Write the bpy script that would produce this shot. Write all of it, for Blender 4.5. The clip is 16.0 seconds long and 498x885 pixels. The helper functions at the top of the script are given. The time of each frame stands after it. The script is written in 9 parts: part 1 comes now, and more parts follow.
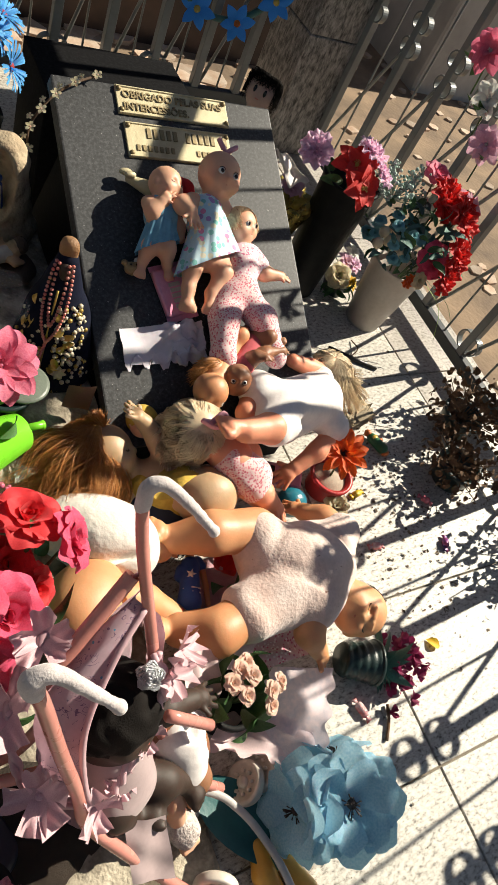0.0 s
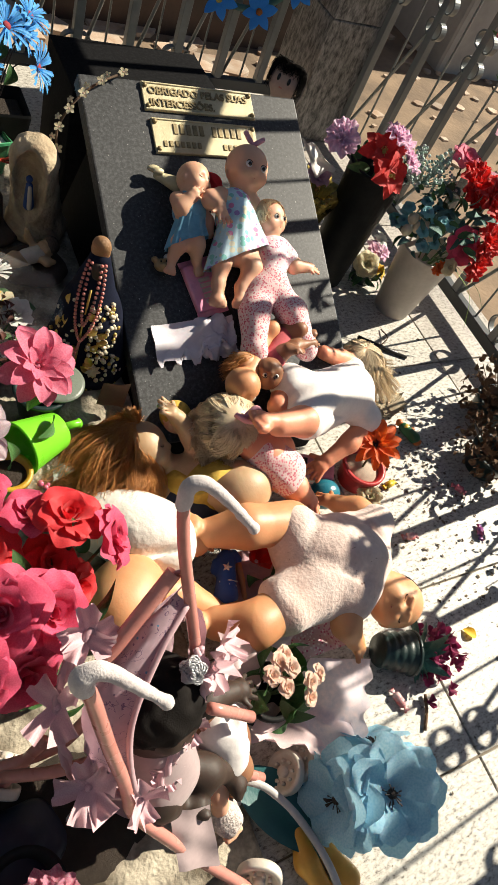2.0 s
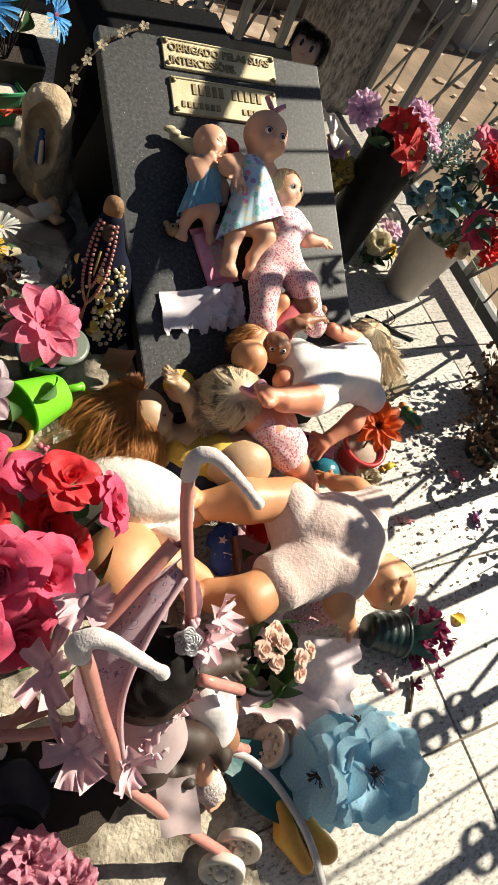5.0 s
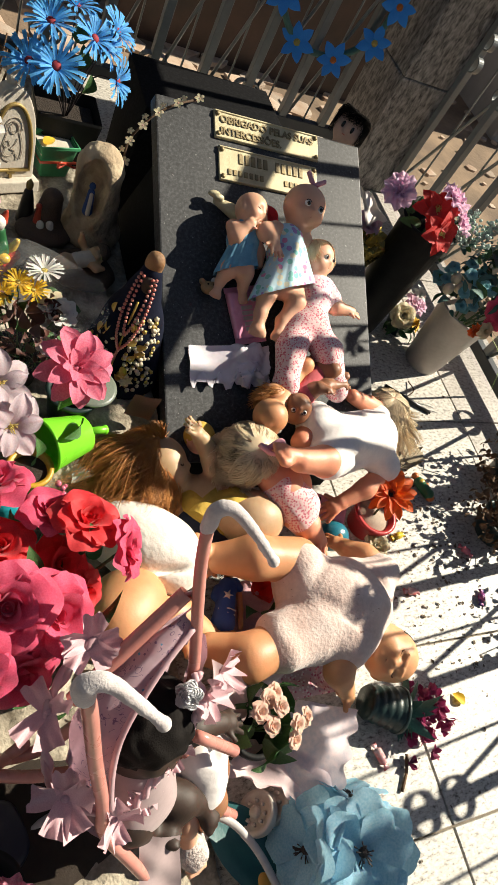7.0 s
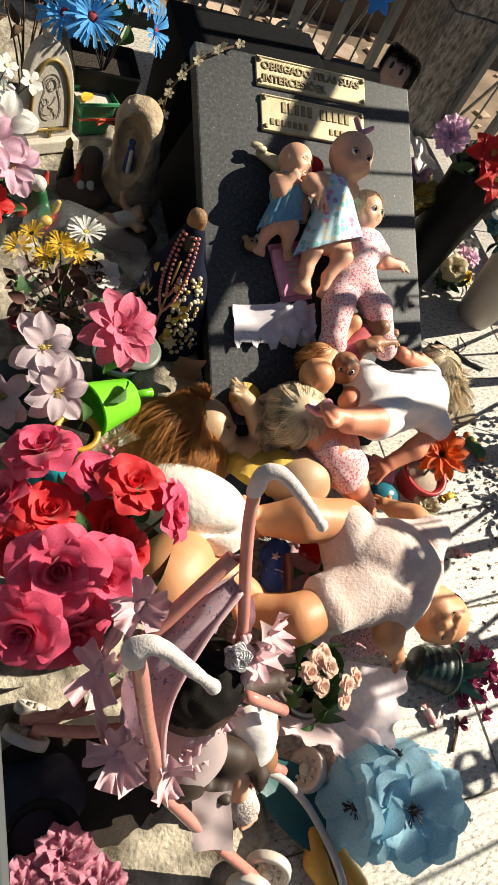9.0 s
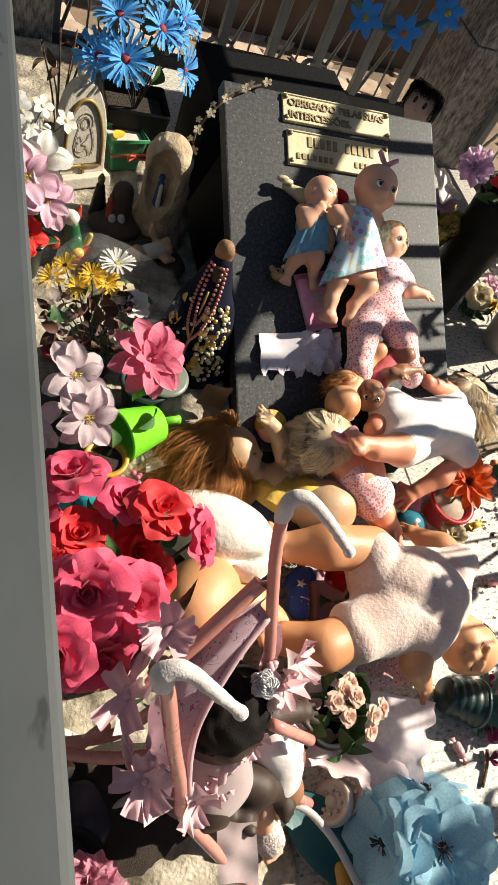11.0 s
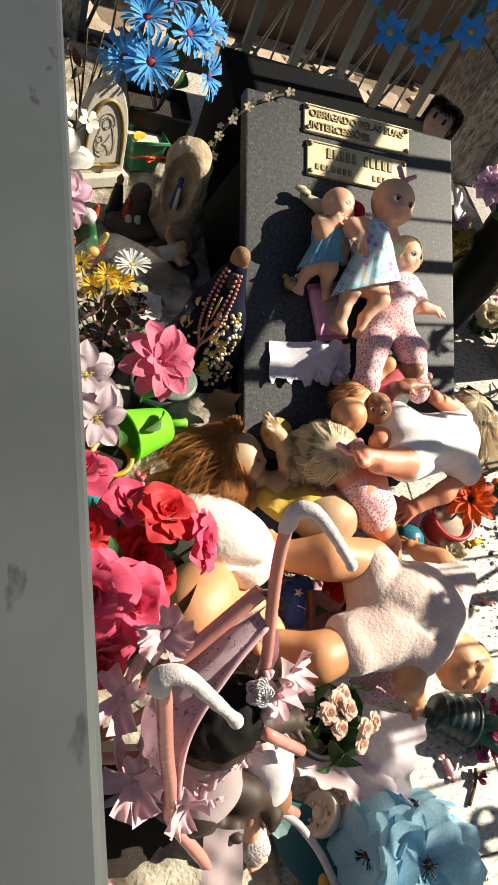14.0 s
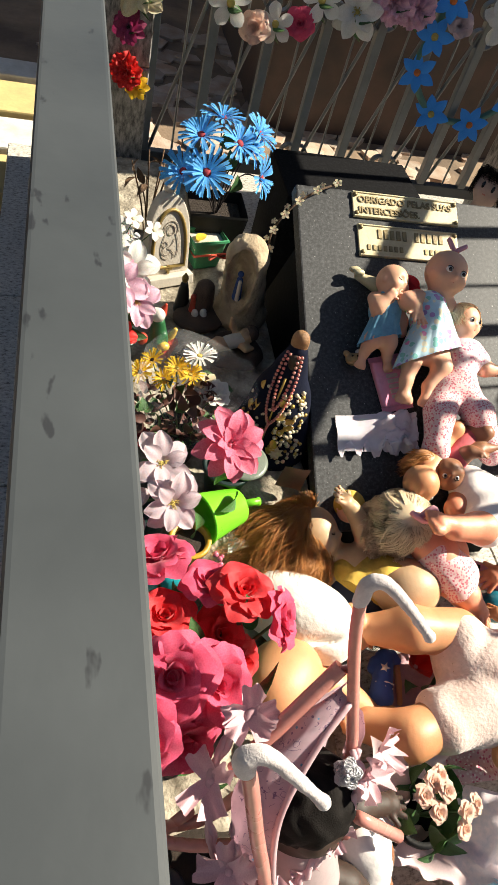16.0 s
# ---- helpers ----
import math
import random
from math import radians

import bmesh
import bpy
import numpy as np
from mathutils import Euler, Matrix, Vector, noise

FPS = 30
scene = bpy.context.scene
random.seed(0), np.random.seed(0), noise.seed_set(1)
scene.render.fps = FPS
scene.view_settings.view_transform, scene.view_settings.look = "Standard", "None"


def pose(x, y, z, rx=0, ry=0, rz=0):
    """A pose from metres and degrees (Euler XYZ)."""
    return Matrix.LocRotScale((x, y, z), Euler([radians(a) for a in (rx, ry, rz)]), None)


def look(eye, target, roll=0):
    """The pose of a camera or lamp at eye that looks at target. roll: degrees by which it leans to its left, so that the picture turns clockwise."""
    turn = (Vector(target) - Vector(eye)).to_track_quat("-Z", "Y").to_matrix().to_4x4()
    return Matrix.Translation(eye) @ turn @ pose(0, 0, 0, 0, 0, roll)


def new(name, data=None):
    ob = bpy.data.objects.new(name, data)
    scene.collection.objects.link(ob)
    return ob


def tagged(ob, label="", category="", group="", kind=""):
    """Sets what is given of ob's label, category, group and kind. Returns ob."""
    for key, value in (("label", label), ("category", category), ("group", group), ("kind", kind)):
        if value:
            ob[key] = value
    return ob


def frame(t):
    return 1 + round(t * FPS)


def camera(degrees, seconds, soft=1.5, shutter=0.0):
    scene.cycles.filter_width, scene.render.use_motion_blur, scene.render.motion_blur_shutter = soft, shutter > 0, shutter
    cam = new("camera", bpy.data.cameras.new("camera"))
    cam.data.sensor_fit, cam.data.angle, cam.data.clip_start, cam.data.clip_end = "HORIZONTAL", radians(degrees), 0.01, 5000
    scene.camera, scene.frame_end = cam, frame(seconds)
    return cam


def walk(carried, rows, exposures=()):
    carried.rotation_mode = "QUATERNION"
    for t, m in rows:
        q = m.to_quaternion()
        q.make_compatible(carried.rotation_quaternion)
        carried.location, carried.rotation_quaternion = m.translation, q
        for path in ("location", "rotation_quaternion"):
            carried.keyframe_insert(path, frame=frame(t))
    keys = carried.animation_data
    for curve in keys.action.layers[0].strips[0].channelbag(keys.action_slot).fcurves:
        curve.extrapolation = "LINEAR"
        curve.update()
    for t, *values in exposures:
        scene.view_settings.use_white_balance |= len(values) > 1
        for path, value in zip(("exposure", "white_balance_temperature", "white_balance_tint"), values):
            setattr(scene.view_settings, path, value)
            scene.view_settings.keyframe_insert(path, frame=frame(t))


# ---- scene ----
cam = camera(41.0, 16.0)
PATH = [
    (0, (-0.5824, 0.3428, 1.0215), (0.4416, 1.2159, -0.4581), 32.80),
    (0.5, (-0.5939, 0.3495, 1.0304), (0.3123, 1.2571, -0.5043), 28.25),
    (1, (-0.5933, 0.3472, 1.0329), (0.3471, 1.2642, -0.4754), 27.60),
    (1.5, (-0.5933, 0.3483, 1.0324), (0.3573, 1.2418, -0.4835), 28.98),
    (2, (-0.5929, 0.3517, 1.0266), (0.3579, 1.2267, -0.5001), 30.04),
    (2.5, (-0.5983, 0.3547, 1.0238), (0.3757, 1.2031, -0.5032), 32.81),
    (3, (-0.5945, 0.3552, 1.0183), (0.344, 1.2035, -0.5307), 31.92),
    (3.2, (-0.5949, 0.3529, 1.0234), (0.327, 1.2126, -0.5293), 31.08),
    (5.3, (-0.6015, 0.3614, 1.0124), (0.3574, 1.162, -0.5496), 35.61),
    (5.5, (-0.6028, 0.3598, 1.0129), (0.3564, 1.1732, -0.5422), 35.11),
    (6, (-0.6035, 0.3615, 1.0134), (0.2599, 1.2228, -0.5717), 32.93),
    (6.5, (-0.6183, 0.3602, 1.0229), (0.323, 1.3151, -0.4611), 36.17),
    (7, (-0.6192, 0.3607, 1.0179), (0.3282, 1.3124, -0.4642), 36.71),
    (7.5, (-0.6158, 0.3614, 1.0149), (0.28, 1.3018, -0.506), 35.69),
    (8, (-0.6187, 0.3648, 1.0142), (0.383, 1.2367, -0.4813), 41.81),
    (8.5, (-0.6229, 0.3652, 1.0117), (0.335, 1.2697, -0.4931), 40.26),
    (9, (-0.613, 0.3698, 1.0083), (0.2091, 1.2511, -0.5878), 34.63),
    (9.5, (-0.6177, 0.3681, 1.0132), (0.2102, 1.2792, -0.5631), 34.88),
    (9.7, (-0.6157, 0.3646, 1.0113), (0.1934, 1.3089, -0.5551), 33.21),
    (11.8, (-0.6244, 0.3667, 1.0162), (0.125, 1.3536, -0.5537), 30.76),
    (12, (-0.6252, 0.3653, 1.0184), (0.1338, 1.3652, -0.5385), 31.13),
    (12.5, (-0.621, 0.3681, 1.0135), (0.1356, 1.3167, -0.5764), 31.55),
    (13, (-0.6293, 0.3707, 1.0126), (0.1392, 1.3158, -0.5737), 34.35),
    (13.5, (-0.6277, 0.3712, 1.0111), (0.142, 1.3197, -0.5725), 34.34),
    (14, (-0.6277, 0.3699, 1.0144), (0.13, 1.3478, -0.557), 33.64),
    (14.5, (-0.6282, 0.3698, 1.0147), (0.1355, 1.3424, -0.5572), 34.06),
    (15, (-0.6314, 0.3692, 1.0143), (0.1348, 1.3671, -0.5404), 34.40),
    (15.5, (-0.6287, 0.3666, 1.0149), (0.1179, 1.4137, -0.5168), 32.10),
    (16, (-0.6265, 0.3584, 1.0429), (-0.0959, 1.5547, -0.4695), 18.98),
]
walk(cam, [(t, look(eye, target, roll)) for t, eye, target, roll in PATH],
     [(0, 0.76), (1, 0.84), (3.2, 0.86), (8.5, 0.82), (12, 0.94), (15.3, 1.0), (16, 1.2)])

# ---- light ----
SUN_UP, SUN_SIDE = 38.0, 4.5  # degrees above the ground, and round from +x towards +y
world = bpy.data.worlds.new("world")
scene.world = world
world.use_nodes = True
sky = world.node_tree.nodes.new("ShaderNodeTexSky")
sky.sky_type = "NISHITA"
sky.sun_disc = False
sky.sun_elevation = radians(SUN_UP)
sky.sun_rotation = radians(90 - SUN_SIDE)
back = world.node_tree.nodes["Background"]
back.inputs["Strength"].default_value = 0.027
world.node_tree.links.new(sky.outputs[0], back.inputs["Color"])
sun_data = bpy.data.lights.new("sun", "SUN")
sun_data.energy, sun_data.angle, sun_data.color = 5.0, radians(0.53), (1.0, 0.92, 0.755)
sun = new("sun", sun_data)
sun_way = Vector((math.cos(radians(SUN_UP)) * math.cos(radians(SUN_SIDE)), math.cos(radians(SUN_UP)) * math.sin(radians(SUN_SIDE)), math.sin(radians(SUN_UP))))
sun.matrix_world = look(sun_way * 8, (0, 0, 0))


# ---- materials ----
def mat(name, base, rough=0.6, metal=0.0, var=0.12, scale=30.0, bump=0.15, bump_scale=None, second=None, stain=0.25,
        coat=0.0, sub=0.0, sheen=0.0, trans=0.0, alpha=1.0, per_object=0.0, thin=0.0):
    """A surface with broad stains, fine grain and relief; base and second are two colours that mix."""
    m = bpy.data.materials.new(name)
    m.use_nodes = True
    nt = m.node_tree
    b = nt.nodes["Principled BSDF"]
    L = nt.links.new
    co = nt.nodes.new("ShaderNodeTexCoord")
    n1 = nt.nodes.new("ShaderNodeTexNoise")
    n1.inputs["Scale"].default_value, n1.inputs["Detail"].default_value = scale, 5
    n2 = nt.nodes.new("ShaderNodeTexNoise")
    n2.inputs["Scale"].default_value, n2.inputs["Detail"].default_value = scale * 7, 3
    L(co.outputs["Object"], n1.inputs["Vector"])
    L(co.outputs["Object"], n2.inputs["Vector"])
    ramp = nt.nodes.new("ShaderNodeValToRGB")
    dark = tuple(c * (1 - stain) for c in base)
    e = ramp.color_ramp.elements
    e[0].position, e[0].color = 0.3, (*(second or dark), 1)
    e[1].position, e[1].color = 0.68, (*base, 1)
    L(n1.outputs["Fac"], ramp.inputs["Fac"])
    hsv = nt.nodes.new("ShaderNodeHueSaturation")
    mr = nt.nodes.new("ShaderNodeMapRange")
    mr.inputs["To Min"].default_value, mr.inputs["To Max"].default_value = 1 - var, 1 + var
    L(n2.outputs["Fac"], mr.inputs["Value"])
    L(ramp.outputs["Color"], hsv.inputs["Color"])
    if per_object:
        oi = nt.nodes.new("ShaderNodeObjectInfo")
        mo = nt.nodes.new("ShaderNodeMapRange")
        mo.inputs["To Min"].default_value, mo.inputs["To Max"].default_value = 1 - per_object, 1 + per_object
        L(oi.outputs["Random"], mo.inputs["Value"])
        mu = nt.nodes.new("ShaderNodeMath")
        mu.operation = "MULTIPLY"
        L(mr.outputs[0], mu.inputs[0])
        L(mo.outputs[0], mu.inputs[1])
        L(mu.outputs[0], hsv.inputs["Value"])
    else:
        L(mr.outputs[0], hsv.inputs["Value"])
    L(hsv.outputs["Color"], b.inputs["Base Color"])
    rr = nt.nodes.new("ShaderNodeMapRange")
    rr.inputs["To Min"].default_value, rr.inputs["To Max"].default_value = max(0.03, rough - 0.12), min(1, rough + 0.12)
    L(n1.outputs["Fac"], rr.inputs["Value"])
    L(rr.outputs[0], b.inputs["Roughness"])
    b.inputs["Metallic"].default_value = metal
    b.inputs["Coat Weight"].default_value = coat
    b.inputs["Subsurface Weight"].default_value = sub
    b.inputs["Subsurface Scale"].default_value = 0.01
    b.inputs["Sheen Weight"].default_value = sheen
    b.inputs["Transmission Weight"].default_value = trans
    b.inputs["Alpha"].default_value = alpha
    if bump:
        n3 = nt.nodes.new("ShaderNodeTexNoise")
        n3.inputs["Scale"].default_value, n3.inputs["Detail"].default_value = bump_scale or scale * 10, 4
        L(co.outputs["Object"], n3.inputs["Vector"])
        bp = nt.nodes.new("ShaderNodeBump")
        bp.inputs["Strength"].default_value, bp.inputs["Distance"].default_value = bump, 0.004
        L(n3.outputs["Fac"], bp.inputs["Height"])
        L(bp.outputs[0], b.inputs["Normal"])
    if thin:  # thin cloth lets light through
        tr = nt.nodes.new("ShaderNodeBsdfTranslucent")
        L(hsv.outputs["Color"], tr.inputs["Color"])
        ms = nt.nodes.new("ShaderNodeMixShader")
        ms.inputs[0].default_value = thin
        L(b.outputs[0], ms.inputs[1])
        L(tr.outputs[0], ms.inputs[2])
        L(ms.outputs[0], nt.nodes["Material Output"].inputs["Surface"])
    return m


def granite(name, colors, scale, rough, coat=0.0, stretch=(1, 1, 1), bump=0.05, fleck=None, fleck_at=0.72):
    """Speckled stone: grains of several colours, larger clouds, small bright flecks."""
    m = bpy.data.materials.new(name)
    m.use_nodes = True
    nt = m.node_tree
    L = nt.links.new
    b = nt.nodes["Principled BSDF"]
    co = nt.nodes.new("ShaderNodeTexCoord")
    mp = nt.nodes.new("ShaderNodeMapping")
    mp.inputs["Scale"].default_value = stretch
    L(co.outputs["Object"], mp.inputs["Vector"])
    v = nt.nodes.new("ShaderNodeTexNoise")
    v.inputs["Scale"].default_value, v.inputs["Detail"].default_value, v.inputs["Roughness"].default_value = scale, 8, 0.7
    L(mp.outputs[0], v.inputs["Vector"])
    ramp = nt.nodes.new("ShaderNodeValToRGB")
    e = ramp.color_ramp.elements
    while len(e) < len(colors):
        e.new(0.5)
    for i, c in enumerate(colors):
        e[i].position, e[i].color = 0.36 + 0.26 * i / (len(colors) - 1), (*c, 1)
    L(v.outputs["Fac"], ramp.inputs["Fac"])
    big = nt.nodes.new("ShaderNodeTexNoise")
    big.inputs["Scale"].default_value, big.inputs["Detail"].default_value = 5, 6
    L(co.outputs["Object"], big.inputs["Vector"])
    mr = nt.nodes.new("ShaderNodeMapRange")
    mr.inputs["To Min"].default_value, mr.inputs["To Max"].default_value = 0.7, 1.25
    L(big.outputs["Fac"], mr.inputs["Value"])
    hsv = nt.nodes.new("ShaderNodeHueSaturation")
    L(mr.outputs[0], hsv.inputs["Value"])
    L(ramp.outputs["Color"], hsv.inputs["Color"])
    out = hsv.outputs["Color"]
    if fleck:
        vo = nt.nodes.new("ShaderNodeTexNoise")
        vo.inputs["Scale"].default_value, vo.inputs["Detail"].default_value = scale * 1.4, 2
        L(co.outputs["Object"], vo.inputs["Vector"])
        fr = nt.nodes.new("ShaderNodeValToRGB")
        fr.color_ramp.elements[0].position, fr.color_ramp.elements[1].position = fleck_at, fleck_at + 0.04
        L(vo.outputs["Fac"], fr.inputs["Fac"])
        mx = nt.nodes.new("ShaderNodeMix")
        mx.data_type = "RGBA"
        L(fr.outputs["Color"], mx.inputs["Factor"])
        L(out, mx.inputs["A"])
        mx.inputs["B"].default_value = (*fleck, 1)
        out = mx.outputs["Result"]
    L(out, b.inputs["Base Color"])
    rr = nt.nodes.new("ShaderNodeMapRange")
    rr.inputs["To Min"].default_value, rr.inputs["To Max"].default_value = max(0.05, rough - 0.15), min(1, rough + 0.15)
    L(big.outputs["Fac"], rr.inputs["Value"])
    L(rr.outputs[0], b.inputs["Roughness"])
    b.inputs["Coat Weight"].default_value = coat
    bp = nt.nodes.new("ShaderNodeBump")
    bp.inputs["Strength"].default_value, bp.inputs["Distance"].default_value = bump, 0.002
    L(v.outputs["Fac"], bp.inputs["Height"])
    L(bp.outputs[0], b.inputs["Normal"])
    return m


FLOOR = granite("pale granite", [(0.13, 0.11, 0.095), (0.42, 0.39, 0.34), (0.56, 0.53, 0.47), (0.64, 0.61, 0.55)], 90, 0.5, stretch=(1, 1.8, 1), bump=0.1)
KERB = granite("pale kerb granite", [(0.2, 0.18, 0.15), (0.44, 0.4, 0.36), (0.55, 0.52, 0.47)], 80, 0.4, stretch=(1, 1.8, 1))
PILLAR = granite("grey streaked granite", [(0.03, 0.029, 0.028), (0.13, 0.125, 0.12), (0.25, 0.24, 0.225), (0.36, 0.34, 0.32)], 60, 0.4, stretch=(1.6, 1.6, 0.6), bump=0.1)
BLACK = granite("black granite", [(0.03, 0.03, 0.031), (0.044, 0.045, 0.047), (0.08, 0.082, 0.085)], 170, 0.5, bump=0.03, fleck=(0.35, 0.35, 0.34), fleck_at=0.7)
# near-black copy of the black granite: the shade is put into its colour
SHADED_BLACK = granite("rough black granite darkened for shade", [(0.003, 0.003, 0.0034), (0.005, 0.005, 0.006), (0.011, 0.011, 0.012)], 150, 0.85, bump=0.06)
GROUT = mat("grout", (0.24, 0.2, 0.15), 0.9, scale=60)
for dull, level in ((BLACK, 0.3), (SHADED_BLACK, 0.12)):
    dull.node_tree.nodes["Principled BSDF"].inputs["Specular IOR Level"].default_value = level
PAINT = mat("grey fence paint", (0.063, 0.07, 0.074), 0.42, var=0.06, scale=14, bump=0.02, stain=0.2)


def add_chips(m, chip, scale, level):
    """Sparse small chips and scuffs in a coat of paint."""
    nt = m.node_tree
    b = nt.nodes["Principled BSDF"]
    old = b.inputs["Base Color"].links[0].from_socket
    co = nt.nodes.new("ShaderNodeTexCoord")
    no = nt.nodes.new("ShaderNodeTexNoise")
    no.inputs["Scale"].default_value, no.inputs["Detail"].default_value = scale, 4
    mp = nt.nodes.new("ShaderNodeMapping")
    mp.inputs["Scale"].default_value = (0.45, 1.0, 1.0)
    nt.links.new(co.outputs["Object"], mp.inputs["Vector"])
    nt.links.new(mp.outputs["Vector"], no.inputs["Vector"])
    mr = nt.nodes.new("ShaderNodeMapRange")
    mr.inputs["From Min"].default_value, mr.inputs["From Max"].default_value = level, level + 0.035
    nt.links.new(no.outputs["Fac"], mr.inputs["Value"])
    mx = nt.nodes.new("ShaderNodeMix")
    mx.data_type = "RGBA"
    nt.links.new(mr.outputs[0], mx.inputs[0])
    nt.links.new(old, mx.inputs[6])
    mx.inputs[7].default_value = (*chip, 1)
    nt.links.new(mx.outputs[2], b.inputs["Base Color"])


add_chips(PAINT, (0.03, 0.032, 0.035), 95.0, 0.665)
# same paint as the rails, lightened in colour for the light on the bars
LIT_PAINT = mat("grey fence paint in its lit tone", (0.2, 0.215, 0.21), 0.34, var=0.08, scale=20, bump=0.04, stain=0.25, coat=0.2)
BRASS = mat("yellowed brass", (0.6, 0.53, 0.34), 0.55, metal=0.2, scale=40, second=(0.46, 0.39, 0.23), bump=0.12)
BRASS_DARK = mat("dark brass letters", (0.3, 0.23, 0.11), 0.5, metal=0.35, scale=80, second=(0.16, 0.12, 0.06))
EARTH = mat("tan earth", (0.3, 0.21, 0.135), 0.95, scale=6, second=(0.13, 0.09, 0.06), bump=0.7, bump_scale=60)
STONE = mat("pale broken stone", (0.5, 0.42, 0.34), 0.85, scale=14, second=(0.36, 0.23, 0.15), bump=0.4, per_object=0.3)
PLASTER = mat("grey plaster", (0.42, 0.43, 0.43), 0.85, scale=4, second=(0.3, 0.3, 0.29), bump=0.3)
BEIGE = mat("beige wall", (0.42, 0.34, 0.24), 0.85, scale=3, second=(0.3, 0.24, 0.17), bump=0.3)
DARKBOX = mat("dark brown stone", (0.075, 0.045, 0.036), 0.5, scale=8, second=(0.025, 0.02, 0.02))


# ---- helpers of the scene ----
def thing(name, at, label, category, group="", kind="", turn=(0, 0, 0)):
    ob = new(name)
    ob.empty_display_size = 0.02
    ob.matrix_basis = pose(*at, *turn)
    return tagged(ob, label, category, group, kind)


def mesh_of(bm, name, mats, smooth=True):
    me = bpy.data.meshes.new(name)
    bm.to_mesh(me)
    bm.free()
    for m in (mats if isinstance(mats, (list, tuple)) else [mats]):
        me.materials.append(m)
    if smooth:
        me.shade_smooth()
    return me


def put(name, me, parent=None, m=None, label=""):
    ob = new(name, me)
    if parent:
        ob.parent = parent
    if m is not None:
        ob.matrix_basis = m
    return tagged(ob, label)


def part(name, bm, material, parent, label="", m=None, smooth=True):
    return put(name, mesh_of(bm, name, material, smooth), parent, m, label)


def solo(name, bm, material, label, category, m=None, group="", kind="", smooth=False):
    ob = put(name, mesh_of(bm, name, material, smooth), None, m)
    return tagged(ob, label, category, group, kind)


def box(lo, hi, bevel=0.0, seg=2, bm=None):
    one = bmesh.new()
    bmesh.ops.create_cube(one, size=1, matrix=Matrix.Translation((Vector(lo) + Vector(hi)) / 2) @ Matrix.Diagonal((*(Vector(hi) - Vector(lo)), 1)))
    if bevel:
        bmesh.ops.bevel(one, geom=one.edges[:], offset=bevel, segments=seg, affect="EDGES", profile=0.6)
    return join(bm, one)


def join(bm, other):
    if bm is None:
        return other
    vs = [bm.verts.new(v.co) for v in other.verts]
    other.verts.index_update()
    for f in other.faces:
        try:
            g = bm.faces.new([vs[v.index] for v in f.verts])
            g.material_index, g.smooth = f.material_index, f.smooth
        except ValueError:
            pass
    other.free()
    return bm


def prism(points, z0, z1, bevel=0.0, bm=None, m=None):
    """A flat outline made solid between two heights."""
    one = bmesh.new()
    low = [one.verts.new((x, y, z0)) for x, y in points]
    face = one.faces.new(low)
    up = bmesh.ops.extrude_face_region(one, geom=[face])
    bmesh.ops.translate(one, vec=(0, 0, z1 - z0), verts=[v for v in up["geom"] if isinstance(v, bmesh.types.BMVert)])
    bmesh.ops.recalc_face_normals(one, faces=one.faces[:])
    if bevel:
        bmesh.ops.bevel(one, geom=one.edges[:], offset=bevel, segments=2, affect="EDGES", profile=0.6)
    if m is not None:
        bmesh.ops.transform(one, matrix=m, verts=one.verts[:])
    return join(bm, one)


def tube(path, radius, sides=8, bm=None, closed=False, flat=1.0, caps=True, mi=0):
    """A round (or flattened) rod along a path; radius is one number or one for each point."""
    bm = bm or bmesh.new()
    pts = [Vector(p) for p in path]
    n = len(pts)
    rad = radius if isinstance(radius, (list, tuple)) else [radius] * n
    up, rings = None, []
    for i, p in enumerate(pts):
        a, b = (pts[i - 1], pts[(i + 1) % n]) if closed else (pts[max(0, i - 1)], pts[min(n - 1, i + 1)])
        d = (b - a).normalized()
        if up is None:
            up = d.cross(Vector((0, 0, 1)))
            up = up.normalized() if up.length > 1e-3 else Vector((1, 0, 0))
        up = (up - d * up.dot(d)).normalized()
        side = d.cross(up)
        rings.append([bm.verts.new(p + rad[i] * (up * math.cos(t) + side * flat * math.sin(t))) for t in (2 * math.pi * k / sides for k in range(sides))])
    for i in range(n if closed else n - 1):
        r, s = rings[i], rings[(i + 1) % n]
        for k in range(sides):
            f = bm.faces.new((r[k], r[(k + 1) % sides], s[(k + 1) % sides], s[k]))
            f.material_index, f.smooth = mi, True
    if caps and not closed:
        for r, rev in ((rings[0], True), (rings[-1], False)):
            f = bm.faces.new(r[::-1] if rev else r)
            f.material_index = mi
    return bm


def spin(profile, sides=32, bm=None, wobble=0.0, mi=0):
    """A turned body: profile of (radius, height)."""
    bm = bm or bmesh.new()
    rings = []
    for r, z in profile:
        rings.append([bm.verts.new((r * (1 + wobble * noise.noise((math.cos(a), math.sin(a), z * 9))) * math.cos(a), r * (1 + wobble * noise.noise((math.cos(a), math.sin(a), z * 9))) * math.sin(a), z)) for a in (2 * math.pi * k / sides for k in range(sides))])
    for a, b in zip(rings, rings[1:]):
        for k in range(sides):
            f = bm.faces.new((a[k], a[(k + 1) % sides], b[(k + 1) % sides], b[k]))
            f.smooth, f.material_index = True, mi
    for r, rev in ((rings[0], True), (rings[-1], False)):
        f = bm.faces.new(r[::-1] if rev else r)
        f.material_index = mi
    return bm


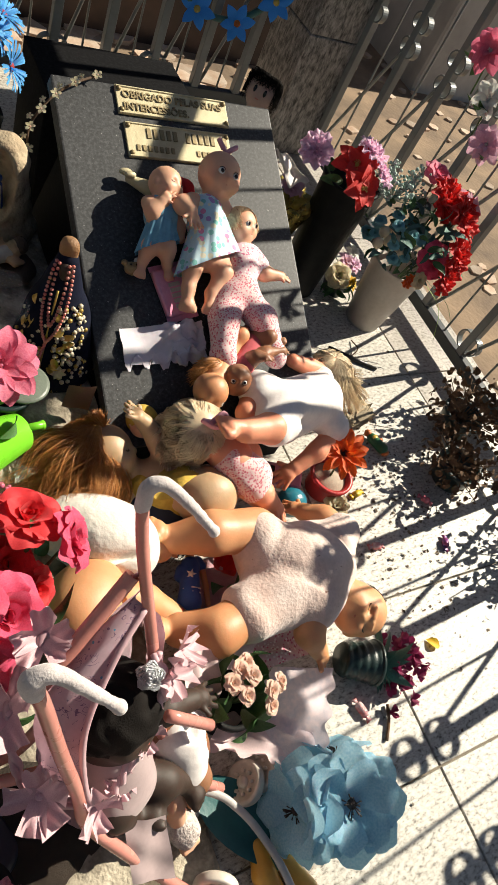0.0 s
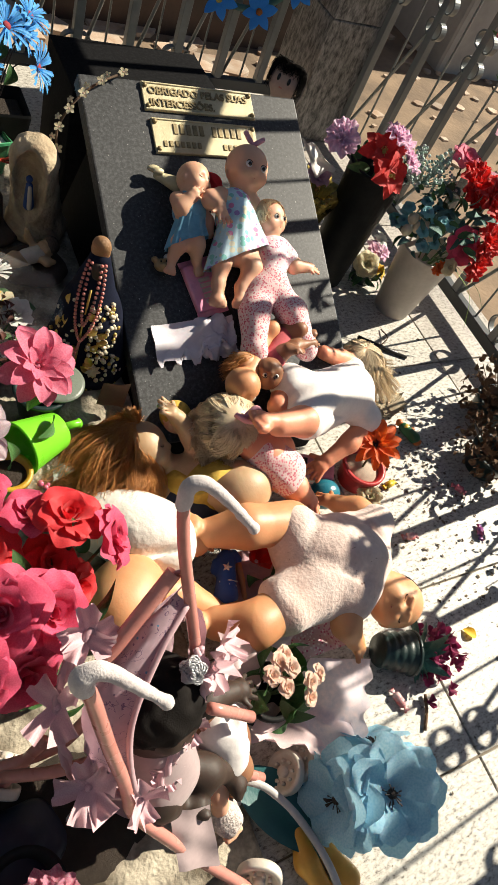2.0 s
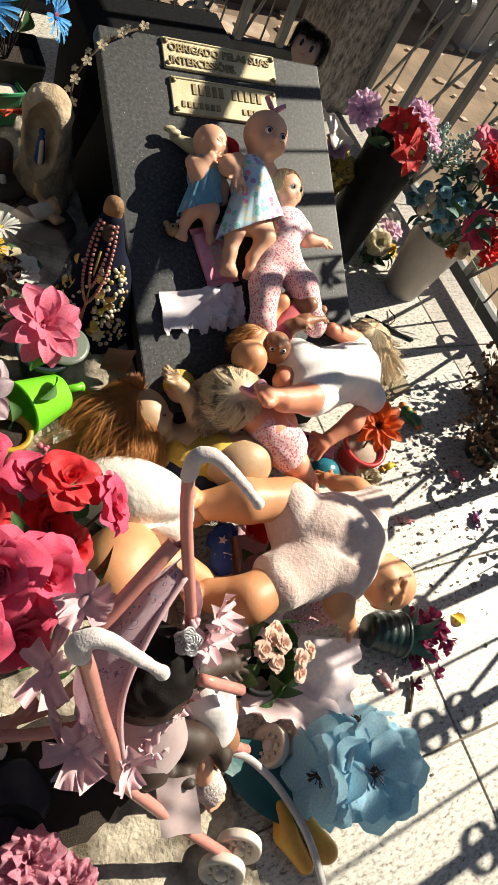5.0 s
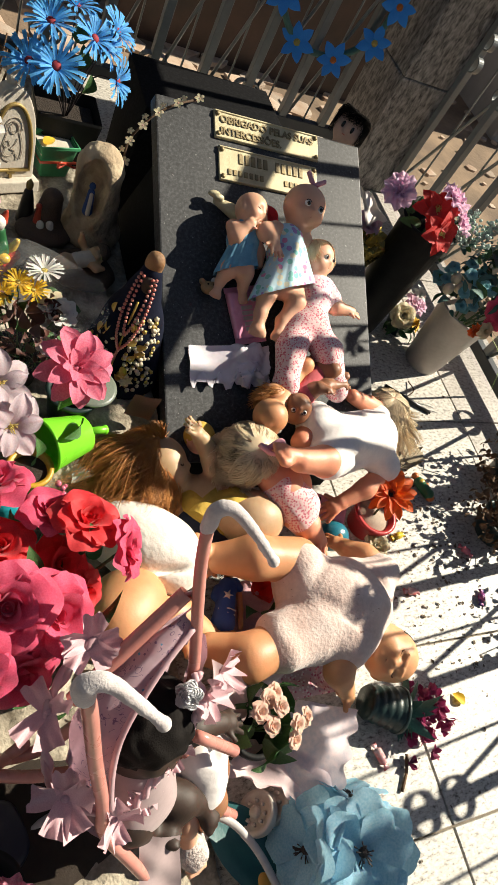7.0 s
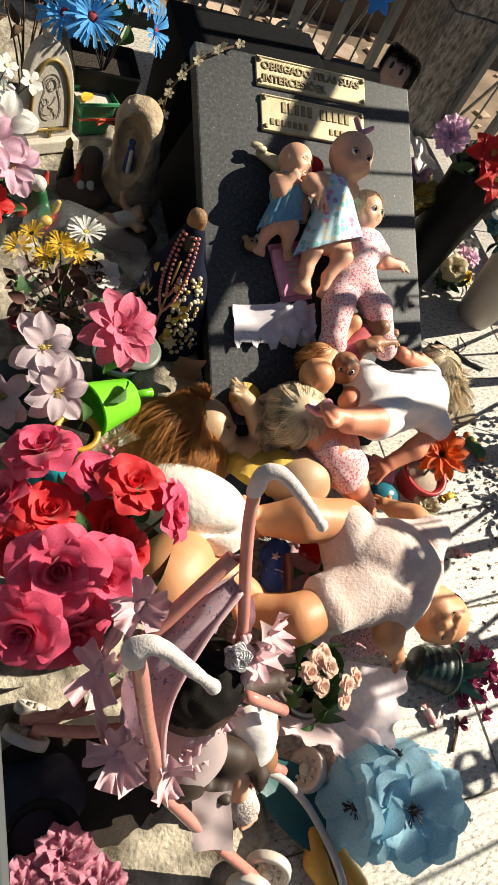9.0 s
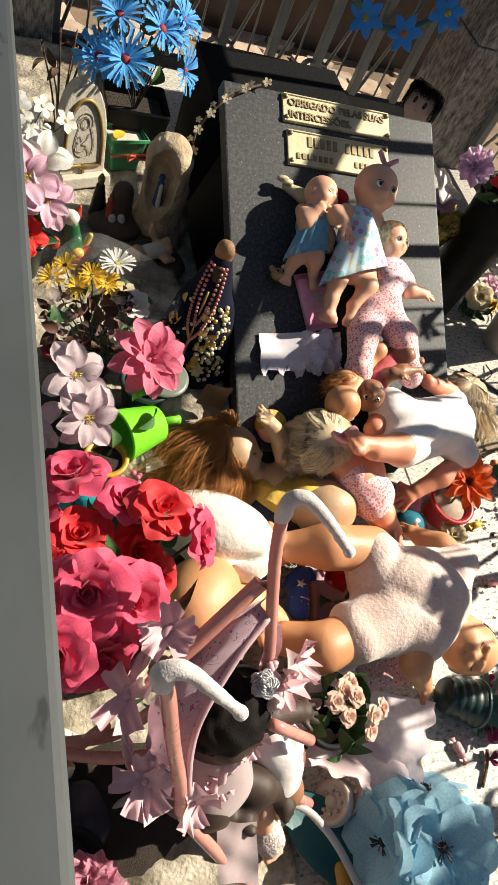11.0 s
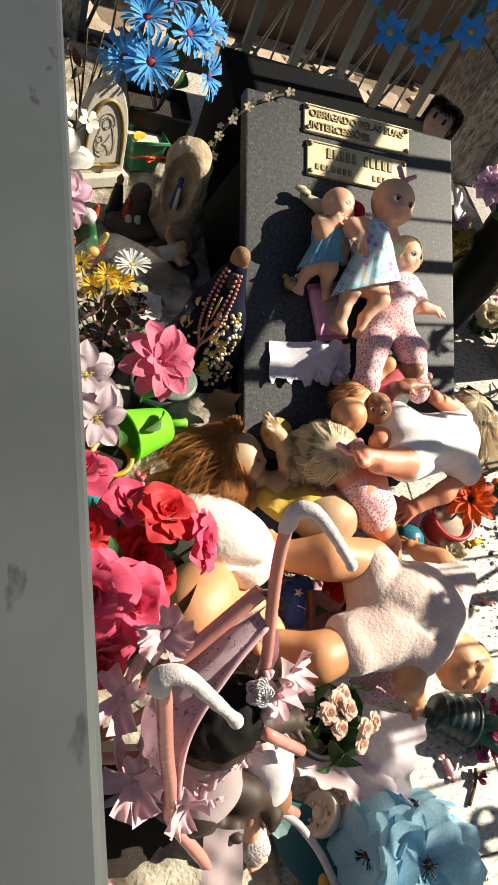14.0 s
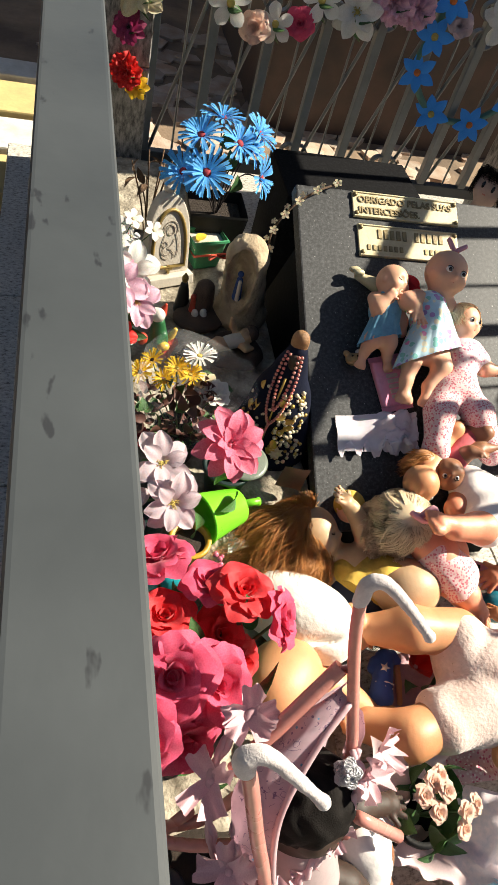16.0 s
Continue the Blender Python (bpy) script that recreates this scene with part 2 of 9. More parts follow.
def curl(points, steps=6):
    """A smooth line through the points (Catmull-Rom)."""
    p = [Vector(v) for v in points]
    p = [p[0] * 2 - p[1]] + p + [p[-1] * 2 - p[-2]]
    out = []
    for i in range(1, len(p) - 2):
        for s in range(steps):
            t = s / steps
            a, b, c, d = p[i - 1], p[i], p[i + 1], p[i + 2]
            out.append(0.5 * (2 * b + (c - a) * t + (2 * a - 5 * b + 4 * c - d) * t * t + (3 * b - a - 3 * c + d) * t ** 3))
    return out + [p[-2]]


def aim(at, way, spin_deg=0.0, size=1.0):
    """A pose at a place whose +z points along way."""
    q = Vector(way).to_track_quat("Z", "Y").to_matrix().to_4x4()
    return Matrix.Translation(at) @ q @ pose(0, 0, 0, 0, 0, spin_deg) @ Matrix.Diagonal((size, size, size, 1))


# ---- soft bodies: blended balls and limbs, skinned by surface nets ----
def nets(V, lo, h):
    ins = V < 0
    nx, ny, nz = V.shape
    s = np.zeros((nx - 1, ny - 1, nz - 1, 3), np.float32)
    c = np.zeros((nx - 1, ny - 1, nz - 1), np.float32)
    for ax in range(3):
        a = [slice(None)] * 3
        b = [slice(None)] * 3
        a[ax], b[ax] = slice(0, -1), slice(1, None)
        va, vb = V[tuple(a)], V[tuple(b)]
        cross = (va < 0) != (vb < 0)
        t = np.where(cross, va / np.where(cross, va - vb, 1), 0)
        o = [k for k in range(3) if k != ax]
        for i in (0, 1):
            for j in (0, 1):
                sl = [slice(None)] * 3
                sl[o[0]] = slice(i, V.shape[o[0]] - 1 + i)
                sl[o[1]] = slice(j, V.shape[o[1]] - 1 + j)
                cr = cross[tuple(sl)]
                c += cr
                s[..., ax] += np.where(cr, t[tuple(sl)], 0)
                s[..., o[0]] += cr * i
                s[..., o[1]] += cr * j
    act = c > 0
    idx = -np.ones(c.shape, np.int64)
    idx[act] = np.arange(act.sum())
    cells = np.argwhere(act)
    verts = (cells + s[act] / c[act][:, None]) * h + lo
    faces = []
    for ax in range(3):
        o = [k for k in range(3) if k != ax]
        a = [slice(1, -1)] * 3
        b = [slice(1, -1)] * 3
        a[ax], b[ax] = slice(0, -1), slice(1, None)
        ia, ib = ins[tuple(a)], ins[tuple(b)]
        for flip in (False, True):
            e = np.argwhere((ia & ~ib) if not flip else (~ia & ib))
            if not len(e):
                continue
            base = e.copy()
            base[:, o[0]] += 1
            base[:, o[1]] += 1
            quad = []
            for i, j in ((0, 0), (1, 0), (1, 1), (0, 1)):
                q = base.copy()
                q[:, o[0]] -= 1 - i
                q[:, o[1]] -= 1 - j
                quad.append(idx[q[:, 0], q[:, 1], q[:, 2]])
            quad = np.stack(quad, 1)
            if flip != (ax == 1):
                quad = quad[:, ::-1]
            faces.append(quad)
    return verts, np.concatenate(faces) if faces else np.zeros((0, 4), int)


def field(P, prims):
    """Distance to blended shapes. ('c', a, b, ra, rb, k) limb; ('e', centre, radii, turn, k) ball; ('-', ...) a dent."""
    d = None
    for p in prims:
        if p[0] == "c":
            a, b = np.array(p[1], np.float32), np.array(p[2], np.float32)
            ba = b - a
            t = np.clip(((P - a) @ ba) / max(float(ba @ ba), 1e-9), 0, 1)
            q = np.linalg.norm(P - a - t[..., None] * ba, axis=-1) - (p[3] + (p[4] - p[3]) * t)
            k = p[5]
        else:
            r = np.array(p[2], np.float32)
            q = P - np.array(p[1], np.float32)
            if p[3] is not None:
                q = q @ np.array(p[3], np.float32)
            k0 = np.linalg.norm(q / r, axis=-1)
            k1 = np.linalg.norm(q / (r * r), axis=-1) + 1e-9
            q = k0 * (k0 - 1) / k1
            k = p[4]
        if d is None:
            d = q
        elif p[0] == "-":
            hh = np.clip(0.5 - 0.5 * (q + d) / k, 0, 1)
            d = d * (1 - hh) - q * hh + k * hh * (1 - hh)
        else:
            hh = np.clip(0.5 + 0.5 * (d - q) / k, 0, 1)
            d = d * (1 - hh) + q * hh - k * hh * (1 - hh)
    return d


class Body:
    """Collects skins, cloth and hair of one figure into one mesh."""

    def __init__(self):
        self.v, self.f, self.m, self.mats, self.n = [], [], [], [], 0

    def slot(self, material):
        if material not in self.mats:
            self.mats.append(material)
        return self.mats.index(material)

    def add(self, verts, faces, material):
        self.v.append(np.asarray(verts, float))
        self.f += [tuple(i + self.n for i in f) for f in (faces.tolist() if hasattr(faces, "tolist") else faces)]
        self.m += [self.slot(material)] * len(faces)
        self.n += len(verts)

    def skin(self, prims, material, h=0.004, rough=0.0, rough_scale=80.0):
        pts = []
        for p in prims:
            if p[0] == "c":
                pts += [np.array(p[1]) - max(p[3], p[4]), np.array(p[1]) + max(p[3], p[4]), np.array(p[2]) - max(p[3], p[4]), np.array(p[2]) + max(p[3], p[4])]
            elif p[0] == "e":
                pts += [np.array(p[1]) - max(p[2]), np.array(p[1]) + max(p[2])]
        lo, hi = np.min(pts, 0) - 4 * h, np.max(pts, 0) + 4 * h
        n = np.ceil((hi - lo) / h).astype(int) + 1
        g = np.stack(np.meshgrid(*[lo[i] + h * np.arange(n[i]) for i in range(3)], indexing="ij"), -1).astype(np.float32)
        V = field(g, prims)
        if rough:
            q = rough_scale * 0.55
            w = np.sin(g[..., 0] * q + 1.8 * np.sin(g[..., 1] * q * 0.6 + g[..., 2] * q * 0.3)) * np.sin(g[..., 1] * q * 0.8 + 1.3 * np.sin(g[..., 2] * q * 0.5))
            V = V + rough * (1.3 * w + 0.5 * np.sin(g[..., 2] * q * 1.3 + g[..., 0] * q * 1.1 + 2 * w))
        self.add(*nets(V, lo, h), material)

    def bm(self, bm, material, m=None):
        if m is not None:
            bmesh.ops.transform(bm, matrix=m, verts=bm.verts[:])
        bm.verts.index_update()
        self.add([v.co[:] for v in bm.verts], [[v.index for v in f.verts] for f in bm.faces], material)
        bm.free()

    def strands(self, roots, material, width=0.0012):
        """Hair: each strand a path; a thin three-sided thread."""
        verts, faces = [], []
        for path in roots:
            base = len(verts)
            for i, p in enumerate(path):
                d = (path[min(i + 1, len(path) - 1)] - path[max(i - 1, 0)]).normalized()
                u = d.orthogonal().normalized()
                w = d.cross(u)
                r = width * (1 - 0.8 * i / (len(path) - 1))
                for a in (0, 2.09, 4.19):
                    verts.append(p + r * (u * math.cos(a) + w * math.sin(a)))
            for i in range(len(path) - 1):
                for k in range(3):
                    a, b = base + 3 * i + k, base + 3 * i + (k + 1) % 3
                    faces.append((a, b, b + 3, a + 3))
        self.add([v[:] for v in verts], faces, material)

    def build(self, name, label, category, group=""):
        me = bpy.data.meshes.new(name)
        me.from_pydata(np.concatenate(self.v).tolist(), [], self.f)
        for m in self.mats:
            me.materials.append(m)
        me.polygons.foreach_set("material_index", self.m)
        me.shade_smooth()
        me.update()
        return tagged(new(name, me), label, category, group)


# ---- the setting ----
bm = bmesh.new()
bmesh.ops.create_grid(bm, x_segments=60, y_segments=60, size=40)
for v in bm.verts:
    v.co.z = -0.12 + 0.01 * noise.noise(v.co * 1.3)
solo("ground", bm, EARTH, "dry tan earth round the grave plots", "ground", kind="structure", smooth=True)

# the plot's floor: granite slabs with narrow joints over a bed
bed = box((-0.79, -0.9, -0.4), (0.94, 2.26, -0.006))
solo("floor", bed, GROUT, "pale speckled granite floor slabs with dirt in the joints", "floor", kind="structure")
floor_ob = bpy.data.objects["floor"]
tile_rows = [(-0.9, -0.3), (-0.3, 0.265), (0.265, 0.557), (0.557, 1.08), (1.08, 1.6), (1.6, 2.26)]
tile_cols = [(-0.79, -0.32), (-0.32, 0.2), (0.2, 0.67), (0.67, 0.94)]
for y0, y1 in tile_rows:
    for x0, x1 in tile_cols:
        g = 0.0016
        bmt = box((x0 + g, y0 + g, -0.02), (x1 - g, y1 - g, random.uniform(-0.0008, 0.0008)), 0.0012, 1)
        part("slab", bmt, KERB if x0 > 0.6 else FLOOR, floor_ob, smooth=False)

# corner pillars of the fence
def pillar(name, x0, x1, label):
    t = thing(name, ((x0 + x1) / 2, 2.1, 0), label, "pillar", kind="structure")
    z, w = 0.0, (x1 - x0) / 2
    for z1 in (0.36, 0.72, 1.08):
        part("stone_panel", box((-w, -0.1, z + 0.002), (w, 0.1, z1), 0.003, 1), PILLAR, t, smooth=False)
        z = z1
    return t
pillar("pillar_right", 0.64, 0.825, "grey streaked granite corner pillar of the plot")
pillar("pillar_left", -0.64, -0.445, "grey streaked granite corner pillar holding flowers")


def scroll(bm, at, r, along, start, turns, w=0.018, th=0.004, flip=1):
    """A flat iron scroll: a spiral band whose width lies across the fence."""
    pts = []
    for i in range(22):
        a = start + flip * turns * 2 * math.pi * i / 21
        q = r * (1 - 0.55 * i / 21)
        pts.append((q * math.cos(a), q * math.sin(a)))
    pts = [(p[0] - pts[0][0], p[1] - pts[0][1]) for p in pts]
    across = Vector((-along[1], along[0], 0))
    ribs = []
    for i, (u, v) in enumerate(pts):
        a, b = pts[max(0, i - 1)], pts[min(len(pts) - 1, i + 1)]
        d = Vector((b[0] - a[0], b[1] - a[1])).normalized()
        c = Vector(at) + Vector((*along, 0)) * u + Vector((0, 0, v))
        nn = Vector((*along, 0)) * -d.y + Vector((0, 0, d.x))
        ribs.append([bm.verts.new(c + nn * sx * th / 2 + across * sy * w / 2) for sx, sy in ((-1, -1), (1, -1), (1, 1), (-1, 1))])
    for a, b in zip(ribs, ribs[1:]):
        for k in range(4):
            bm.faces.new((a[k], a[(k + 1) % 4], b[(k + 1) % 4], b[k]))
    bm.faces.new(ribs[0][::-1])
    bm.faces.new(ribs[-1])
    return bm


def fence(name, origin, along, length, bars, top, label):
    """Iron fence panel: rails, square bars, leaning rods, thin rods and scrolls."""
    t = thing(name, origin, label, "fence", kind="structure", turn=(0, 0, math.degrees(math.atan2(along[1], along[0]))))
    A = (1, 0)
    part("bottom_rail", box((0, -0.012, 0.03), (length, 0.012, 0.062), 0.002, 1), PAINT, t, smooth=False)
    part("top_rail", box((0, -0.0165, top - 0.03), (length, 0.0165, top), 0.0022, 3), PAINT, t, smooth=False)
    bar_me = mesh_of(box((-0.0115, -0.0115, 0.062), (0.0115, 0.0115, top - 0.03), 0.0015, 1), "bar", LIT_PAINT, False)
    for i, x in enumerate(bars):
        put("bar", bar_me, t, pose(x, 0, 0))
    pitch = bars[1] - bars[0]
    for i, x in enumerate(bars[:-1]):
        lean = tube([(x + 0.014, 0, 0.066), (x + pitch - 0.014, 0, 0.46), (x + pitch * 1.0 - 0.004, 0, 0.5)], 0.005, 6)
        part("leaning_rod", lean, LIT_PAINT, t)
        part("thin_rod", tube([(x + pitch * 0.55, 0, 0.06), (x + pitch * 0.55, 0, top - 0.03)], 0.0032, 6), LIT_PAINT, t)
        for zc in (0.105, 0.47):
            for s in (1, -1):
                if zc < 0.2 and i % 2 == 0:
                    continue
                b = bmesh.new()
                scroll(b, (x + s * 0.012, 0, zc - 0.03), 0.03 if zc < 0.2 else 0.024, A, -math.pi / 2 if s > 0 else -math.pi / 2, 0.85, flip=s)
                part("scroll", b, LIT_PAINT, t, smooth=False)
                b = bmesh.new()
                if zc > 0.2:
                    scroll(b, (x + s * 0.012, 0, zc + 0.075), 0.024, A, math.pi / 2, 0.85, flip=-s)
                    part("scroll", b, LIT_PAINT, t, smooth=False)
                else:
                    b.free()
    return t

TOP = 0.90
RAIL_X = -0.624
fence("fence_back", (-0.445, 2.09, 0.06), (1, 0), 1.085, [0.012 + 0.1375 * k for k in range(8)], TOP - 0.06, "grey painted iron fence panel behind the headstone")
fence("fence_right", (0.815, 2.0, 0.0), (0, -1), 1.1, [0.012 + 0.18 * k for k in range(7)], 1.063, "grey painted iron fence panel with scrolls beside the vases")
# unseen front panel, added for its shadows; its height is fitted to them
fence("gate_right", (0.815, 0.9, 0.0), (0, -1), 1.5, [0.012 + 0.18 * k for k in range(9)], 0.78, "unseen grey painted iron fence panel, height set for its shadow")
fence("fence_left", (RAIL_X, 2.0, 0.0), (0, -1), 2.6, [0.012 + 0.18 * k for k in range(15)], TOP, "grey painted iron fence with a flat top rail")

# ---- the headstone ----
head = thing("headstone", (0, 1.2, 0), "polished black granite headstone on a wedge base, leaning back", "gravestone")
SL = 0.513  # rise of the slab over its run
def slab_z(y):
    return 0.428 + SL * (y - 1.45)
tilt = math.degrees(math.atan(SL))
LOW_END = 0.885  # where the slab ends, under the dolls
ln = (1.45 - LOW_END) / math.cos(math.atan(SL))
part("face_slab", box((-0.222, 0, -0.028), (0.211, ln, 0), 0.003, 2), BLACK, head, "polished slab with plaques", m=pose(0, LOW_END - 1.2, slab_z(LOW_END) + 0.002, tilt, 0, 0), smooth=False)
b = bmesh.new()
prof = [(0.91, 0.0), (0.91, slab_z(0.91) - 0.036), (1.43, slab_z(1.43) - 0.036), (1.62, 0.0)]
lo = [b.verts.new((-0.17, y - 1.2, z)) for y, z in prof]
hi = [b.verts.new((0.17, y - 1.2, z)) for y, z in prof]
b.faces.new(lo), b.faces.new(hi[::-1])
for i in range(4):
    b.faces.new((lo[i], hi[i], hi[(i + 1) % 4], lo[(i + 1) % 4]))
bmesh.ops.recalc_face_normals(b, faces=b.faces[:])
part("base", b, SHADED_BLACK, head, "black granite wedge base, shade in its colour", smooth=False)
solo("granite_block", box((-0.165, 1.63, 0), (0.175, 1.83, 0.30), 0.003, 2), SHADED_BLACK, "black granite block standing behind the headstone", "block")


def on_slab(x, y, up=0.0):
    return Vector((x, y, slab_z(y) + up / math.cos(math.atan(SL))))


SLAB_M = Matrix.Translation((0, 1.45, 0.428)) @ pose(0, 0, 0, tilt, 0, 0)  # x across, y up the slab, z out of it
def plaque(x0, x1, d0, d1, label, lines, bars):
    """A cast plate with a raised rim, screws and raised lettering; d is the distance below the slab's top edge."""
    t = thing("plaque", (0, 0, 0), label, "plaque", "brass plaques")
    t.matrix_basis = SLAB_M @ pose((x0 + x1) / 2, -(d0 + d1) / 2, 0.0)
    w, h = (x1 - x0) / 2, (d1 - d0) / 2
    part("plate", box((-w, -h, 0.001), (w, h, 0.006), 0.0012, 2), BRASS, t, smooth=False)
    for s in (-1, 1):
        part("rim", box((-w + 0.001, s * (h - 0.002) - 0.0015, 0.005), (w - 0.001, s * (h - 0.002) + 0.0015, 0.008), 0.0008, 1), BRASS, t, smooth=False)
        for r in (-1, 1):
            part("screw", spin([(0.0045, 0.005), (0.0045, 0.0085), (0.002, 0.0105)], 12), BRASS_DARK, t, m=pose(s * (w - 0.006), r * (h - 0.007), 0))
    for text, x, y, size in lines:
        cu = bpy.data.curves.new("lettering", "FONT")
        cu.body, cu.size, cu.extrude = text, size, 0.0012
        cu.offset = 0.0004
        ob = new("lettering", cu)
        dg = bpy.context.evaluated_depsgraph_get()
        me = bpy.data.meshes.new_from_object(ob.evaluated_get(dg))
        bpy.data.objects.remove(ob)
        me.materials.clear()
        me.materials.append(BRASS_DARK)
        put("lettering", me, t, pose(x, y, 0.0068))
    for x, y, bw, bh in bars:
        part("raised_bar", box((x, y, 0.005), (x + bw, y + bh, 0.0078), 0.0006, 1), BRASS_DARK, t, smooth=False)
    return t
plaque(-0.113, 0.108, 0.002, 0.054, "yellowed cast brass thanks plaque screwed to the slab", [("OBRIGADO PELAS SUAS", -0.1, 0.004, 0.0185), ("INTERCESSÕES.", -0.1, -0.018, 0.0185)], [])
plaque(-0.107, 0.102, 0.068, 0.132, "yellowed cast brass memorial plaque with raised bars", [], [(-0.065 + k * 0.0128, 0.004, 0.0085, 0.019) for k in range(13) if k not in (5, 11)] + [(-0.088 + k * 0.011, -0.02, 0.007, 0.011) for k in range(7)] + [(0.03 + k * 0.011, -0.02, 0.007, 0.011) for k in range(4)])

# ---- beyond the fence ----
for nm, lo, hi, m, lab in (("neighbour_wall", (1.95, 2.85, -0.2), (3.4, 4.6, 0.62), PLASTER, "grey plastered side of a neighbouring tomb"),
                           ("neighbour_tomb", (0.05, 2.8, -0.2), (1.4, 4.2, 0.7), DARKBOX, "dark brown stone tomb behind the fence"),
                           ("garden_wall", (-4.5, 4.2, -0.2), (-0.9, 4.5, 2.2), BEIGE, "beige plaster wall beyond the plots")):
    solo(nm, box(lo, hi, 0.01, 1), m, lab, "wall", kind="structure")
WHITEK = mat("white kerb paint", (0.7, 0.68, 0.62), 0.8, scale=12, second=(0.5, 0.47, 0.4))
YELLOWK = mat("yellow kerb paint", (0.62, 0.48, 0.2), 0.8, scale=12, second=(0.5, 0.36, 0.16))
for i, (y0, y1, z1, m, nm, lab) in enumerate(((2.1, 2.3, -0.06, YELLOWK, "yellow_kerb", "faded yellow painted kerb"), (2.32, 2.5, -0.05, WHITEK, "white_kerb", "white painted kerb stones"), (2.52, 2.72, -0.04, YELLOWK, "yellow_kerb", "faded yellow painted kerb"), (2.74, 2.86, -0.03, WHITEK, "white_kerb", "white painted kerb stones"))):
    solo(nm, box((-3.5, y0, -0.2), (-0.72, y1, z1), 0.006, 2), m, lab, "kerb", group="kerbs beside the plot", kind="structure")
paving = thing("paving", (0, 0, -0.12), "broken pale paving stones set in earth", "paving", kind="structure")
k = 0
for i in range(330):
    x, y = random.uniform(-0.75, 0.75), random.uniform(2.28, 3.6)
    n, r, top = random.randint(4, 6), random.uniform(0.05, 0.1), random.uniform(0.008, 0.016)
    if i > 200:  # broken bits in bare earth
        x, y = random.choice(((random.uniform(0.9, 2.1), random.uniform(0.9, 3.0)), (random.uniform(0.7, 2.4), random.uniform(2.3, 3.4))))
        r, top = random.uniform(0.012, 0.045), random.uniform(0.005, 0.01)
    a0 = random.random() * 6
    pts = [(x + r * random.uniform(0.75, 1.1) * math.cos(a0 + 2 * math.pi * q / n), y + r * 0.85 * random.uniform(0.75, 1.1) * math.sin(a0 + 2 * math.pi * q / n)) for q in range(n)]
    part("stone", prism(pts, -0.05, top, 0.002), STONE, paving, smooth=False)

# the left half of the plot lies higher: a rough bed of concrete
BED_Z = 0.15
CONCRETE = mat("rough sunbaked concrete", (0.52, 0.46, 0.36), 0.95, scale=24, second=(0.085, 0.065, 0.042), var=0.4, bump=1.0, bump_scale=130)
def bed_z(x, y):
    y0 = 0.76 + 0.11 * min(1.0, max(0.0, (x + 0.36) / 0.09))
    t = min(1.0, max(0.0, (y - y0) / 0.1))
    return 0.012 + (BED_Z - 0.012) * t * t * (3 - 2 * t)
b = bmesh.new()
rows_ = []
for j in range(231):
    y = -0.02 + 2.0 * j / 230
    rows_.append([b.verts.new((x, y, bed_z(x, y) - 0.002 + 0.0035 * noise.noise((x * 28, y * 28, 0)) + 0.0025 * noise.noise((x * 90, y * 90, 3)) + 0.0015 * noise.noise((x * 240, y * 240, 5)))) for x in (-0.606 + 0.383 * i / 50 for i in range(51))])
for p, q in zip(rows_, rows_[1:]):
    for i in range(50):
        b.faces.new((p[i], p[i + 1], q[i + 1], q[i])).smooth = True
edge = [e for e in b.edges if e.is_boundary]
low = bmesh.ops.extrude_edge_only(b, edges=edge)
for v in low["geom"]:
    if isinstance(v, bmesh.types.BMVert):
        v.co.z = 0.001
solo("concrete_bed", b, CONCRETE, "rough raised concrete bed beside the headstone", "ground", kind="structure", smooth=True)


# ---- dolls ----
def skin_mat(name, base, rough=0.5, second=None):
    return mat(name, base, rough, var=0.05, scale=18, second=second, bump=0.06, bump_scale=300, sub=0.12, stain=0.14)
SKIN_PALE = skin_mat("pale vinyl", (0.74, 0.42, 0.28), second=(0.66, 0.35, 0.22))
SKIN_TAN = skin_mat("tanned vinyl", (0.66, 0.33, 0.16), second=(0.58, 0.26, 0.12))
SKIN_PINK = skin_mat("pink vinyl", (0.80, 0.34, 0.21), second=(0.72, 0.28, 0.16))
SKIN_OLD = skin_mat("grubby vinyl", (0.60, 0.40, 0.24), second=(0.40, 0.26, 0.14))
SKIN_DARK = skin_mat("dark brown vinyl", (0.04, 0.021, 0.013), 0.6, second=(0.025, 0.013, 0.008))
SKIN_BROWN = skin_mat("brown vinyl", (0.30, 0.14, 0.07), second=(0.24, 0.10, 0.05))
LIP = mat("pink lips", (0.55, 0.13, 0.1), 0.4)
EYE_WHITE = mat("eye white", (0.8, 0.78, 0.75), 0.2, bump=0)
EYE_DARK = mat("dark eye", (0.015, 0.012, 0.012), 0.12, bump=0)
def cloth(name, base, second=None, **k):
    return mat(name, base, 0.85, var=0.1, scale=k.pop("scale", 25), second=second, bump=0.09, bump_scale=900, sheen=0.2, **k)
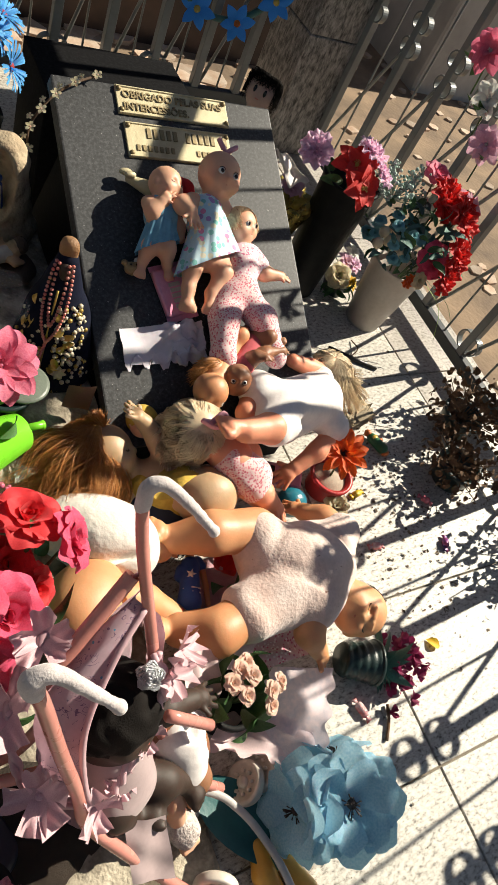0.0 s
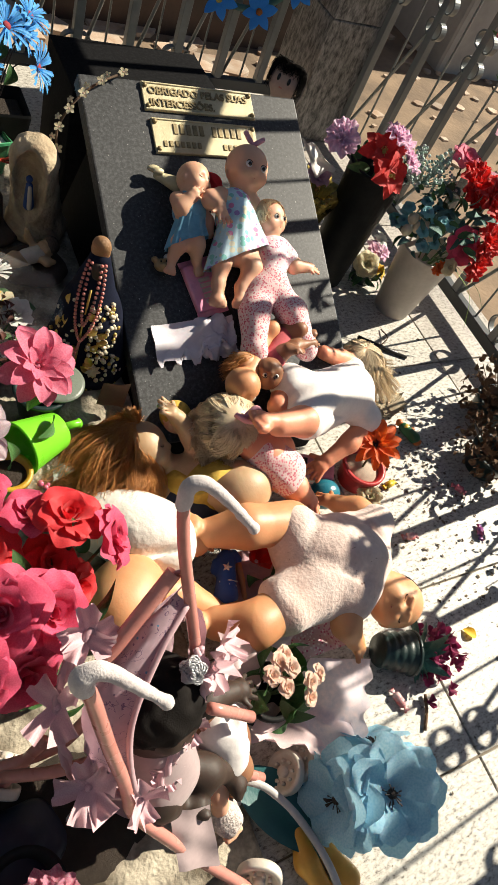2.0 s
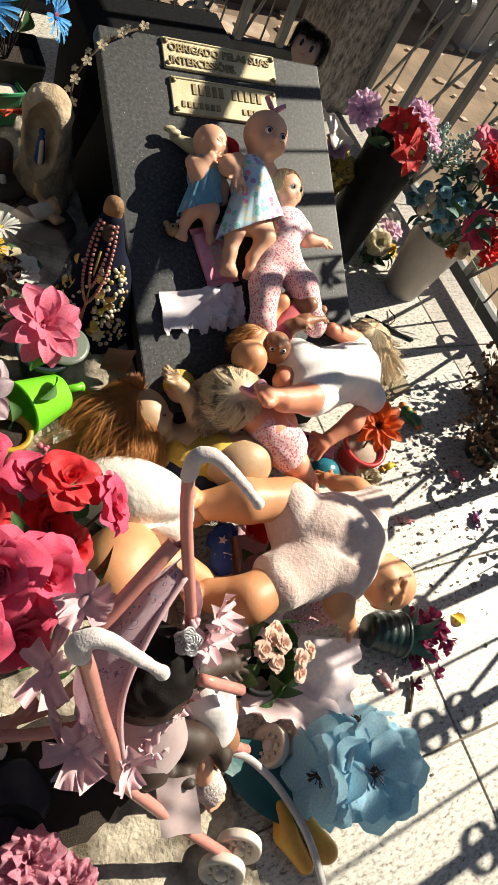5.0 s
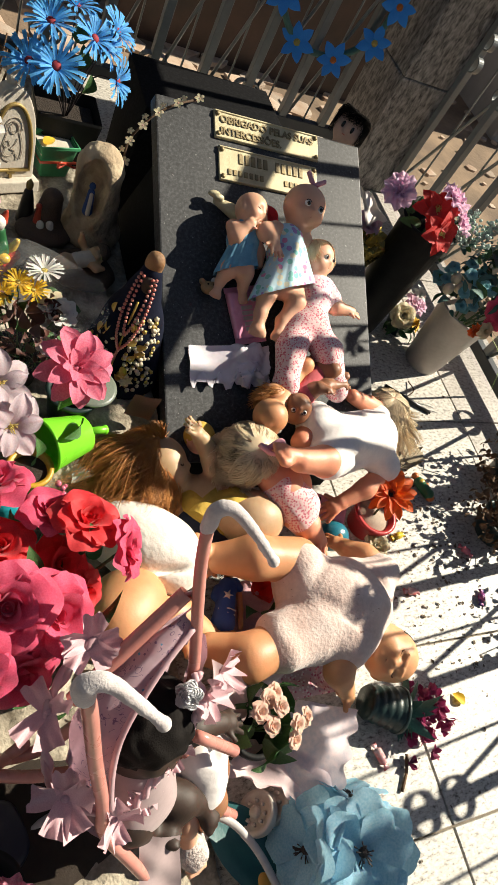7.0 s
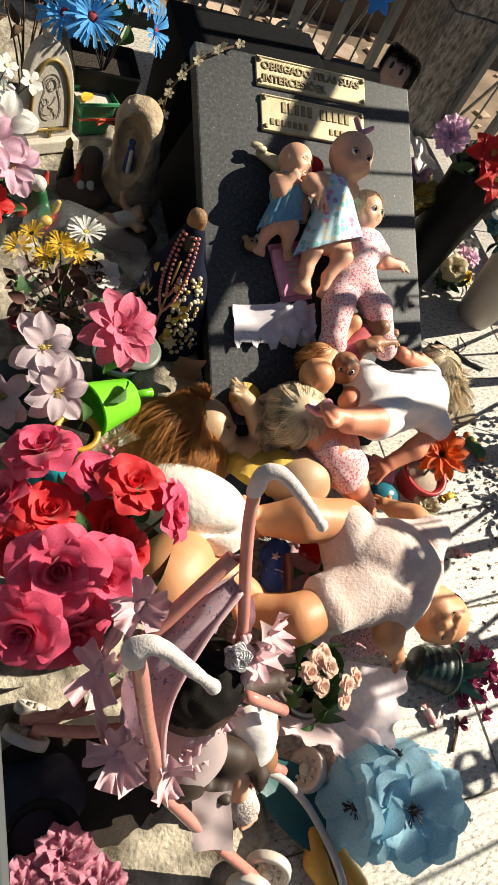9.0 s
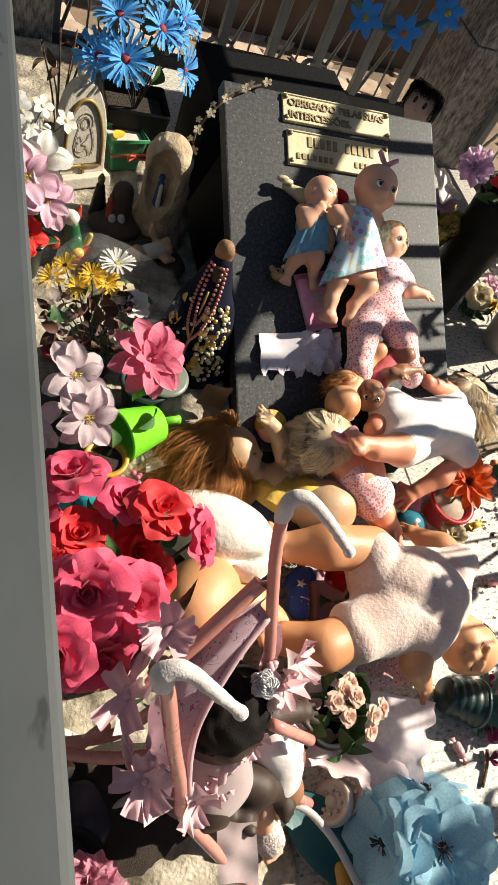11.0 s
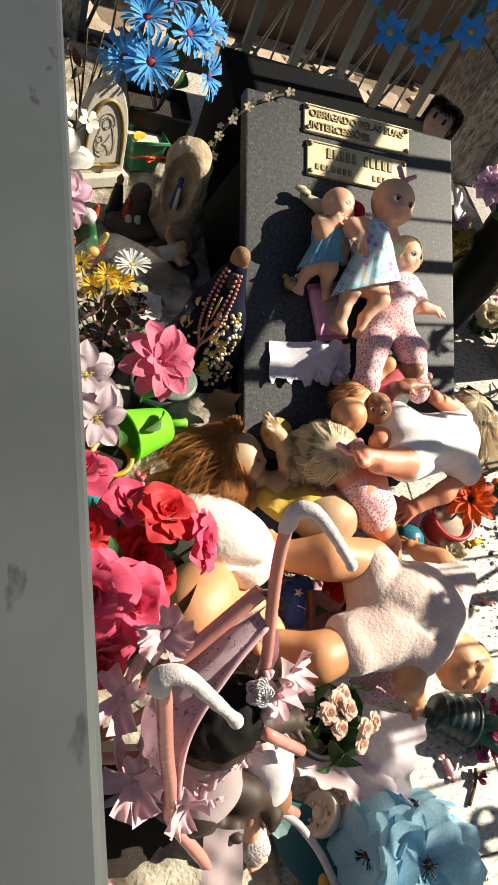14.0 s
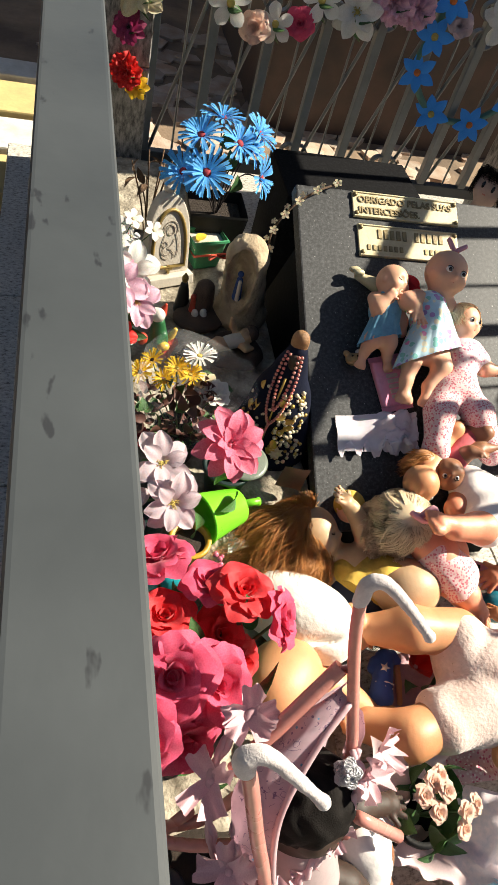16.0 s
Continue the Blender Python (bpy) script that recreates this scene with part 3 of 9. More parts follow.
def spotted(name, ground, spots, scale, cut=0.4, ground2=None):
    """Printed cloth: coloured spots on a ground."""
    m = cloth(name, ground, ground2)
    nt = m.node_tree
    b = nt.nodes["Principled BSDF"]
    src = b.inputs["Base Color"].links[0].from_socket
    co = nt.nodes.new("ShaderNodeTexCoord")
    vo = nt.nodes.new("ShaderNodeTexVoronoi")
    vo.inputs["Scale"].default_value = scale
    nt.links.new(co.outputs["Object"], vo.inputs["Vector"])
    lt = nt.nodes.new("ShaderNodeMath")
    lt.operation = "LESS_THAN"
    lt.inputs[1].default_value = cut
    nt.links.new(vo.outputs["Distance"], lt.inputs[0])
    rp = nt.nodes.new("ShaderNodeValToRGB")
    rp.color_ramp.interpolation = "CONSTANT"
    e = rp.color_ramp.elements
    while len(e) < len(spots):
        e.new(0.5)
    for i, c in enumerate(spots):
        e[i].position, e[i].color = i / len(spots), (*c, 1)
    sep = nt.nodes.new("ShaderNodeSeparateColor")
    nt.links.new(vo.outputs["Color"], sep.inputs[0])
    nt.links.new(sep.outputs[0], rp.inputs["Fac"])
    mx = nt.nodes.new("ShaderNodeMix")
    mx.data_type = "RGBA"
    nt.links.new(lt.outputs[0], mx.inputs["Factor"])
    nt.links.new(src, mx.inputs["A"])
    nt.links.new(rp.outputs["Color"], mx.inputs["B"])
    nt.links.new(mx.outputs["Result"], b.inputs["Base Color"])
    return m
DOTS = spotted("pale blue dotted cloth", (0.45, 0.72, 0.86), [(0.8, 0.3, 0.5), (0.25, 0.6, 0.55), (0.45, 0.3, 0.6), (0.85, 0.8, 0.6)], 84, 0.42, (0.62, 0.8, 0.86))
BLUE_KNIT = cloth("blue shiny cloth", (0.16, 0.40, 0.55), (0.1, 0.27, 0.4), scale=60)
PINK_FLORAL = spotted("pink floral print", (0.84, 0.64, 0.62), [(0.6, 0.12, 0.17), (0.78, 0.36, 0.4), (0.68, 0.2, 0.25)], 270, 0.45, (0.76, 0.52, 0.52))
PINK_SHIRT = spotted("pink printed shirt", (0.8, 0.55, 0.58), [(0.55, 0.14, 0.24), (0.82, 0.72, 0.72)], 200, 0.4)
WHITE_CLOTH = mat("white cotton", (0.82, 0.77, 0.74), 0.9, var=0.1, scale=25, second=(0.74, 0.68, 0.66), bump=0.3, bump_scale=55, sheen=0.2)
FUZZ = mat("stained cream cotton", (0.76, 0.62, 0.56), 0.95, var=0.16, scale=22, second=(0.62, 0.45, 0.39), bump=0.4, bump_scale=170, sheen=0.3)
add_chips(FUZZ, (0.3, 0.17, 0.13), 210.0, 0.69)
WHITE_FUZZ = mat("white plush", (0.78, 0.73, 0.66), 0.95, var=0.15, scale=26, second=(0.72, 0.66, 0.58), bump=0.6, bump_scale=60, sheen=0.5)
YELLOW = mat("faded yellow cloth", (0.62, 0.42, 0.07), 0.9, var=0.15, scale=30, second=(0.44, 0.27, 0.04), bump=0.5, bump_scale=90)
NAVY = cloth("navy cloth", (0.02, 0.025, 0.05))
ROYAL = cloth("royal blue cloth", (0.03, 0.1, 0.42))
CORAL = cloth("coral cloth", (0.6, 0.1, 0.12))
HAIR_AUBURN = mat("auburn doll hair", (0.72, 0.33, 0.1), 0.4, scale=60, second=(0.42, 0.17, 0.05), bump=0, thin=0.15)
HAIR_BLOND = mat("blond doll hair", (0.95, 0.82, 0.6), 0.36, scale=60, second=(0.84, 0.67, 0.45), bump=0, thin=0.3)
HAIR_BLACK = mat("black yarn", (0.012, 0.01, 0.009), 0.75, scale=60, bump=0.3)

HAIR_BLACK.node_tree.nodes["Principled BSDF"].inputs["Specular IOR Level"].default_value = 0.1


def basis(face, up):
    """Turn whose columns are right, face and up."""
    f = Vector(face).normalized()
    u = Vector(up)
    u = (u - f * u.dot(f)).normalized()
    return Matrix((f.cross(u), f, u)).transposed()


def head_prims(c, r, R, k=0.3, ears=True, smile=True):
    c = Vector(c)
    def at(x, y, z):
        return tuple(c + R @ Vector((x * r, y * r, z * r)))
    M = [list(row) for row in R]
    p = [("e", at(0, -0.05, 0.1), (0.95 * r, 1.0 * r, 0.98 * r), M, k * r), ("e", at(0, 0.2, -0.38), (0.74 * r, 0.68 * r, 0.58 * r), M, k * r)]
    for s in (-1, 1):
        p.append(("e", at(0.42 * s, 0.52, -0.34), (0.34 * r, 0.3 * r, 0.3 * r), M, 0.2 * r))
        if ears:
            p.append(("e", at(0.93 * s, -0.02, -0.1), (0.1 * r, 0.2 * r, 0.26 * r), M, 0.08 * r))
    p += [("e", at(0, 0.9, -0.2), (0.13 * r, 0.15 * r, 0.12 * r), M, 0.1 * r), ("e", at(0, 0.74, -0.46), (0.26 * r, 0.14 * r, 0.09 * r), M, 0.1 * r),
          ("e", at(0, 0.62, -0.72), (0.24 * r, 0.2 * r, 0.16 * r), M, 0.14 * r)]
    for s in (-1, 1):
        p.append(("-", at(0.36 * s, 0.93, 0.0), (0.2 * r, 0.13 * r, 0.15 * r), M, 0.08 * r))
    if smile:
        p.append(("-", at(0, 0.93, -0.5), (0.2 * r, 0.1 * r, 0.025 * r), M, 0.04 * r))
    return p


def face_bits(body, c, r, R, closed=False, look_to=0.0):
    c = Vector(c)
    for s in (-1, 1):
        e = c + R @ Vector((0.36 * s * r, 0.78 * r, 0.0))
        if closed:
            arc = [c + R @ Vector(((0.36 * s + 0.17 * math.cos(a)) * r, (0.86 - 0.05 * abs(math.cos(a))) * r, (0.02 + 0.09 * math.sin(a)) * r)) for a in (math.pi + math.pi * q / 6 for q in range(7))]
            body.bm(tube(arc, 0.02 * r, 5), EYE_DARK)
            continue
        b = bmesh.new()
        bmesh.ops.create_uvsphere(b, u_segments=12, v_segments=8, radius=0.16 * r)
        body.bm(b, EYE_WHITE, Matrix.Translation(e))
        b = bmesh.new()
        bmesh.ops.create_uvsphere(b, u_segments=10, v_segments=8, radius=0.105 * r)
        body.bm(b, EYE_DARK, Matrix.Translation(e + R @ Vector((look_to * r, 0.085 * r, 0))))
        arc = [e + R @ Vector((0.17 * math.cos(a) * r, 0.1 * r, 0.16 * math.sin(a) * r)) for a in (0.5 + 2.1 * q / 5 for q in range(6))]
        body.bm(tube(arc, 0.018 * r, 5), EYE_DARK)
    arc = [c + R @ Vector((0.17 * x * r, (0.86 - 0.06 * abs(x)) * r, (-0.5 + 0.03 * x * x) * r)) for x in (-1, -0.5, 0, 0.5, 1)]
    body.bm(tube(arc, [0.015 * r, 0.035 * r, 0.04 * r, 0.035 * r, 0.015 * r], 6), LIP)


def hand_prims(w, e, r, k=0.006, spread=0.35):
    """A doll's hand at wrist w, pointing on from elbow e."""
    w, e = Vector(w), Vector(e)
    d = (w - e).normalized()
    side = d.cross(Vector((0.2, 0.1, 1))).normalized()
    nrm = side.cross(d)
    palm = w + d * r * 0.9
    p = [("c", tuple(w), tuple(palm), r * 0.8, r * 0.74, k), ("c", tuple(palm - side * r * 0.4), tuple(palm + side * r * 0.4), r * 0.56, r * 0.56, k)]
    for s in (-1.2, -0.4, 0.4, 1.2):
        a = palm + side * s * r * 0.62 + d * r * 0.35
        b = a + (d + side * s * spread * 0.8 - nrm * 0.3).normalized() * r * (1.5 if abs(s) < 1 else 1.2)
        p.append(("c", tuple(a), tuple(b), r * 0.3, r * 0.26, k * 0.2))
    a = w + d * r * 0.4 + side * r * 0.8
    p.append(("c", tuple(a), tuple(a + (d * 0.5 + side).normalized() * r * 1.0), r * 0.34, r * 0.28, k * 0.3))
    return p


def foot_prims(an, toe_dir, r, k=0.006):
    an, d = Vector(an), Vector(toe_dir).normalized()
    side = d.cross(Vector((0.1, 0.2, 1))).normalized()
    ball = an + d * r * 1.6
    p = [("c", tuple(an - d * r * 0.5), tuple(ball), r * 0.85, r * 0.75, k)]
    p.append(("c", tuple(ball - side * r * 0.45), tuple(ball + side * r * 0.45), r * 0.62, r * 0.62, k))
    for i in range(5):
        s = -1.0 + 0.5 * i
        a = ball + d * r * (0.72 - 0.14 * abs(s)) + side * s * r * 0.88
        q = r * (0.33 if i else 0.4)
        p.append(("c", tuple(a - d * q), tuple(a), q, q, k * 0.2))
    return p


def limb(a, b, c, r0, r1, r2, k=0.012):
    """Upper and lower part of a chubby limb, bent at b."""
    return [("c", tuple(a), tuple(b), r0, r1, k), ("c", tuple(b), tuple(c), r1 * 1.05, r2, k)]


def strands_on(c, r, R, n, length, flow, spread=0.25, cap=0.1, seg=5, lift=0.15, seed=1, back=-1.1):
    """Hair roots over the skull, combed along flow (a vector or a function of the root's direction)."""
    rnd = random.Random(seed)
    c, out = Vector(c), []
    while len(out) < n:
        d = Vector((rnd.gauss(0, 1), rnd.gauss(0, 1), rnd.gauss(0, 1))).normalized()
        if d.z < cap - 0.55 * (1 if d.y < 0.1 else -1.2 * d.y) or d.y > 0.72 or d.z < back:
            continue
        w = R @ d
        p = c + w * r * 1.0
        f = flow(d) if callable(flow) else Vector(flow)
        L = length * rnd.uniform(0.65, 1.15)
        jit = Vector((rnd.gauss(0, 1), rnd.gauss(0, 1), rnd.gauss(0, 1))) * spread
        path, v = [p.copy()], (w * lift + f + jit * 0.4).normalized()
        for i in range(seg):
            v = (v * 0.8 + (f + jit) * 0.45 + Vector((rnd.gauss(0, 1), rnd.gauss(0, 1), rnd.gauss(0, 1))) * spread * 0.12).normalized()
            p = p + v * L / seg
            dd = p - c
            if dd.length < r * 1.03:
                p = c + dd.normalized() * r * 1.05
            path.append(p.copy())
        out.append(path)
    return out


def combed(c, r, crown, face, n, reach, tail, flow, seed, cut=0.5, locks=46, puff=0.1, wave=0.5, loose=0.015):
    """Hair laid over a skull from its crown in locks, then hanging on along flow; it stops at the face."""
    rnd = random.Random(seed)
    c, k, face, flow = Vector(c), Vector(crown).normalized(), Vector(face).normalized(), Vector(flow)
    u = k.orthogonal().normalized()
    w = k.cross(u)
    kinds = [(rnd.uniform(0, 6.28), rnd.uniform(0.6, 1.25), Vector((rnd.gauss(0, 1), rnd.gauss(0, 1), rnd.gauss(0, 1))) * 0.35, rnd.uniform(0.3, 1.2)) for _ in range(locks)]
    out = []
    for i in range(n):
        li = rnd.randrange(locks)
        ph, lg, dev, lift = kinds[li]
        a0 = 2 * math.pi * (li + rnd.gauss(0, 0.6)) / locks
        t0, t1 = rnd.uniform(0.02, 0.75) * reach * rnd.random(), reach * rnd.uniform(0.9, 1.06)
        path, stopped, stray = [], False, rnd.random() ** 2
        for s in range(8):
            t = t0 + (t1 - t0) * s / 7
            a = a0 + wave * 0.35 * math.sin(2.2 * t + ph)
            d = k * math.cos(t) + (u * math.cos(a) + w * math.sin(a)) * math.sin(t)
            if d.dot(face) > cut:
                stopped = True
                break
            path.append(c + d * r * (1.02 + puff * lift * math.sin(min(1.57, t)) + loose * stray * t))
        if len(path) < 3:
            continue
        if not stopped and tail:
            v = (path[-1] - path[-2]).normalized()
            p = path[-1]
            for s in range(6):
                bend = flow + dev + wave * Vector((math.sin(ph + s * 1.1), math.cos(ph + s * 1.3), math.sin(1.7 * ph + s)))* 0.8
                v = (v * 0.62 + bend * 0.42).normalized()
                p = p + v * tail * lg / 6
                if (p - c).length < r * 1.05:
                    p = c + (p - c).normalized() * r * 1.06
                path.append(p)
        out.append(path)
    return out


def skirt(body, rings, across, out, material, waves=9, ruffle=0.004, seed=0.0):
    """A thin flared skirt: rings of (centre, half width, half depth) from the chest to the hem."""
    b, g = bmesh.new(), []
    across, out = Vector(across).normalized(), Vector(out).normalized()
    n = 72
    for i, (c, hw, hd) in enumerate(rings):
        q = i / (len(rings) - 1)
        row = []
        for j in range(n):
            a = 2 * math.pi * j / n
            f = 1 + (ruffle / max(hw, 0.01)) * q * (math.sin(waves * a + seed) + 0.5 * math.sin(2.3 * waves * a + 2 * seed))
            row.append(b.verts.new(Vector(c) + across * hw * f * math.cos(a) + out * hd * f * math.sin(a)))
        g.append(row)
    for p, q in zip(g, g[1:]):
        for j in range(n):
            b.faces.new((p[j], p[(j + 1) % n], q[(j + 1) % n], q[j]))
    body.bm(b, material)


V3 = Vector
# 1: bald baby in a dotted dress, lying on the slab
S = lambda x, y, up: on_slab(x, y, up)
sn = Vector((0, -math.sin(math.atan(SL)), math.cos(math.atan(SL))))  # out of the slab
su = Vector((0, math.cos(math.atan(SL)), math.sin(math.atan(SL))))  # up the slab
b1 = Body()
hc, hr = S(0.026, 1.25, 0.07), 0.039
R1 = basis(sn * 0.85 + V3((0.02, -0.42, 0.05)), su + V3((0.3, 0, 0.1)))
ch, hp = S(-0.004, 1.197, 0.05), S(-0.012, 1.13, 0.045)
p = head_prims(hc, hr, R1) + [("c", tuple(hc + (ch - hc) * 0.5), tuple(ch), 0.018, 0.026, 0.01), ("c", tuple(ch), tuple(hp + su * 0.012), 0.03, 0.028, 0.01)]
p += limb(S(-0.03, 1.215, 0.06), S(-0.055, 1.2, 0.07), S(-0.05, 1.178, 0.085), 0.016, 0.0145, 0.012) + hand_prims(S(-0.052, 1.172, 0.085), S(-0.055, 1.2, 0.07), 0.0115)
p += limb(S(0.035, 1.215, 0.05), S(0.06, 1.18, 0.035), S(0.06, 1.15, 0.03), 0.016, 0.0145, 0.012)
p += limb(S(-0.034, 1.16, 0.042), S(-0.048, 1.116, 0.05), S(-0.058, 1.09, 0.045), 0.015, 0.0145, 0.0118) + foot_prims(S(-0.06, 1.084, 0.045), V3((-0.1, -0.4, -0.25)), 0.0135)
p += limb(S(0.02, 1.155, 0.042), S(0.01, 1.108, 0.054), S(-0.014, 1.082, 0.046), 0.0155, 0.015, 0.012) + foot_prims(S(-0.018, 1.076, 0.045), V3((-0.15, -0.5, -0.2)), 0.0135)
b1.skin(p, SKIN_PALE, 0.0027)
face_bits(b1, hc, hr, R1)
b1.skin([("c", tuple(ch + su * 0.012 + sn * 0.004), tuple(ch - su * 0.01), 0.03, 0.036, 0.01)], DOTS, 0.003)
hem = S(-0.012, 1.126, 0.048)
skirt(b1, [(ch + su * 0.01 + sn * 0.002, 0.03, 0.03), (ch - su * 0.012, 0.037, 0.036), (ch.lerp(hem, 0.5), 0.05, 0.037), (ch.lerp(hem, 0.8), 0.062, 0.036), (hem, 0.07, 0.035)], (1, 0.26, 0.13), sn, DOTS, 8, 0.004, 1.0)
b = bmesh.new()
for sgn in (-1, 1):
    b = tube(curl([hc + R1 @ V3((0.0, 0.1 * hr, 1.08 * hr)), hc + R1 @ V3((sgn * 0.5 * hr, 0.1 * hr, 1.5 * hr)), hc + R1 @ V3((sgn * 0.15 * hr, 0.1 * hr, 1.15 * hr))]), 0.004, 6, b)
PINK_NET = mat("pink net bow", (0.75, 0.35, 0.42), 0.7, scale=50)
b1.bm(b, PINK_NET)
b1.build("doll", "bald baby doll in a pale blue dotted dress on the headstone", "doll", "dolls")

# 2: small baby in a blue dress, hand at its mouth
b2 = Body()
hc, hr = S(-0.07, 1.247, 0.05), 0.029
R2 = basis(V3((0.45, -0.5, 0.6)), su + V3((0.1, 0, 0)))
ch, hp = S(-0.085, 1.21, 0.04), S(-0.094, 1.172, 0.038)
p = head_prims(hc, hr, R2) + [("c", tuple(hc), tuple(ch), 0.014, 0.02, 0.008), ("c", tuple(ch), tuple(hp), 0.024, 0.024, 0.008)]
p += limb(S(-0.106, 1.222, 0.045), S(-0.106, 1.2, 0.056), S(-0.09, 1.206, 0.066), 0.012, 0.011, 0.009) + hand_prims(S(-0.088, 1.208, 0.067), S(-0.106, 1.2, 0.056), 0.0085)
p += limb(S(-0.062, 1.22, 0.035), S(-0.05, 1.2, 0.03), S(-0.05, 1.18, 0.03), 0.012, 0.011, 0.009)
p += limb(S(-0.105, 1.17, 0.035), S(-0.116, 1.156, 0.04), S(-0.125, 1.146, 0.03), 0.016, 0.013, 0.01) + foot_prims(S(-0.127, 1.141, 0.026), V3((-0.2, -0.4, -0.35)), 0.009)
p += limb(S(-0.082, 1.168, 0.035), S(-0.084, 1.153, 0.042), S(-0.082, 1.142, 0.03), 0.016, 0.013, 0.01) + foot_prims(S(-0.082, 1.137, 0.026), V3((0.1, -0.4, -0.35)), 0.009)
b2.skin(p, SKIN_PALE, 0.0024)
face_bits(b2, hc, hr, R2, closed=True)
b2.skin([("c", tuple(ch + V3((0, 0.01, 0.006))), tuple(ch), 0.022, 0.027, 0.008), ("c", tuple(ch), tuple(ch - su * 0.008), 0.026, 0.028, 0.008)], BLUE_KNIT, 0.0027)
skirt(b2, [(ch + su * 0.004, 0.024, 0.024), (ch - su * 0.012, 0.029, 0.027), (ch.lerp(S(-0.098, 1.164, 0.036), 0.7), 0.034, 0.027), (S(-0.098, 1.16, 0.036), 0.042, 0.026)], (1, 0.2, 0.1), sn, BLUE_KNIT, 10, 0.0028, 2.0)
b2.build("doll", "small bald baby doll in a shiny blue dress on the headstone", "doll", "dolls")

# 3: doll in pink floral trousers with a blond fringe
b3 = Body()
hc, hr = S(0.066, 1.192, 0.045), 0.032
R3 = basis(sn * 0.75 + V3((0.5, -0.4, 0.1)), su)
ch, hp = S(0.056, 1.13, 0.04), S(0.035, 1.082, 0.04)
p = head_prims(hc, hr, R3) + [("c", tuple(hc), tuple(ch), 0.015, 0.022, 0.008)]
p += limb(S(0.083, 1.145, 0.04), S(0.101, 1.115, 0.045), S(0.123, 1.112, 0.045), 0.015, 0.013, 0.011) + hand_prims(S(0.128, 1.112, 0.045), S(0.101, 1.115, 0.045), 0.0105)
b3.skin(p, SKIN_PALE, 0.0027)
face_bits(b3, hc, hr, R3)
b3.skin([("c", tuple(S(0.061, 1.148, 0.04)), tuple(ch), 0.027, 0.031, 0.01), ("c", tuple(ch), tuple(S(0.045, 1.1, 0.04)), 0.031, 0.032, 0.01), ("c", tuple(S(0.083, 1.148, 0.04)), tuple(S(0.095, 1.128, 0.044)), 0.019, 0.019, 0.01)], PINK_SHIRT, 0.003, rough=0.0012, rough_scale=120)
b3.skin([("c", tuple(S(0.047, 1.1, 0.04)), tuple(hp), 0.033, 0.035, 0.01)] + limb(S(0.017, 1.075, 0.042), S(-0.005, 1.035, 0.055), S(-0.017, 0.985, 0.052), 0.03, 0.026, 0.022) + limb(S(0.053, 1.075, 0.042), S(0.069, 1.035, 0.055), S(0.085, 0.985, 0.052), 0.03, 0.026, 0.022)
        + [("e", tuple(S(-0.017, 0.975, 0.052)), (0.021, 0.026, 0.021), None, 0.01), ("e", tuple(S(0.087, 0.975, 0.052)), (0.021, 0.026, 0.021), None, 0.01)], PINK_FLORAL, 0.003, rough=0.0012, rough_scale=120)
b3.strands(combed(hc, hr, R3 @ V3((0, -0.25, 1)), R3 @ V3((0, 1, -0.35)), 1100, 1.5, 0.016, R3 @ V3((0, 0.2, -1)), 3, cut=0.42, puff=0.12), HAIR_BLOND, 0.0011)
b3.build("doll", "doll in pink floral trousers with a blond fringe", "doll", "dolls")

# 4: two small brown heads and a little baby under the feet
def small_baby(hc, hr, face, up, hp, skin, coat, feet, hands_at, label, hair=None):
    bd = Body()
    hc, hp = V3(hc), V3(hp)
    R = basis(face, up)
    ch = hc + (hp - hc) * 0.45
    p = head_prims(hc, hr, R) + [("c", tuple(hc), tuple(ch), hr * 0.45, hr * 0.6, 0.008), ("c", tuple(ch), tuple(hp), hr * 0.62, hr * 0.68, 0.008)]
    for h in hands_at:
        h = V3(h)
        m = (ch + h) / 2 + V3((0, 0, 0.01))
        p += limb(ch, m, h, hr * 0.38, hr * 0.34, hr * 0.27) + hand_prims(h, m, hr * 0.26)
    for f in feet:
        f = V3(f)
        m = (hp + f) / 2 + V3((0, 0, 0.018))
        p += limb(hp, m, f, hr * 0.5, hr * 0.42, hr * 0.3) + foot_prims(f, f - m + V3((0, 0, 0.02)), hr * 0.28)
    bd.skin(p, skin, 0.0028)
    face_bits(bd, hc, hr, R)
    if coat:
        bd.skin([("c", tuple(ch + (hc - ch) * 0.3), tuple(hp), hr * 0.72, hr * 0.82, 0.008)], coat, 0.003, rough=0.001)
    if hair:
        bd.strands(strands_on(hc, hr, R, 600, hr * 0.8, lambda d: R @ V3((d.x, -0.6, -0.4)), 0.2, cap=0.3, seed=int(hr * 9000)), hair, 0.001)
    return bd.build("doll", label, "doll", "dolls")
small_baby((-0.066, 0.912, 0.235), 0.03, (0.6, -0.5, -0.25), (0.1, 0.4, 0.9), (0.0, 0.99, 0.235), SKIN_TAN, None, [(0.05, 1.03, 0.25)], [], "bald tan baby doll lying among dolls")
small_baby((-0.042, 0.955, 0.23), 0.026, (0.55, -0.6, 0.5), (-0.2, 0.6, 0.5), (-0.005, 1.0, 0.225), SKIN_TAN, None, [], [], "baby doll with painted hair lying on the slab", HAIR_AUBURN)
small_baby((-0.008, 0.932, 0.238), 0.027, (-0.3, -0.6, 0.5), (-0.3, -0.7, 0.2), (0.055, 1.0, 0.245), SKIN_BROWN, CORAL, [(0.075, 1.03, 0.25), (0.09, 0.99, 0.26)], [(0.04, 0.95, 0.27), (0.09, 0.97, 0.26)], "little brown baby doll in a coral jacket on the slab")

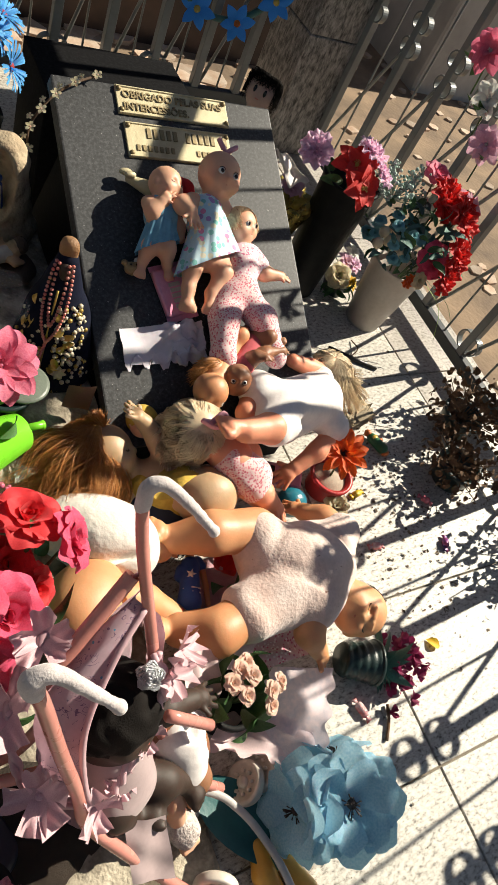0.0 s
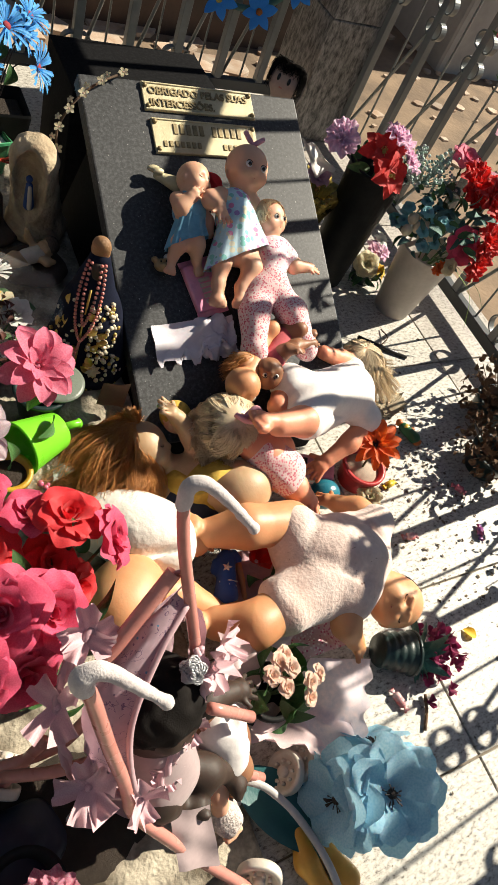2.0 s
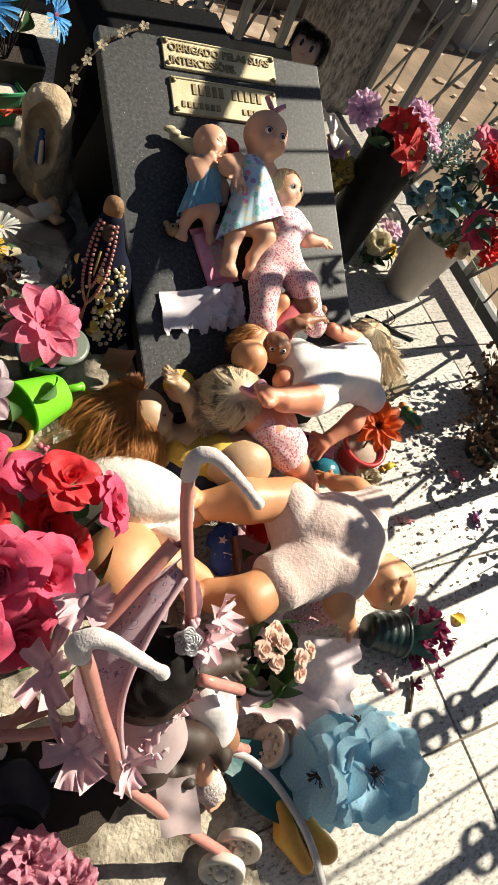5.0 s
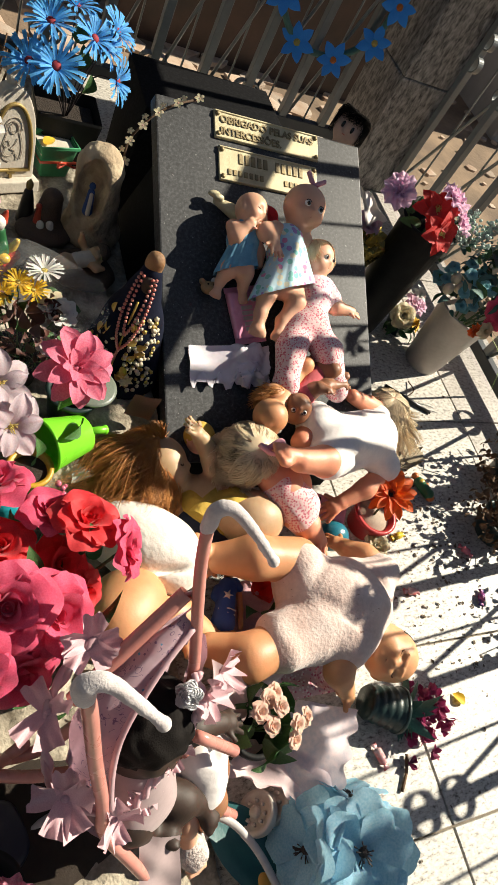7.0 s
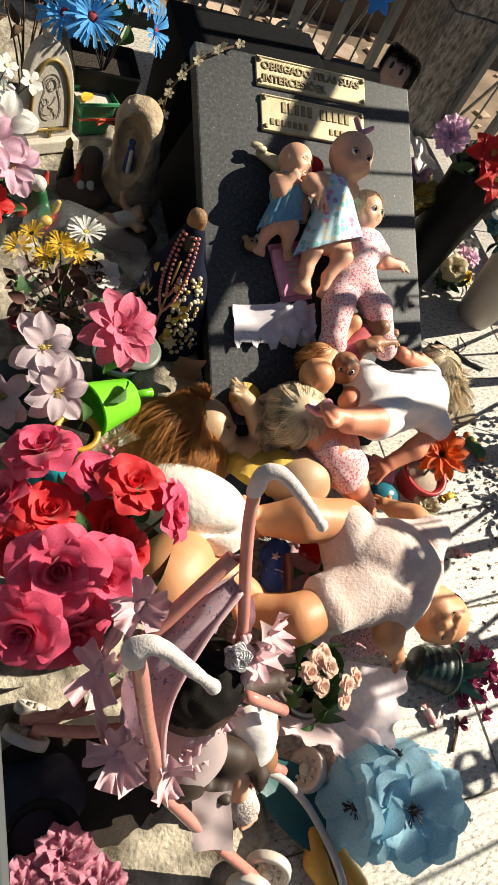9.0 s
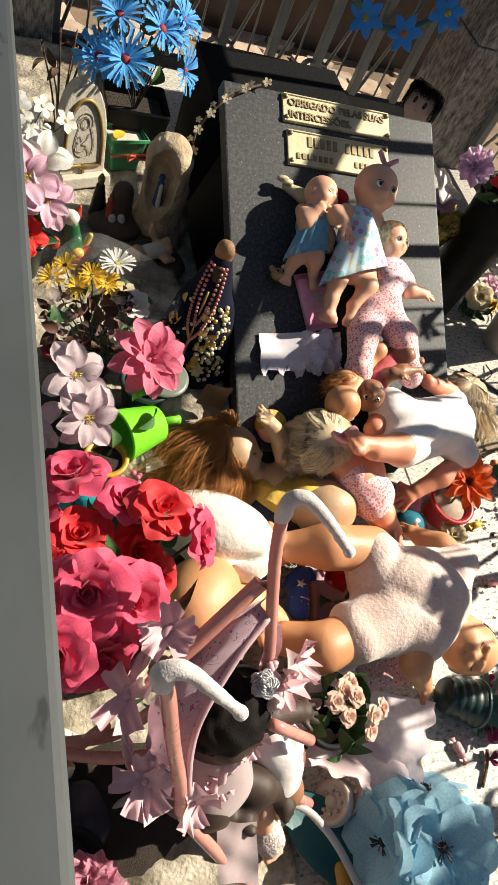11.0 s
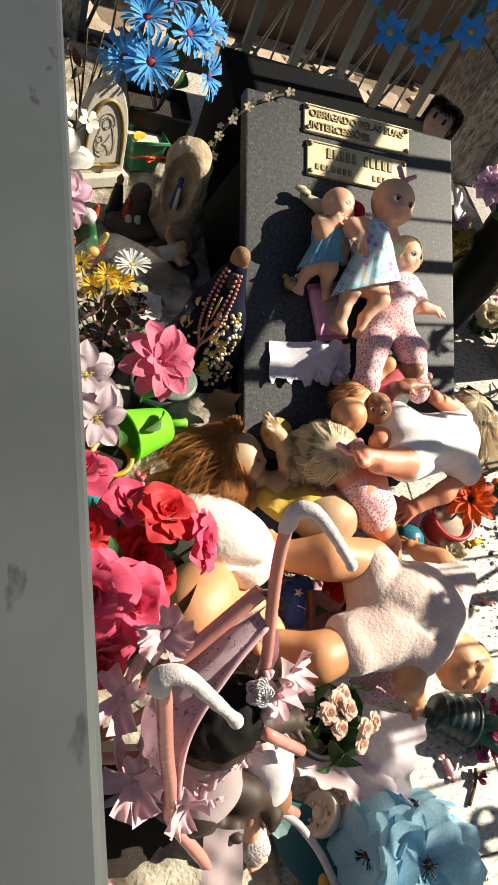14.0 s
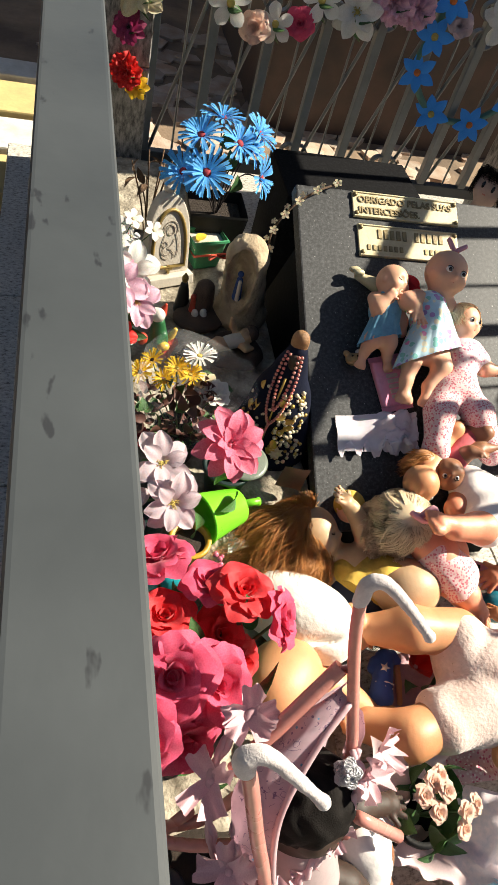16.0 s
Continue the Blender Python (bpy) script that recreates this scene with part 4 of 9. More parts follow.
# 5: doll in a white shirt, lying face down with blond hair
b5 = Body()
p = limb((0.05, 0.845, 0.222), (0.015, 0.828, 0.235), (-0.045, 0.82, 0.25), 0.028, 0.025, 0.02) + foot_prims((-0.048, 0.821, 0.254), (-0.75, 0.05, 0.2), 0.0195, 0.004)
p += limb((0.05, 0.905, 0.2), (0.03, 0.9, 0.205), (0.0, 0.88, 0.21), 0.03, 0.026, 0.02)
p += limb((0.215, 0.858, 0.15), (0.17, 0.83, 0.127), (0.125, 0.816, 0.105), 0.02, 0.0175, 0.014) + hand_prims((0.12, 0.814, 0.102), (0.17, 0.83, 0.127), 0.016)
p += limb((0.24, 0.975, 0.175), (0.2, 0.985, 0.185), (0.15, 0.985, 0.21), 0.019, 0.017, 0.014)
R5 = basis((0.4, 0.1, -0.9), (0.75, 0.65, 0.0))
p += head_prims((0.262, 0.985, 0.165), 0.037, R5)
b5.skin(p, SKIN_PINK, 0.0026)
b5.skin([("c", (0.062, 0.88, 0.2), (0.182, 0.915, 0.175), 0.056, 0.054, 0.02), ("c", (0.06, 0.862, 0.212), (0.026, 0.835, 0.229), 0.045, 0.035, 0.015), ("c", (0.05, 0.915, 0.212), (0.038, 0.918, 0.218), 0.039, 0.036, 0.015),
         ("c", (0.19, 0.885, 0.165), (0.21, 0.862, 0.154), 0.034, 0.031, 0.012), ("c", (0.205, 0.945, 0.175), (0.222, 0.962, 0.175), 0.028, 0.026, 0.012),
         ("-", (0.12, 0.84, 0.22), (0.06, 0.004, 0.014), None, 0.016), ("-", (0.09, 0.9, 0.262), (0.05, 0.004, 0.01), None, 0.016)], WHITE_CLOTH, 0.003, rough=0.001, rough_scale=60)
b5.strands(combed((0.262, 0.985, 0.165), 0.038, (-0.1, 0.1, 1), R5 @ V3((0, 1, 0)), 2200, 1.5, 0.06, V3((0.35, -0.65, -0.3)), 5, cut=0.6, wave=0.6, loose=0.16), HAIR_BLOND, 0.001)
b5.build("doll", "blond doll in a white shirt lying face down", "doll", "dolls")

# 6: blond doll, face down, in a pink printed suit
b6 = Body()
R6 = basis((0.7, -0.6, -0.6), (-0.5, 0.75, 0.35))
p = head_prims((-0.1, 0.862, 0.2), 0.042, R6) + [("c", (-0.085, 0.845, 0.195), (-0.045, 0.815, 0.18), 0.022, 0.036, 0.012)]
p += limb((-0.022, 0.772, 0.155), (0.0, 0.754, 0.148), (0.02, 0.74, 0.135), 0.026, 0.022, 0.016) + hand_prims((0.024, 0.737, 0.133), (0.0, 0.754, 0.148), 0.014)
p += limb((-0.025, 0.845, 0.17), (0.01, 0.835, 0.15), (0.03, 0.815, 0.13), 0.022, 0.02, 0.015)
b6.skin(p, SKIN_PINK, 0.0026)
b6.skin([("c", (-0.048, 0.812, 0.178), (-0.012, 0.786, 0.163), 0.034, 0.035, 0.012), ("c", (-0.02, 0.778, 0.16), (-0.012, 0.768, 0.156), 0.031, 0.03, 0.01)], PINK_FLORAL, 0.0032, rough=0.0014, rough_scale=110)
b6.strands(combed((-0.1, 0.862, 0.2), 0.043, (-0.05, -0.35, 0.9), R6 @ V3((0, 1, 0)), 4600, 1.75, 0.03, V3((-0.45, -0.5, -0.35)), 6, cut=0.7, puff=0.09, wave=0.8, loose=0.14, locks=60), HAIR_BLOND, 0.0009)
b6.skin([('e', (-0.102, 0.864, 0.203), (0.0455, 0.0455, 0.0455), None, 0.01)], HAIR_BLOND, 0.003)
b6.bm(tube(curl([(-0.1, 0.84, 0.252), (-0.075, 0.85, 0.262), (-0.07, 0.835, 0.25), (-0.095, 0.832, 0.252), (-0.115, 0.845, 0.258), (-0.1, 0.84, 0.252)]), 0.005, 6, flat=0.5), PINK_NET)
b6.build("doll", "blond doll in a pink floral suit lying face down", "doll", "dolls")

# 7: doll with wild auburn hair in a yellow top
b7 = Body()
# the loose hem of its yellow top
sheet7 = bmesh.new()
rows7 = []
for i in range(13):
    row7 = []
    for j in range(11):
        u7, v7 = i / 12, j / 10
        c7_ = Vector((-0.208, 0.79, 0.15)) * (1 - u7) * (1 - v7) + Vector((-0.138, 0.838, 0.152)) * (1 - u7) * v7 + Vector((-0.172, 0.765, 0.168)) * u7 * (1 - v7) + Vector((-0.1, 0.802, 0.178)) * u7 * v7
        row7.append(sheet7.verts.new(c7_ + Vector((0, 0, 0.012 * math.sin(3.14 * v7) + 0.004 * math.sin(7 * u7 + 5 * v7)))))
    rows7.append(row7)
for p7, q7 in zip(rows7, rows7[1:]):
    for j in range(10):
        sheet7.faces.new((p7[j], p7[j + 1], q7[j + 1], q7[j]))
hc, hr = V3((-0.232, 0.882, 0.135)), 0.047
R7 = basis((0.82, -0.1, 0.55), (-0.55, 0.72, 0.35))
p = head_prims(hc, hr, R7) + [("c", (-0.195, 0.862, 0.1), (-0.155, 0.83, 0.11), 0.026, 0.034, 0.015), ("c", (-0.15, 0.825, 0.115), (-0.1, 0.78, 0.135), 0.043, 0.045, 0.015), ("e", (-0.086, 0.775, 0.138), (0.048, 0.042, 0.043), None, 0.02)]
p += limb((-0.13, 0.855, 0.13), (-0.148, 0.874, 0.165), (-0.178, 0.893, 0.195), 0.024, 0.02, 0.014) + hand_prims((-0.181, 0.895, 0.198), (-0.148, 0.874, 0.165), 0.0145)
p += limb((-0.2, 0.815, 0.09), (-0.235, 0.79, 0.06), (-0.26, 0.8, 0.03), 0.026, 0.023, 0.016)
b7.skin(p, SKIN_OLD, 0.003)
face_bits(b7, hc, hr, R7, closed=True)
b7.skin([("c", (-0.165, 0.822, 0.105), (-0.14, 0.806, 0.115), 0.043, 0.044, 0.012)], YELLOW, 0.0036, rough=0.0024, rough_scale=150)
b7.bm(sheet7, YELLOW)
b7.skin([("c", (-0.185, 0.8, 0.085), (-0.155, 0.775, 0.085), 0.035, 0.04, 0.012)], NAVY, 0.0036)
crown7 = V3((-0.15, 0.6, 0.75)).normalized()
b7.strands(combed(hc, hr, crown7, R7 @ V3((0, 1, 0)), 8500, 1.6, 0.09, V3((-0.75, -0.4, -0.1)), 7, cut=0.28, puff=0.2, wave=0.5, locks=260, loose=0.6), HAIR_AUBURN, 0.00045)
rt7 = random.Random(70)
tuft = []
c7 = hc + V3((-0.048, -0.018, -0.014))
b7.skin([("e", tuple(c7), (0.034, 0.03, 0.026), None, 0.01)], HAIR_AUBURN, 0.004)
b7.strands(combed(c7, 0.043, (0.55, 0.45, 0.7), (0.2, -0.2, -1), 3600, 1.9, 0.06, V3((-0.7, -0.45, -0.1)), 71, cut=0.75, puff=0.2, wave=0.7, locks=240, loose=0.7), HAIR_AUBURN, 0.00045)
for i in range(420):
    d = (crown7 + V3((rt7.gauss(0, 0.35), rt7.gauss(0, 0.35), rt7.gauss(0, 0.35)))).normalized()
    q = hc + crown7 * hr * 0.95
    tuft.append([q, q + d * 0.012, q + (d + V3((-0.2, 0, 0))) * rt7.uniform(0.018, 0.034)])
b7.strands(tuft, HAIR_AUBURN, 0.0011)
b7.skin([('e', tuple(hc + R7 @ V3((0, -0.012, 0.008))), (hr * 0.97, hr * 0.97, hr * 0.97), None, 0.01)], HAIR_AUBURN, 0.0035)
b7.build("doll", "grubby doll with wild auburn hair and a yellow top", "doll", "dolls")
b7b = Body()
b7b.skin(head_prims((-0.168, 0.912, 0.165), 0.023, basis((0.1, -0.6, 0.6), (0.2, 0.8, 0.3)), smile=False), SKIN_PALE, 0.0025)
b7b.skin([("e", (-0.166, 0.92, 0.167), (0.027, 0.025, 0.025), None, 0.01)], YELLOW, 0.003)
b7b.build("doll", "small doll in a yellow hood lying on the slab", "doll", "dolls")

# 8: large doll with a white plush jacket, belly bare
b8 = Body()
b8.skin([("e", (-0.345, 0.632, 0.13), (0.055, 0.056, 0.064), None, 0.03), ("e", (-0.318, 0.66, 0.125), (0.052, 0.052, 0.058), None, 0.03), ("-", (-0.287, 0.622, 0.152), (0.005, 0.016, 0.02), None, 0.006)]
        + limb((-0.29, 0.665, 0.1), (-0.235, 0.65, 0.075), (-0.185, 0.62, 0.055), 0.035, 0.03, 0.022) + foot_prims((-0.18, 0.615, 0.05), (0.6, -0.3, 0.3), 0.018)
        + limb((-0.22, 0.715, 0.12), (-0.19, 0.715, 0.11), (-0.175, 0.722, 0.09), 0.022, 0.02, 0.015) + hand_prims((-0.172, 0.724, 0.088), (-0.19, 0.715, 0.11), 0.014), SKIN_TAN, 0.004)
b8.skin([("c", (-0.318, 0.768, 0.13), (-0.256, 0.722, 0.135), 0.05, 0.05, 0.03), ("e", (-0.285, 0.745, 0.138), (0.058, 0.055, 0.054), None, 0.03), ("c", (-0.262, 0.735, 0.13), (-0.242, 0.712, 0.125), 0.044, 0.041, 0.02), ("-", (-0.262, 0.69, 0.17), (0.03, 0.004, 0.02), None, 0.012)], WHITE_FUZZ, 0.004, rough=0.0022, rough_scale=60)
b8.build("doll", "large tan doll in a white plush jacket lying on its side", "doll", "dolls")

# 9: large sleeping doll in a cream plush suit
b9 = Body()
hc, hr = V3((0.113, 0.532, 0.1)), 0.046
R9 = basis((-0.3, -0.55, 0.72), (0.8, -0.55, 0.15))
p = head_prims(hc, hr, R9, 0.35)
for sx in (-1, 1):  # screwed-up brows and cheeks
    p.append(("c", tuple(hc + R9 @ V3((0.1 * sx * hr, 0.95 * hr, 0.2 * hr))), tuple(hc + R9 @ V3((0.45 * sx * hr, 0.86 * hr, 0.26 * hr))), 0.07 * hr, 0.05 * hr, 0.004))
    p.append(("e", tuple(hc + R9 @ V3((0.34 * sx * hr, 0.8 * hr, -0.24 * hr))), (0.2 * hr, 0.16 * hr, 0.16 * hr), None, 0.005))
p += limb((-0.032, 0.698, 0.135), (-0.116, 0.704, 0.15), (-0.166, 0.716, 0.13), 0.039, 0.034, 0.025) + foot_prims((-0.173, 0.72, 0.125), (-0.6, 0.25, 0.4), 0.019)
p += limb((-0.08, 0.577, 0.12), (-0.155, 0.56, 0.122), (-0.2, 0.585, 0.1), 0.039, 0.034, 0.026) + foot_prims((-0.208, 0.59, 0.095), (-0.7, 0.1, 0.4), 0.019)
p += limb((0.012, 0.545, 0.125), (-0.004, 0.518, 0.115), (0.016, 0.496, 0.088), 0.026, 0.022, 0.016) + hand_prims((0.019, 0.493, 0.084), (-0.004, 0.518, 0.115), 0.0155)
p += limb((0.14, 0.668, 0.12), (0.123, 0.702, 0.112), (0.1, 0.726, 0.1), 0.026, 0.022, 0.017) + hand_prims((0.096, 0.731, 0.098), (0.123, 0.702, 0.112), 0.0155)
p += [("c", (0.09, 0.56, 0.115), (0.07, 0.58, 0.115), 0.03, 0.035, 0.015)]
b9.skin(p, SKIN_TAN, 0.0027)
face_bits(b9, hc, hr, R9, closed=True)
HAIR_BROWN = mat("dark brown doll hair", (0.05, 0.028, 0.015), 0.5, scale=60, bump=0)
b9.strands(combed(hc, hr * 1.0, R9 @ V3((0.2, -0.7, 0.7)), R9 @ V3((0, 1, 0)), 900, 0.75, 0.008, R9 @ V3((0, 0.2, -1)), 9, cut=0.05, puff=0.05), HAIR_BROWN, 0.0009)
fold = [("-", (-0.012, 0.67, 0.196), (0.05, 0.005, 0.014), [[0.8, -0.6, 0], [0.6, 0.8, 0], [0, 0, 1]], 0.014), ("-", (-0.02, 0.6, 0.196), (0.035, 0.004, 0.01), [[0.85, 0.53, 0], [-0.53, 0.85, 0], [0, 0, 1]], 0.016),
        ("-", (0.1, 0.625, 0.18), (0.006, 0.05, 0.016), [[0.9, -0.43, 0], [0.43, 0.9, 0], [0, 0, 1]], 0.014), ("-", (0.02, 0.565, 0.185), (0.04, 0.005, 0.014), [[0.8, 0.6, 0], [-0.6, 0.8, 0], [0, 0, 1]], 0.012), ("-", (0.05, 0.67, 0.192), (0.045, 0.005, 0.012), [[0.94, 0.34, 0], [-0.34, 0.94, 0], [0, 0, 1]], 0.014)]
b9.skin([("e", (0.03, 0.62, 0.115), (0.1, 0.081, 0.08), None, 0.03), ("c", (-0.03, 0.655, 0.13), (-0.034, 0.682, 0.135), 0.052, 0.047, 0.02), ("c", (-0.045, 0.585, 0.12), (-0.094, 0.574, 0.122), 0.053, 0.047, 0.02),
         ("c", (0.105, 0.65, 0.12), (0.135, 0.666, 0.12), 0.044, 0.036, 0.02), ("c", (0.045, 0.567, 0.125), (0.018, 0.548, 0.125), 0.039, 0.034, 0.02)] + fold, FUZZ, 0.0034, rough=0.002, rough_scale=85)
b9.build("doll", "large sleeping tan doll in a dirty cream plush suit", "doll", "dolls")

# 10: slim fashion doll in a blue top with a star
b10 = Body()
b10.skin([("c", (-0.118, 0.72, 0.06), (-0.132, 0.68, 0.055), 0.006, 0.012, 0.006), ("e", (-0.112, 0.735, 0.065), (0.015, 0.019, 0.017), None, 0.004), ("c", (-0.148, 0.64, 0.055), (-0.165, 0.58, 0.045), 0.014, 0.011, 0.006),
          ("c", (-0.108, 0.69, 0.058), (-0.11, 0.655, 0.05), 0.0055, 0.005, 0.003), ("c", (-0.11, 0.655, 0.05), (-0.118, 0.625, 0.05), 0.005, 0.0045, 0.003)], SKIN_TAN, 0.0022)
b10.skin([("c", (-0.127, 0.693, 0.058), (-0.138, 0.667, 0.058), 0.016, 0.015, 0.006), ("c", (-0.138, 0.667, 0.058), (-0.15, 0.635, 0.056), 0.015, 0.02, 0.006), ("c", (-0.112, 0.698, 0.058), (-0.108, 0.688, 0.058), 0.009, 0.008, 0.004), ("c", (-0.145, 0.69, 0.058), (-0.152, 0.68, 0.056), 0.009, 0.008, 0.004)], ROYAL, 0.0022)
star = []
for i in range(10):
    a = math.pi / 2 + i * math.pi / 5
    star.append((0.009 * (1 if i % 2 == 0 else 0.42) * math.cos(a), 0.009 * (1 if i % 2 == 0 else 0.42) * math.sin(a)))
b10.bm(prism(star, 0, 0.002), WHITE_CLOTH, aim((-0.138, 0.674, 0.074), (-0.35, -0.25, 0.9), 20))
for i in range(4):
    c = V3((-0.143 - 0.003 * i, 0.652 - 0.0065 * i, 0.0745 - 0.0005 * i))
    b10.bm(tube([c + V3((-0.014, 0.004, -0.008)), c, c + V3((0.014, -0.004, -0.006))], 0.0014, 5), WHITE_CLOTH)
b10.strands(strands_on((-0.112, 0.735, 0.065), 0.019, basis((0, -0.3, 1), (0.3, 0.9, 0.2)), 500, 0.05, V3((-0.1, 0.3, -0.5)), 0.3, cap=-0.6, seed=10), HAIR_BLACK, 0.0008)
b10.build("doll", "slim fashion doll in a royal blue star top", "doll", "dolls")

# 13: flat cloth doll head leaning by the pillar, with black yarn hair
b13 = Body()
hc = V3((0.43, 1.83, 0.30))
R13 = basis((-0.75, -0.6, 0.35), (0.12, 0.1, 1))
CLOTHSKIN = cloth("pale doll cloth", (0.62, 0.42, 0.34))
p = [("e", tuple(hc), (0.07, 0.04, 0.075), [list(r) for r in R13], 0.02), ("c", tuple(hc - V3((0, 0, 0.07))), tuple(hc - V3((0, -0.02, 0.34))), 0.04, 0.07, 0.02)]
b13.skin(p, CLOTHSKIN, 0.0045)
for s in (-1, 1):
    e = hc + R13 @ V3((0.024 * s, 0.038, 0.005))
    b = bmesh.new()
    bmesh.ops.create_uvsphere(b, u_segments=10, v_segments=8, radius=0.009)
    b13.bm(b, EYE_DARK, Matrix.Translation(e) @ R13.to_4x4() @ Matrix.Diagonal((0.8, 0.4, 1.6, 1)))
    b = bmesh.new()
    bmesh.ops.create_uvsphere(b, u_segments=8, v_segments=6, radius=0.004)
    b13.bm(b, LIP, Matrix.Translation(hc + R13 @ V3((0.004 * s, 0.039, -0.028))) @ R13.to_4x4() @ Matrix.Diagonal((1, 0.4, 0.6, 1)))
rnd = random.Random(13)
locks = []
for i in range(420):
    a = rnd.uniform(-1.5, 1.5)
    root = hc + R13 @ V3((0.06 * math.sin(a * 0.6), rnd.uniform(-0.035, 0.03), 0.072))
    side = 1 if a > 0 else -1
    tip = hc + R13 @ V3((side * rnd.uniform(0.055, 0.08), rnd.uniform(-0.03, 0.035), rnd.uniform(-0.06, 0.02)))
    if rnd.random() < 0.3:
        tip = hc + R13 @ V3((rnd.uniform(-0.05, 0.05), 0.046, rnd.uniform(0.02, 0.045)))
    mid = (root + tip) / 2 + R13 @ V3((side * 0.018, 0.01, 0.02))
    locks.append(curl([root, mid, tip], 3))
b13.strands(locks, HAIR_BLACK, 0.0022)
for i, a in enumerate(b13.v):
    b13.v[i] = np.array((0.459, 1.85, 0.255)) + (a - np.array(hc)) * 0.62
b13.build("doll", "cloth doll with black yarn hair leaning by the pillar", "doll", "dolls")

# ---- flowers ----
def petal_bm(L=1.0, W=0.6, cup=0.25, roll=0.3, tip="round", ruffle=0.0, nu=8, nv=6, seed=0, teeth=0, frill=0.0):
    """A petal from the origin along +y, lifted at its sides by cup and bent back at its tip by roll."""
    bm = bmesh.new()
    rows = []
    for i in range(nu + 1):
        u = i / nu
        if tip == "round":
            w = W * (0.25 + 0.75 * math.sin(math.pi * 0.5 * min(1, u * 1.3))) * (1 if u < 0.6 else math.sqrt(max(0.02, 1 - ((u - 0.6) / 0.4) ** 2)))
        elif tip == "point":
            w = W * (math.sin(math.pi * (0.06 + 0.94 * u ** 0.85)) ** 0.8 if u < 1 else 0.02)
        elif tip == "heart":
            w = W * (0.3 + 0.7 * math.sin(math.pi * 0.5 * min(1, u * 1.5))) * (1 if u < 0.72 else math.sqrt(max(0.0, 1 - ((u - 0.72) / 0.28) ** 2 * 0.78)))
        elif tip == "shield":
            w = W * (0.26 + 0.74 * math.sin(math.pi * 0.5 * min(1, u * 1.15)))
        else:
            w = W * (0.55 + 0.45 * u)
        if teeth and i % 2 and 0 < i < nu:
            w *= 1 - teeth
        row = []
        for j in range(nv + 1):
            v = 2 * j / nv - 1
            x = 0.5 * w * v
            y = L * u * (1 - 0.34 * v * v * u * u) if tip == "shield" else L * u
            if frill and i == nu:
                y -= frill * L * (0.5 + 0.5 * math.sin(9 * v + seed))
            if tip in ("heart", "fan") and i == nu:
                y -= 0.05 * L * (1 if tip == "heart" and abs(v) < 0.3 else 0) + (0.05 * L * (j % 2) if tip == "fan" else 0)
            z = cup * W * (v * min(1.0, w / W)) ** 2 * (0.4 + 0.6 * u) - roll * L * u ** 3 + ruffle * w * u * u * math.sin(5.2 * v + seed + 3 * u)
            row.append(bm.verts.new((x, y, z)))
        rows.append(row)
    for a, b in zip(rows, rows[1:]):
        for j in range(nv):
            f = bm.faces.new((a[j], a[j + 1], b[j + 1], b[j]))
            f.smooth = True
    return bm


def petal_mat(name, base, edge=None, rough=0.65, **k):
    return mat(name, base, rough, var=0.1, scale=22, second=edge, bump=0.1, bump_scale=200, sub=0.1, sheen=0.2, per_object=0.1, thin=0.32, **k)
M_ROSE = petal_mat("magenta rose cloth", (0.76, 0.1, 0.21), (0.66, 0.06, 0.14))
M_RED = petal_mat("red rose cloth", (0.8, 0.04, 0.05), (0.66, 0.025, 0.035))
M_BRIGHT = petal_mat("bright red cloth", (0.75, 0.03, 0.02), (0.6, 0.015, 0.015))
M_PINK = petal_mat("pink petal cloth", (0.78, 0.22, 0.32), (0.66, 0.12, 0.22))
M_PALEPINK = petal_mat("pale pink petal", (0.75, 0.5, 0.58), (0.65, 0.36, 0.5))
M_LILAC = petal_mat("lilac pink petal", (0.86, 0.5, 0.7), (0.85, 0.64, 0.76))
M_GREY = petal_mat("faded lilac white petal", (0.58, 0.48, 0.51), (0.5, 0.38, 0.42))
M_WHITE = petal_mat("white petal", (0.75, 0.74, 0.7), (0.65, 0.63, 0.58))
M_BLUEBIG = petal_mat("pale blue petal", (0.42, 0.66, 0.78), (0.27, 0.53, 0.68))
M_BLUE = petal_mat("bright blue petal", (0.06, 0.32, 0.75), (0.1, 0.45, 0.8))
M_FOAM = mat("deep blue foam", (0.05, 0.34, 0.88), 0.6, scale=30, second=(0.035, 0.27, 0.8), bump=0.1)
M_ORANGE = petal_mat("orange petal", (0.8, 0.16, 0.015), (0.65, 0.08, 0.01))
M_PURPLE = petal_mat("wine purple petal", (0.36, 0.03, 0.12), (0.2, 0.015, 0.07))
M_BEIGE = petal_mat("dusty rose petal", (0.82, 0.6, 0.48), (0.72, 0.46, 0.36))
M_GOLD = petal_mat("golden yellow petal", (0.85, 0.58, 0.03), (0.8, 0.48, 0.02))
M_CREAM = petal_mat("cream petal", (0.72, 0.64, 0.44), (0.6, 0.5, 0.3))
M_TEAL = petal_mat("dusty teal petal", (0.14, 0.42, 0.48), (0.3, 0.55, 0.58))
M_LEAF = mat("green leaf cloth", (0.05, 0.13, 0.03), 0.6, scale=30, second=(0.03, 0.08, 0.02), bump=0.3, sub=0.1, per_object=0.25)
M_LEAFB = mat("blue green leaf", (0.06, 0.16, 0.13), 0.6, scale=30, second=(0.04, 0.1, 0.08), bump=0.3, per_object=0.25)
M_DRY = mat("dry brown plant", (0.16, 0.09, 0.045), 0.9, scale=40, second=(0.08, 0.045, 0.025), bump=0.4, per_object=0.3)
M_STEM = mat("green stem", (0.06, 0.12, 0.04), 0.6, scale=40)
M_CORE_DARK = mat("dark flower core", (0.03, 0.02, 0.02), 0.8, scale=80)
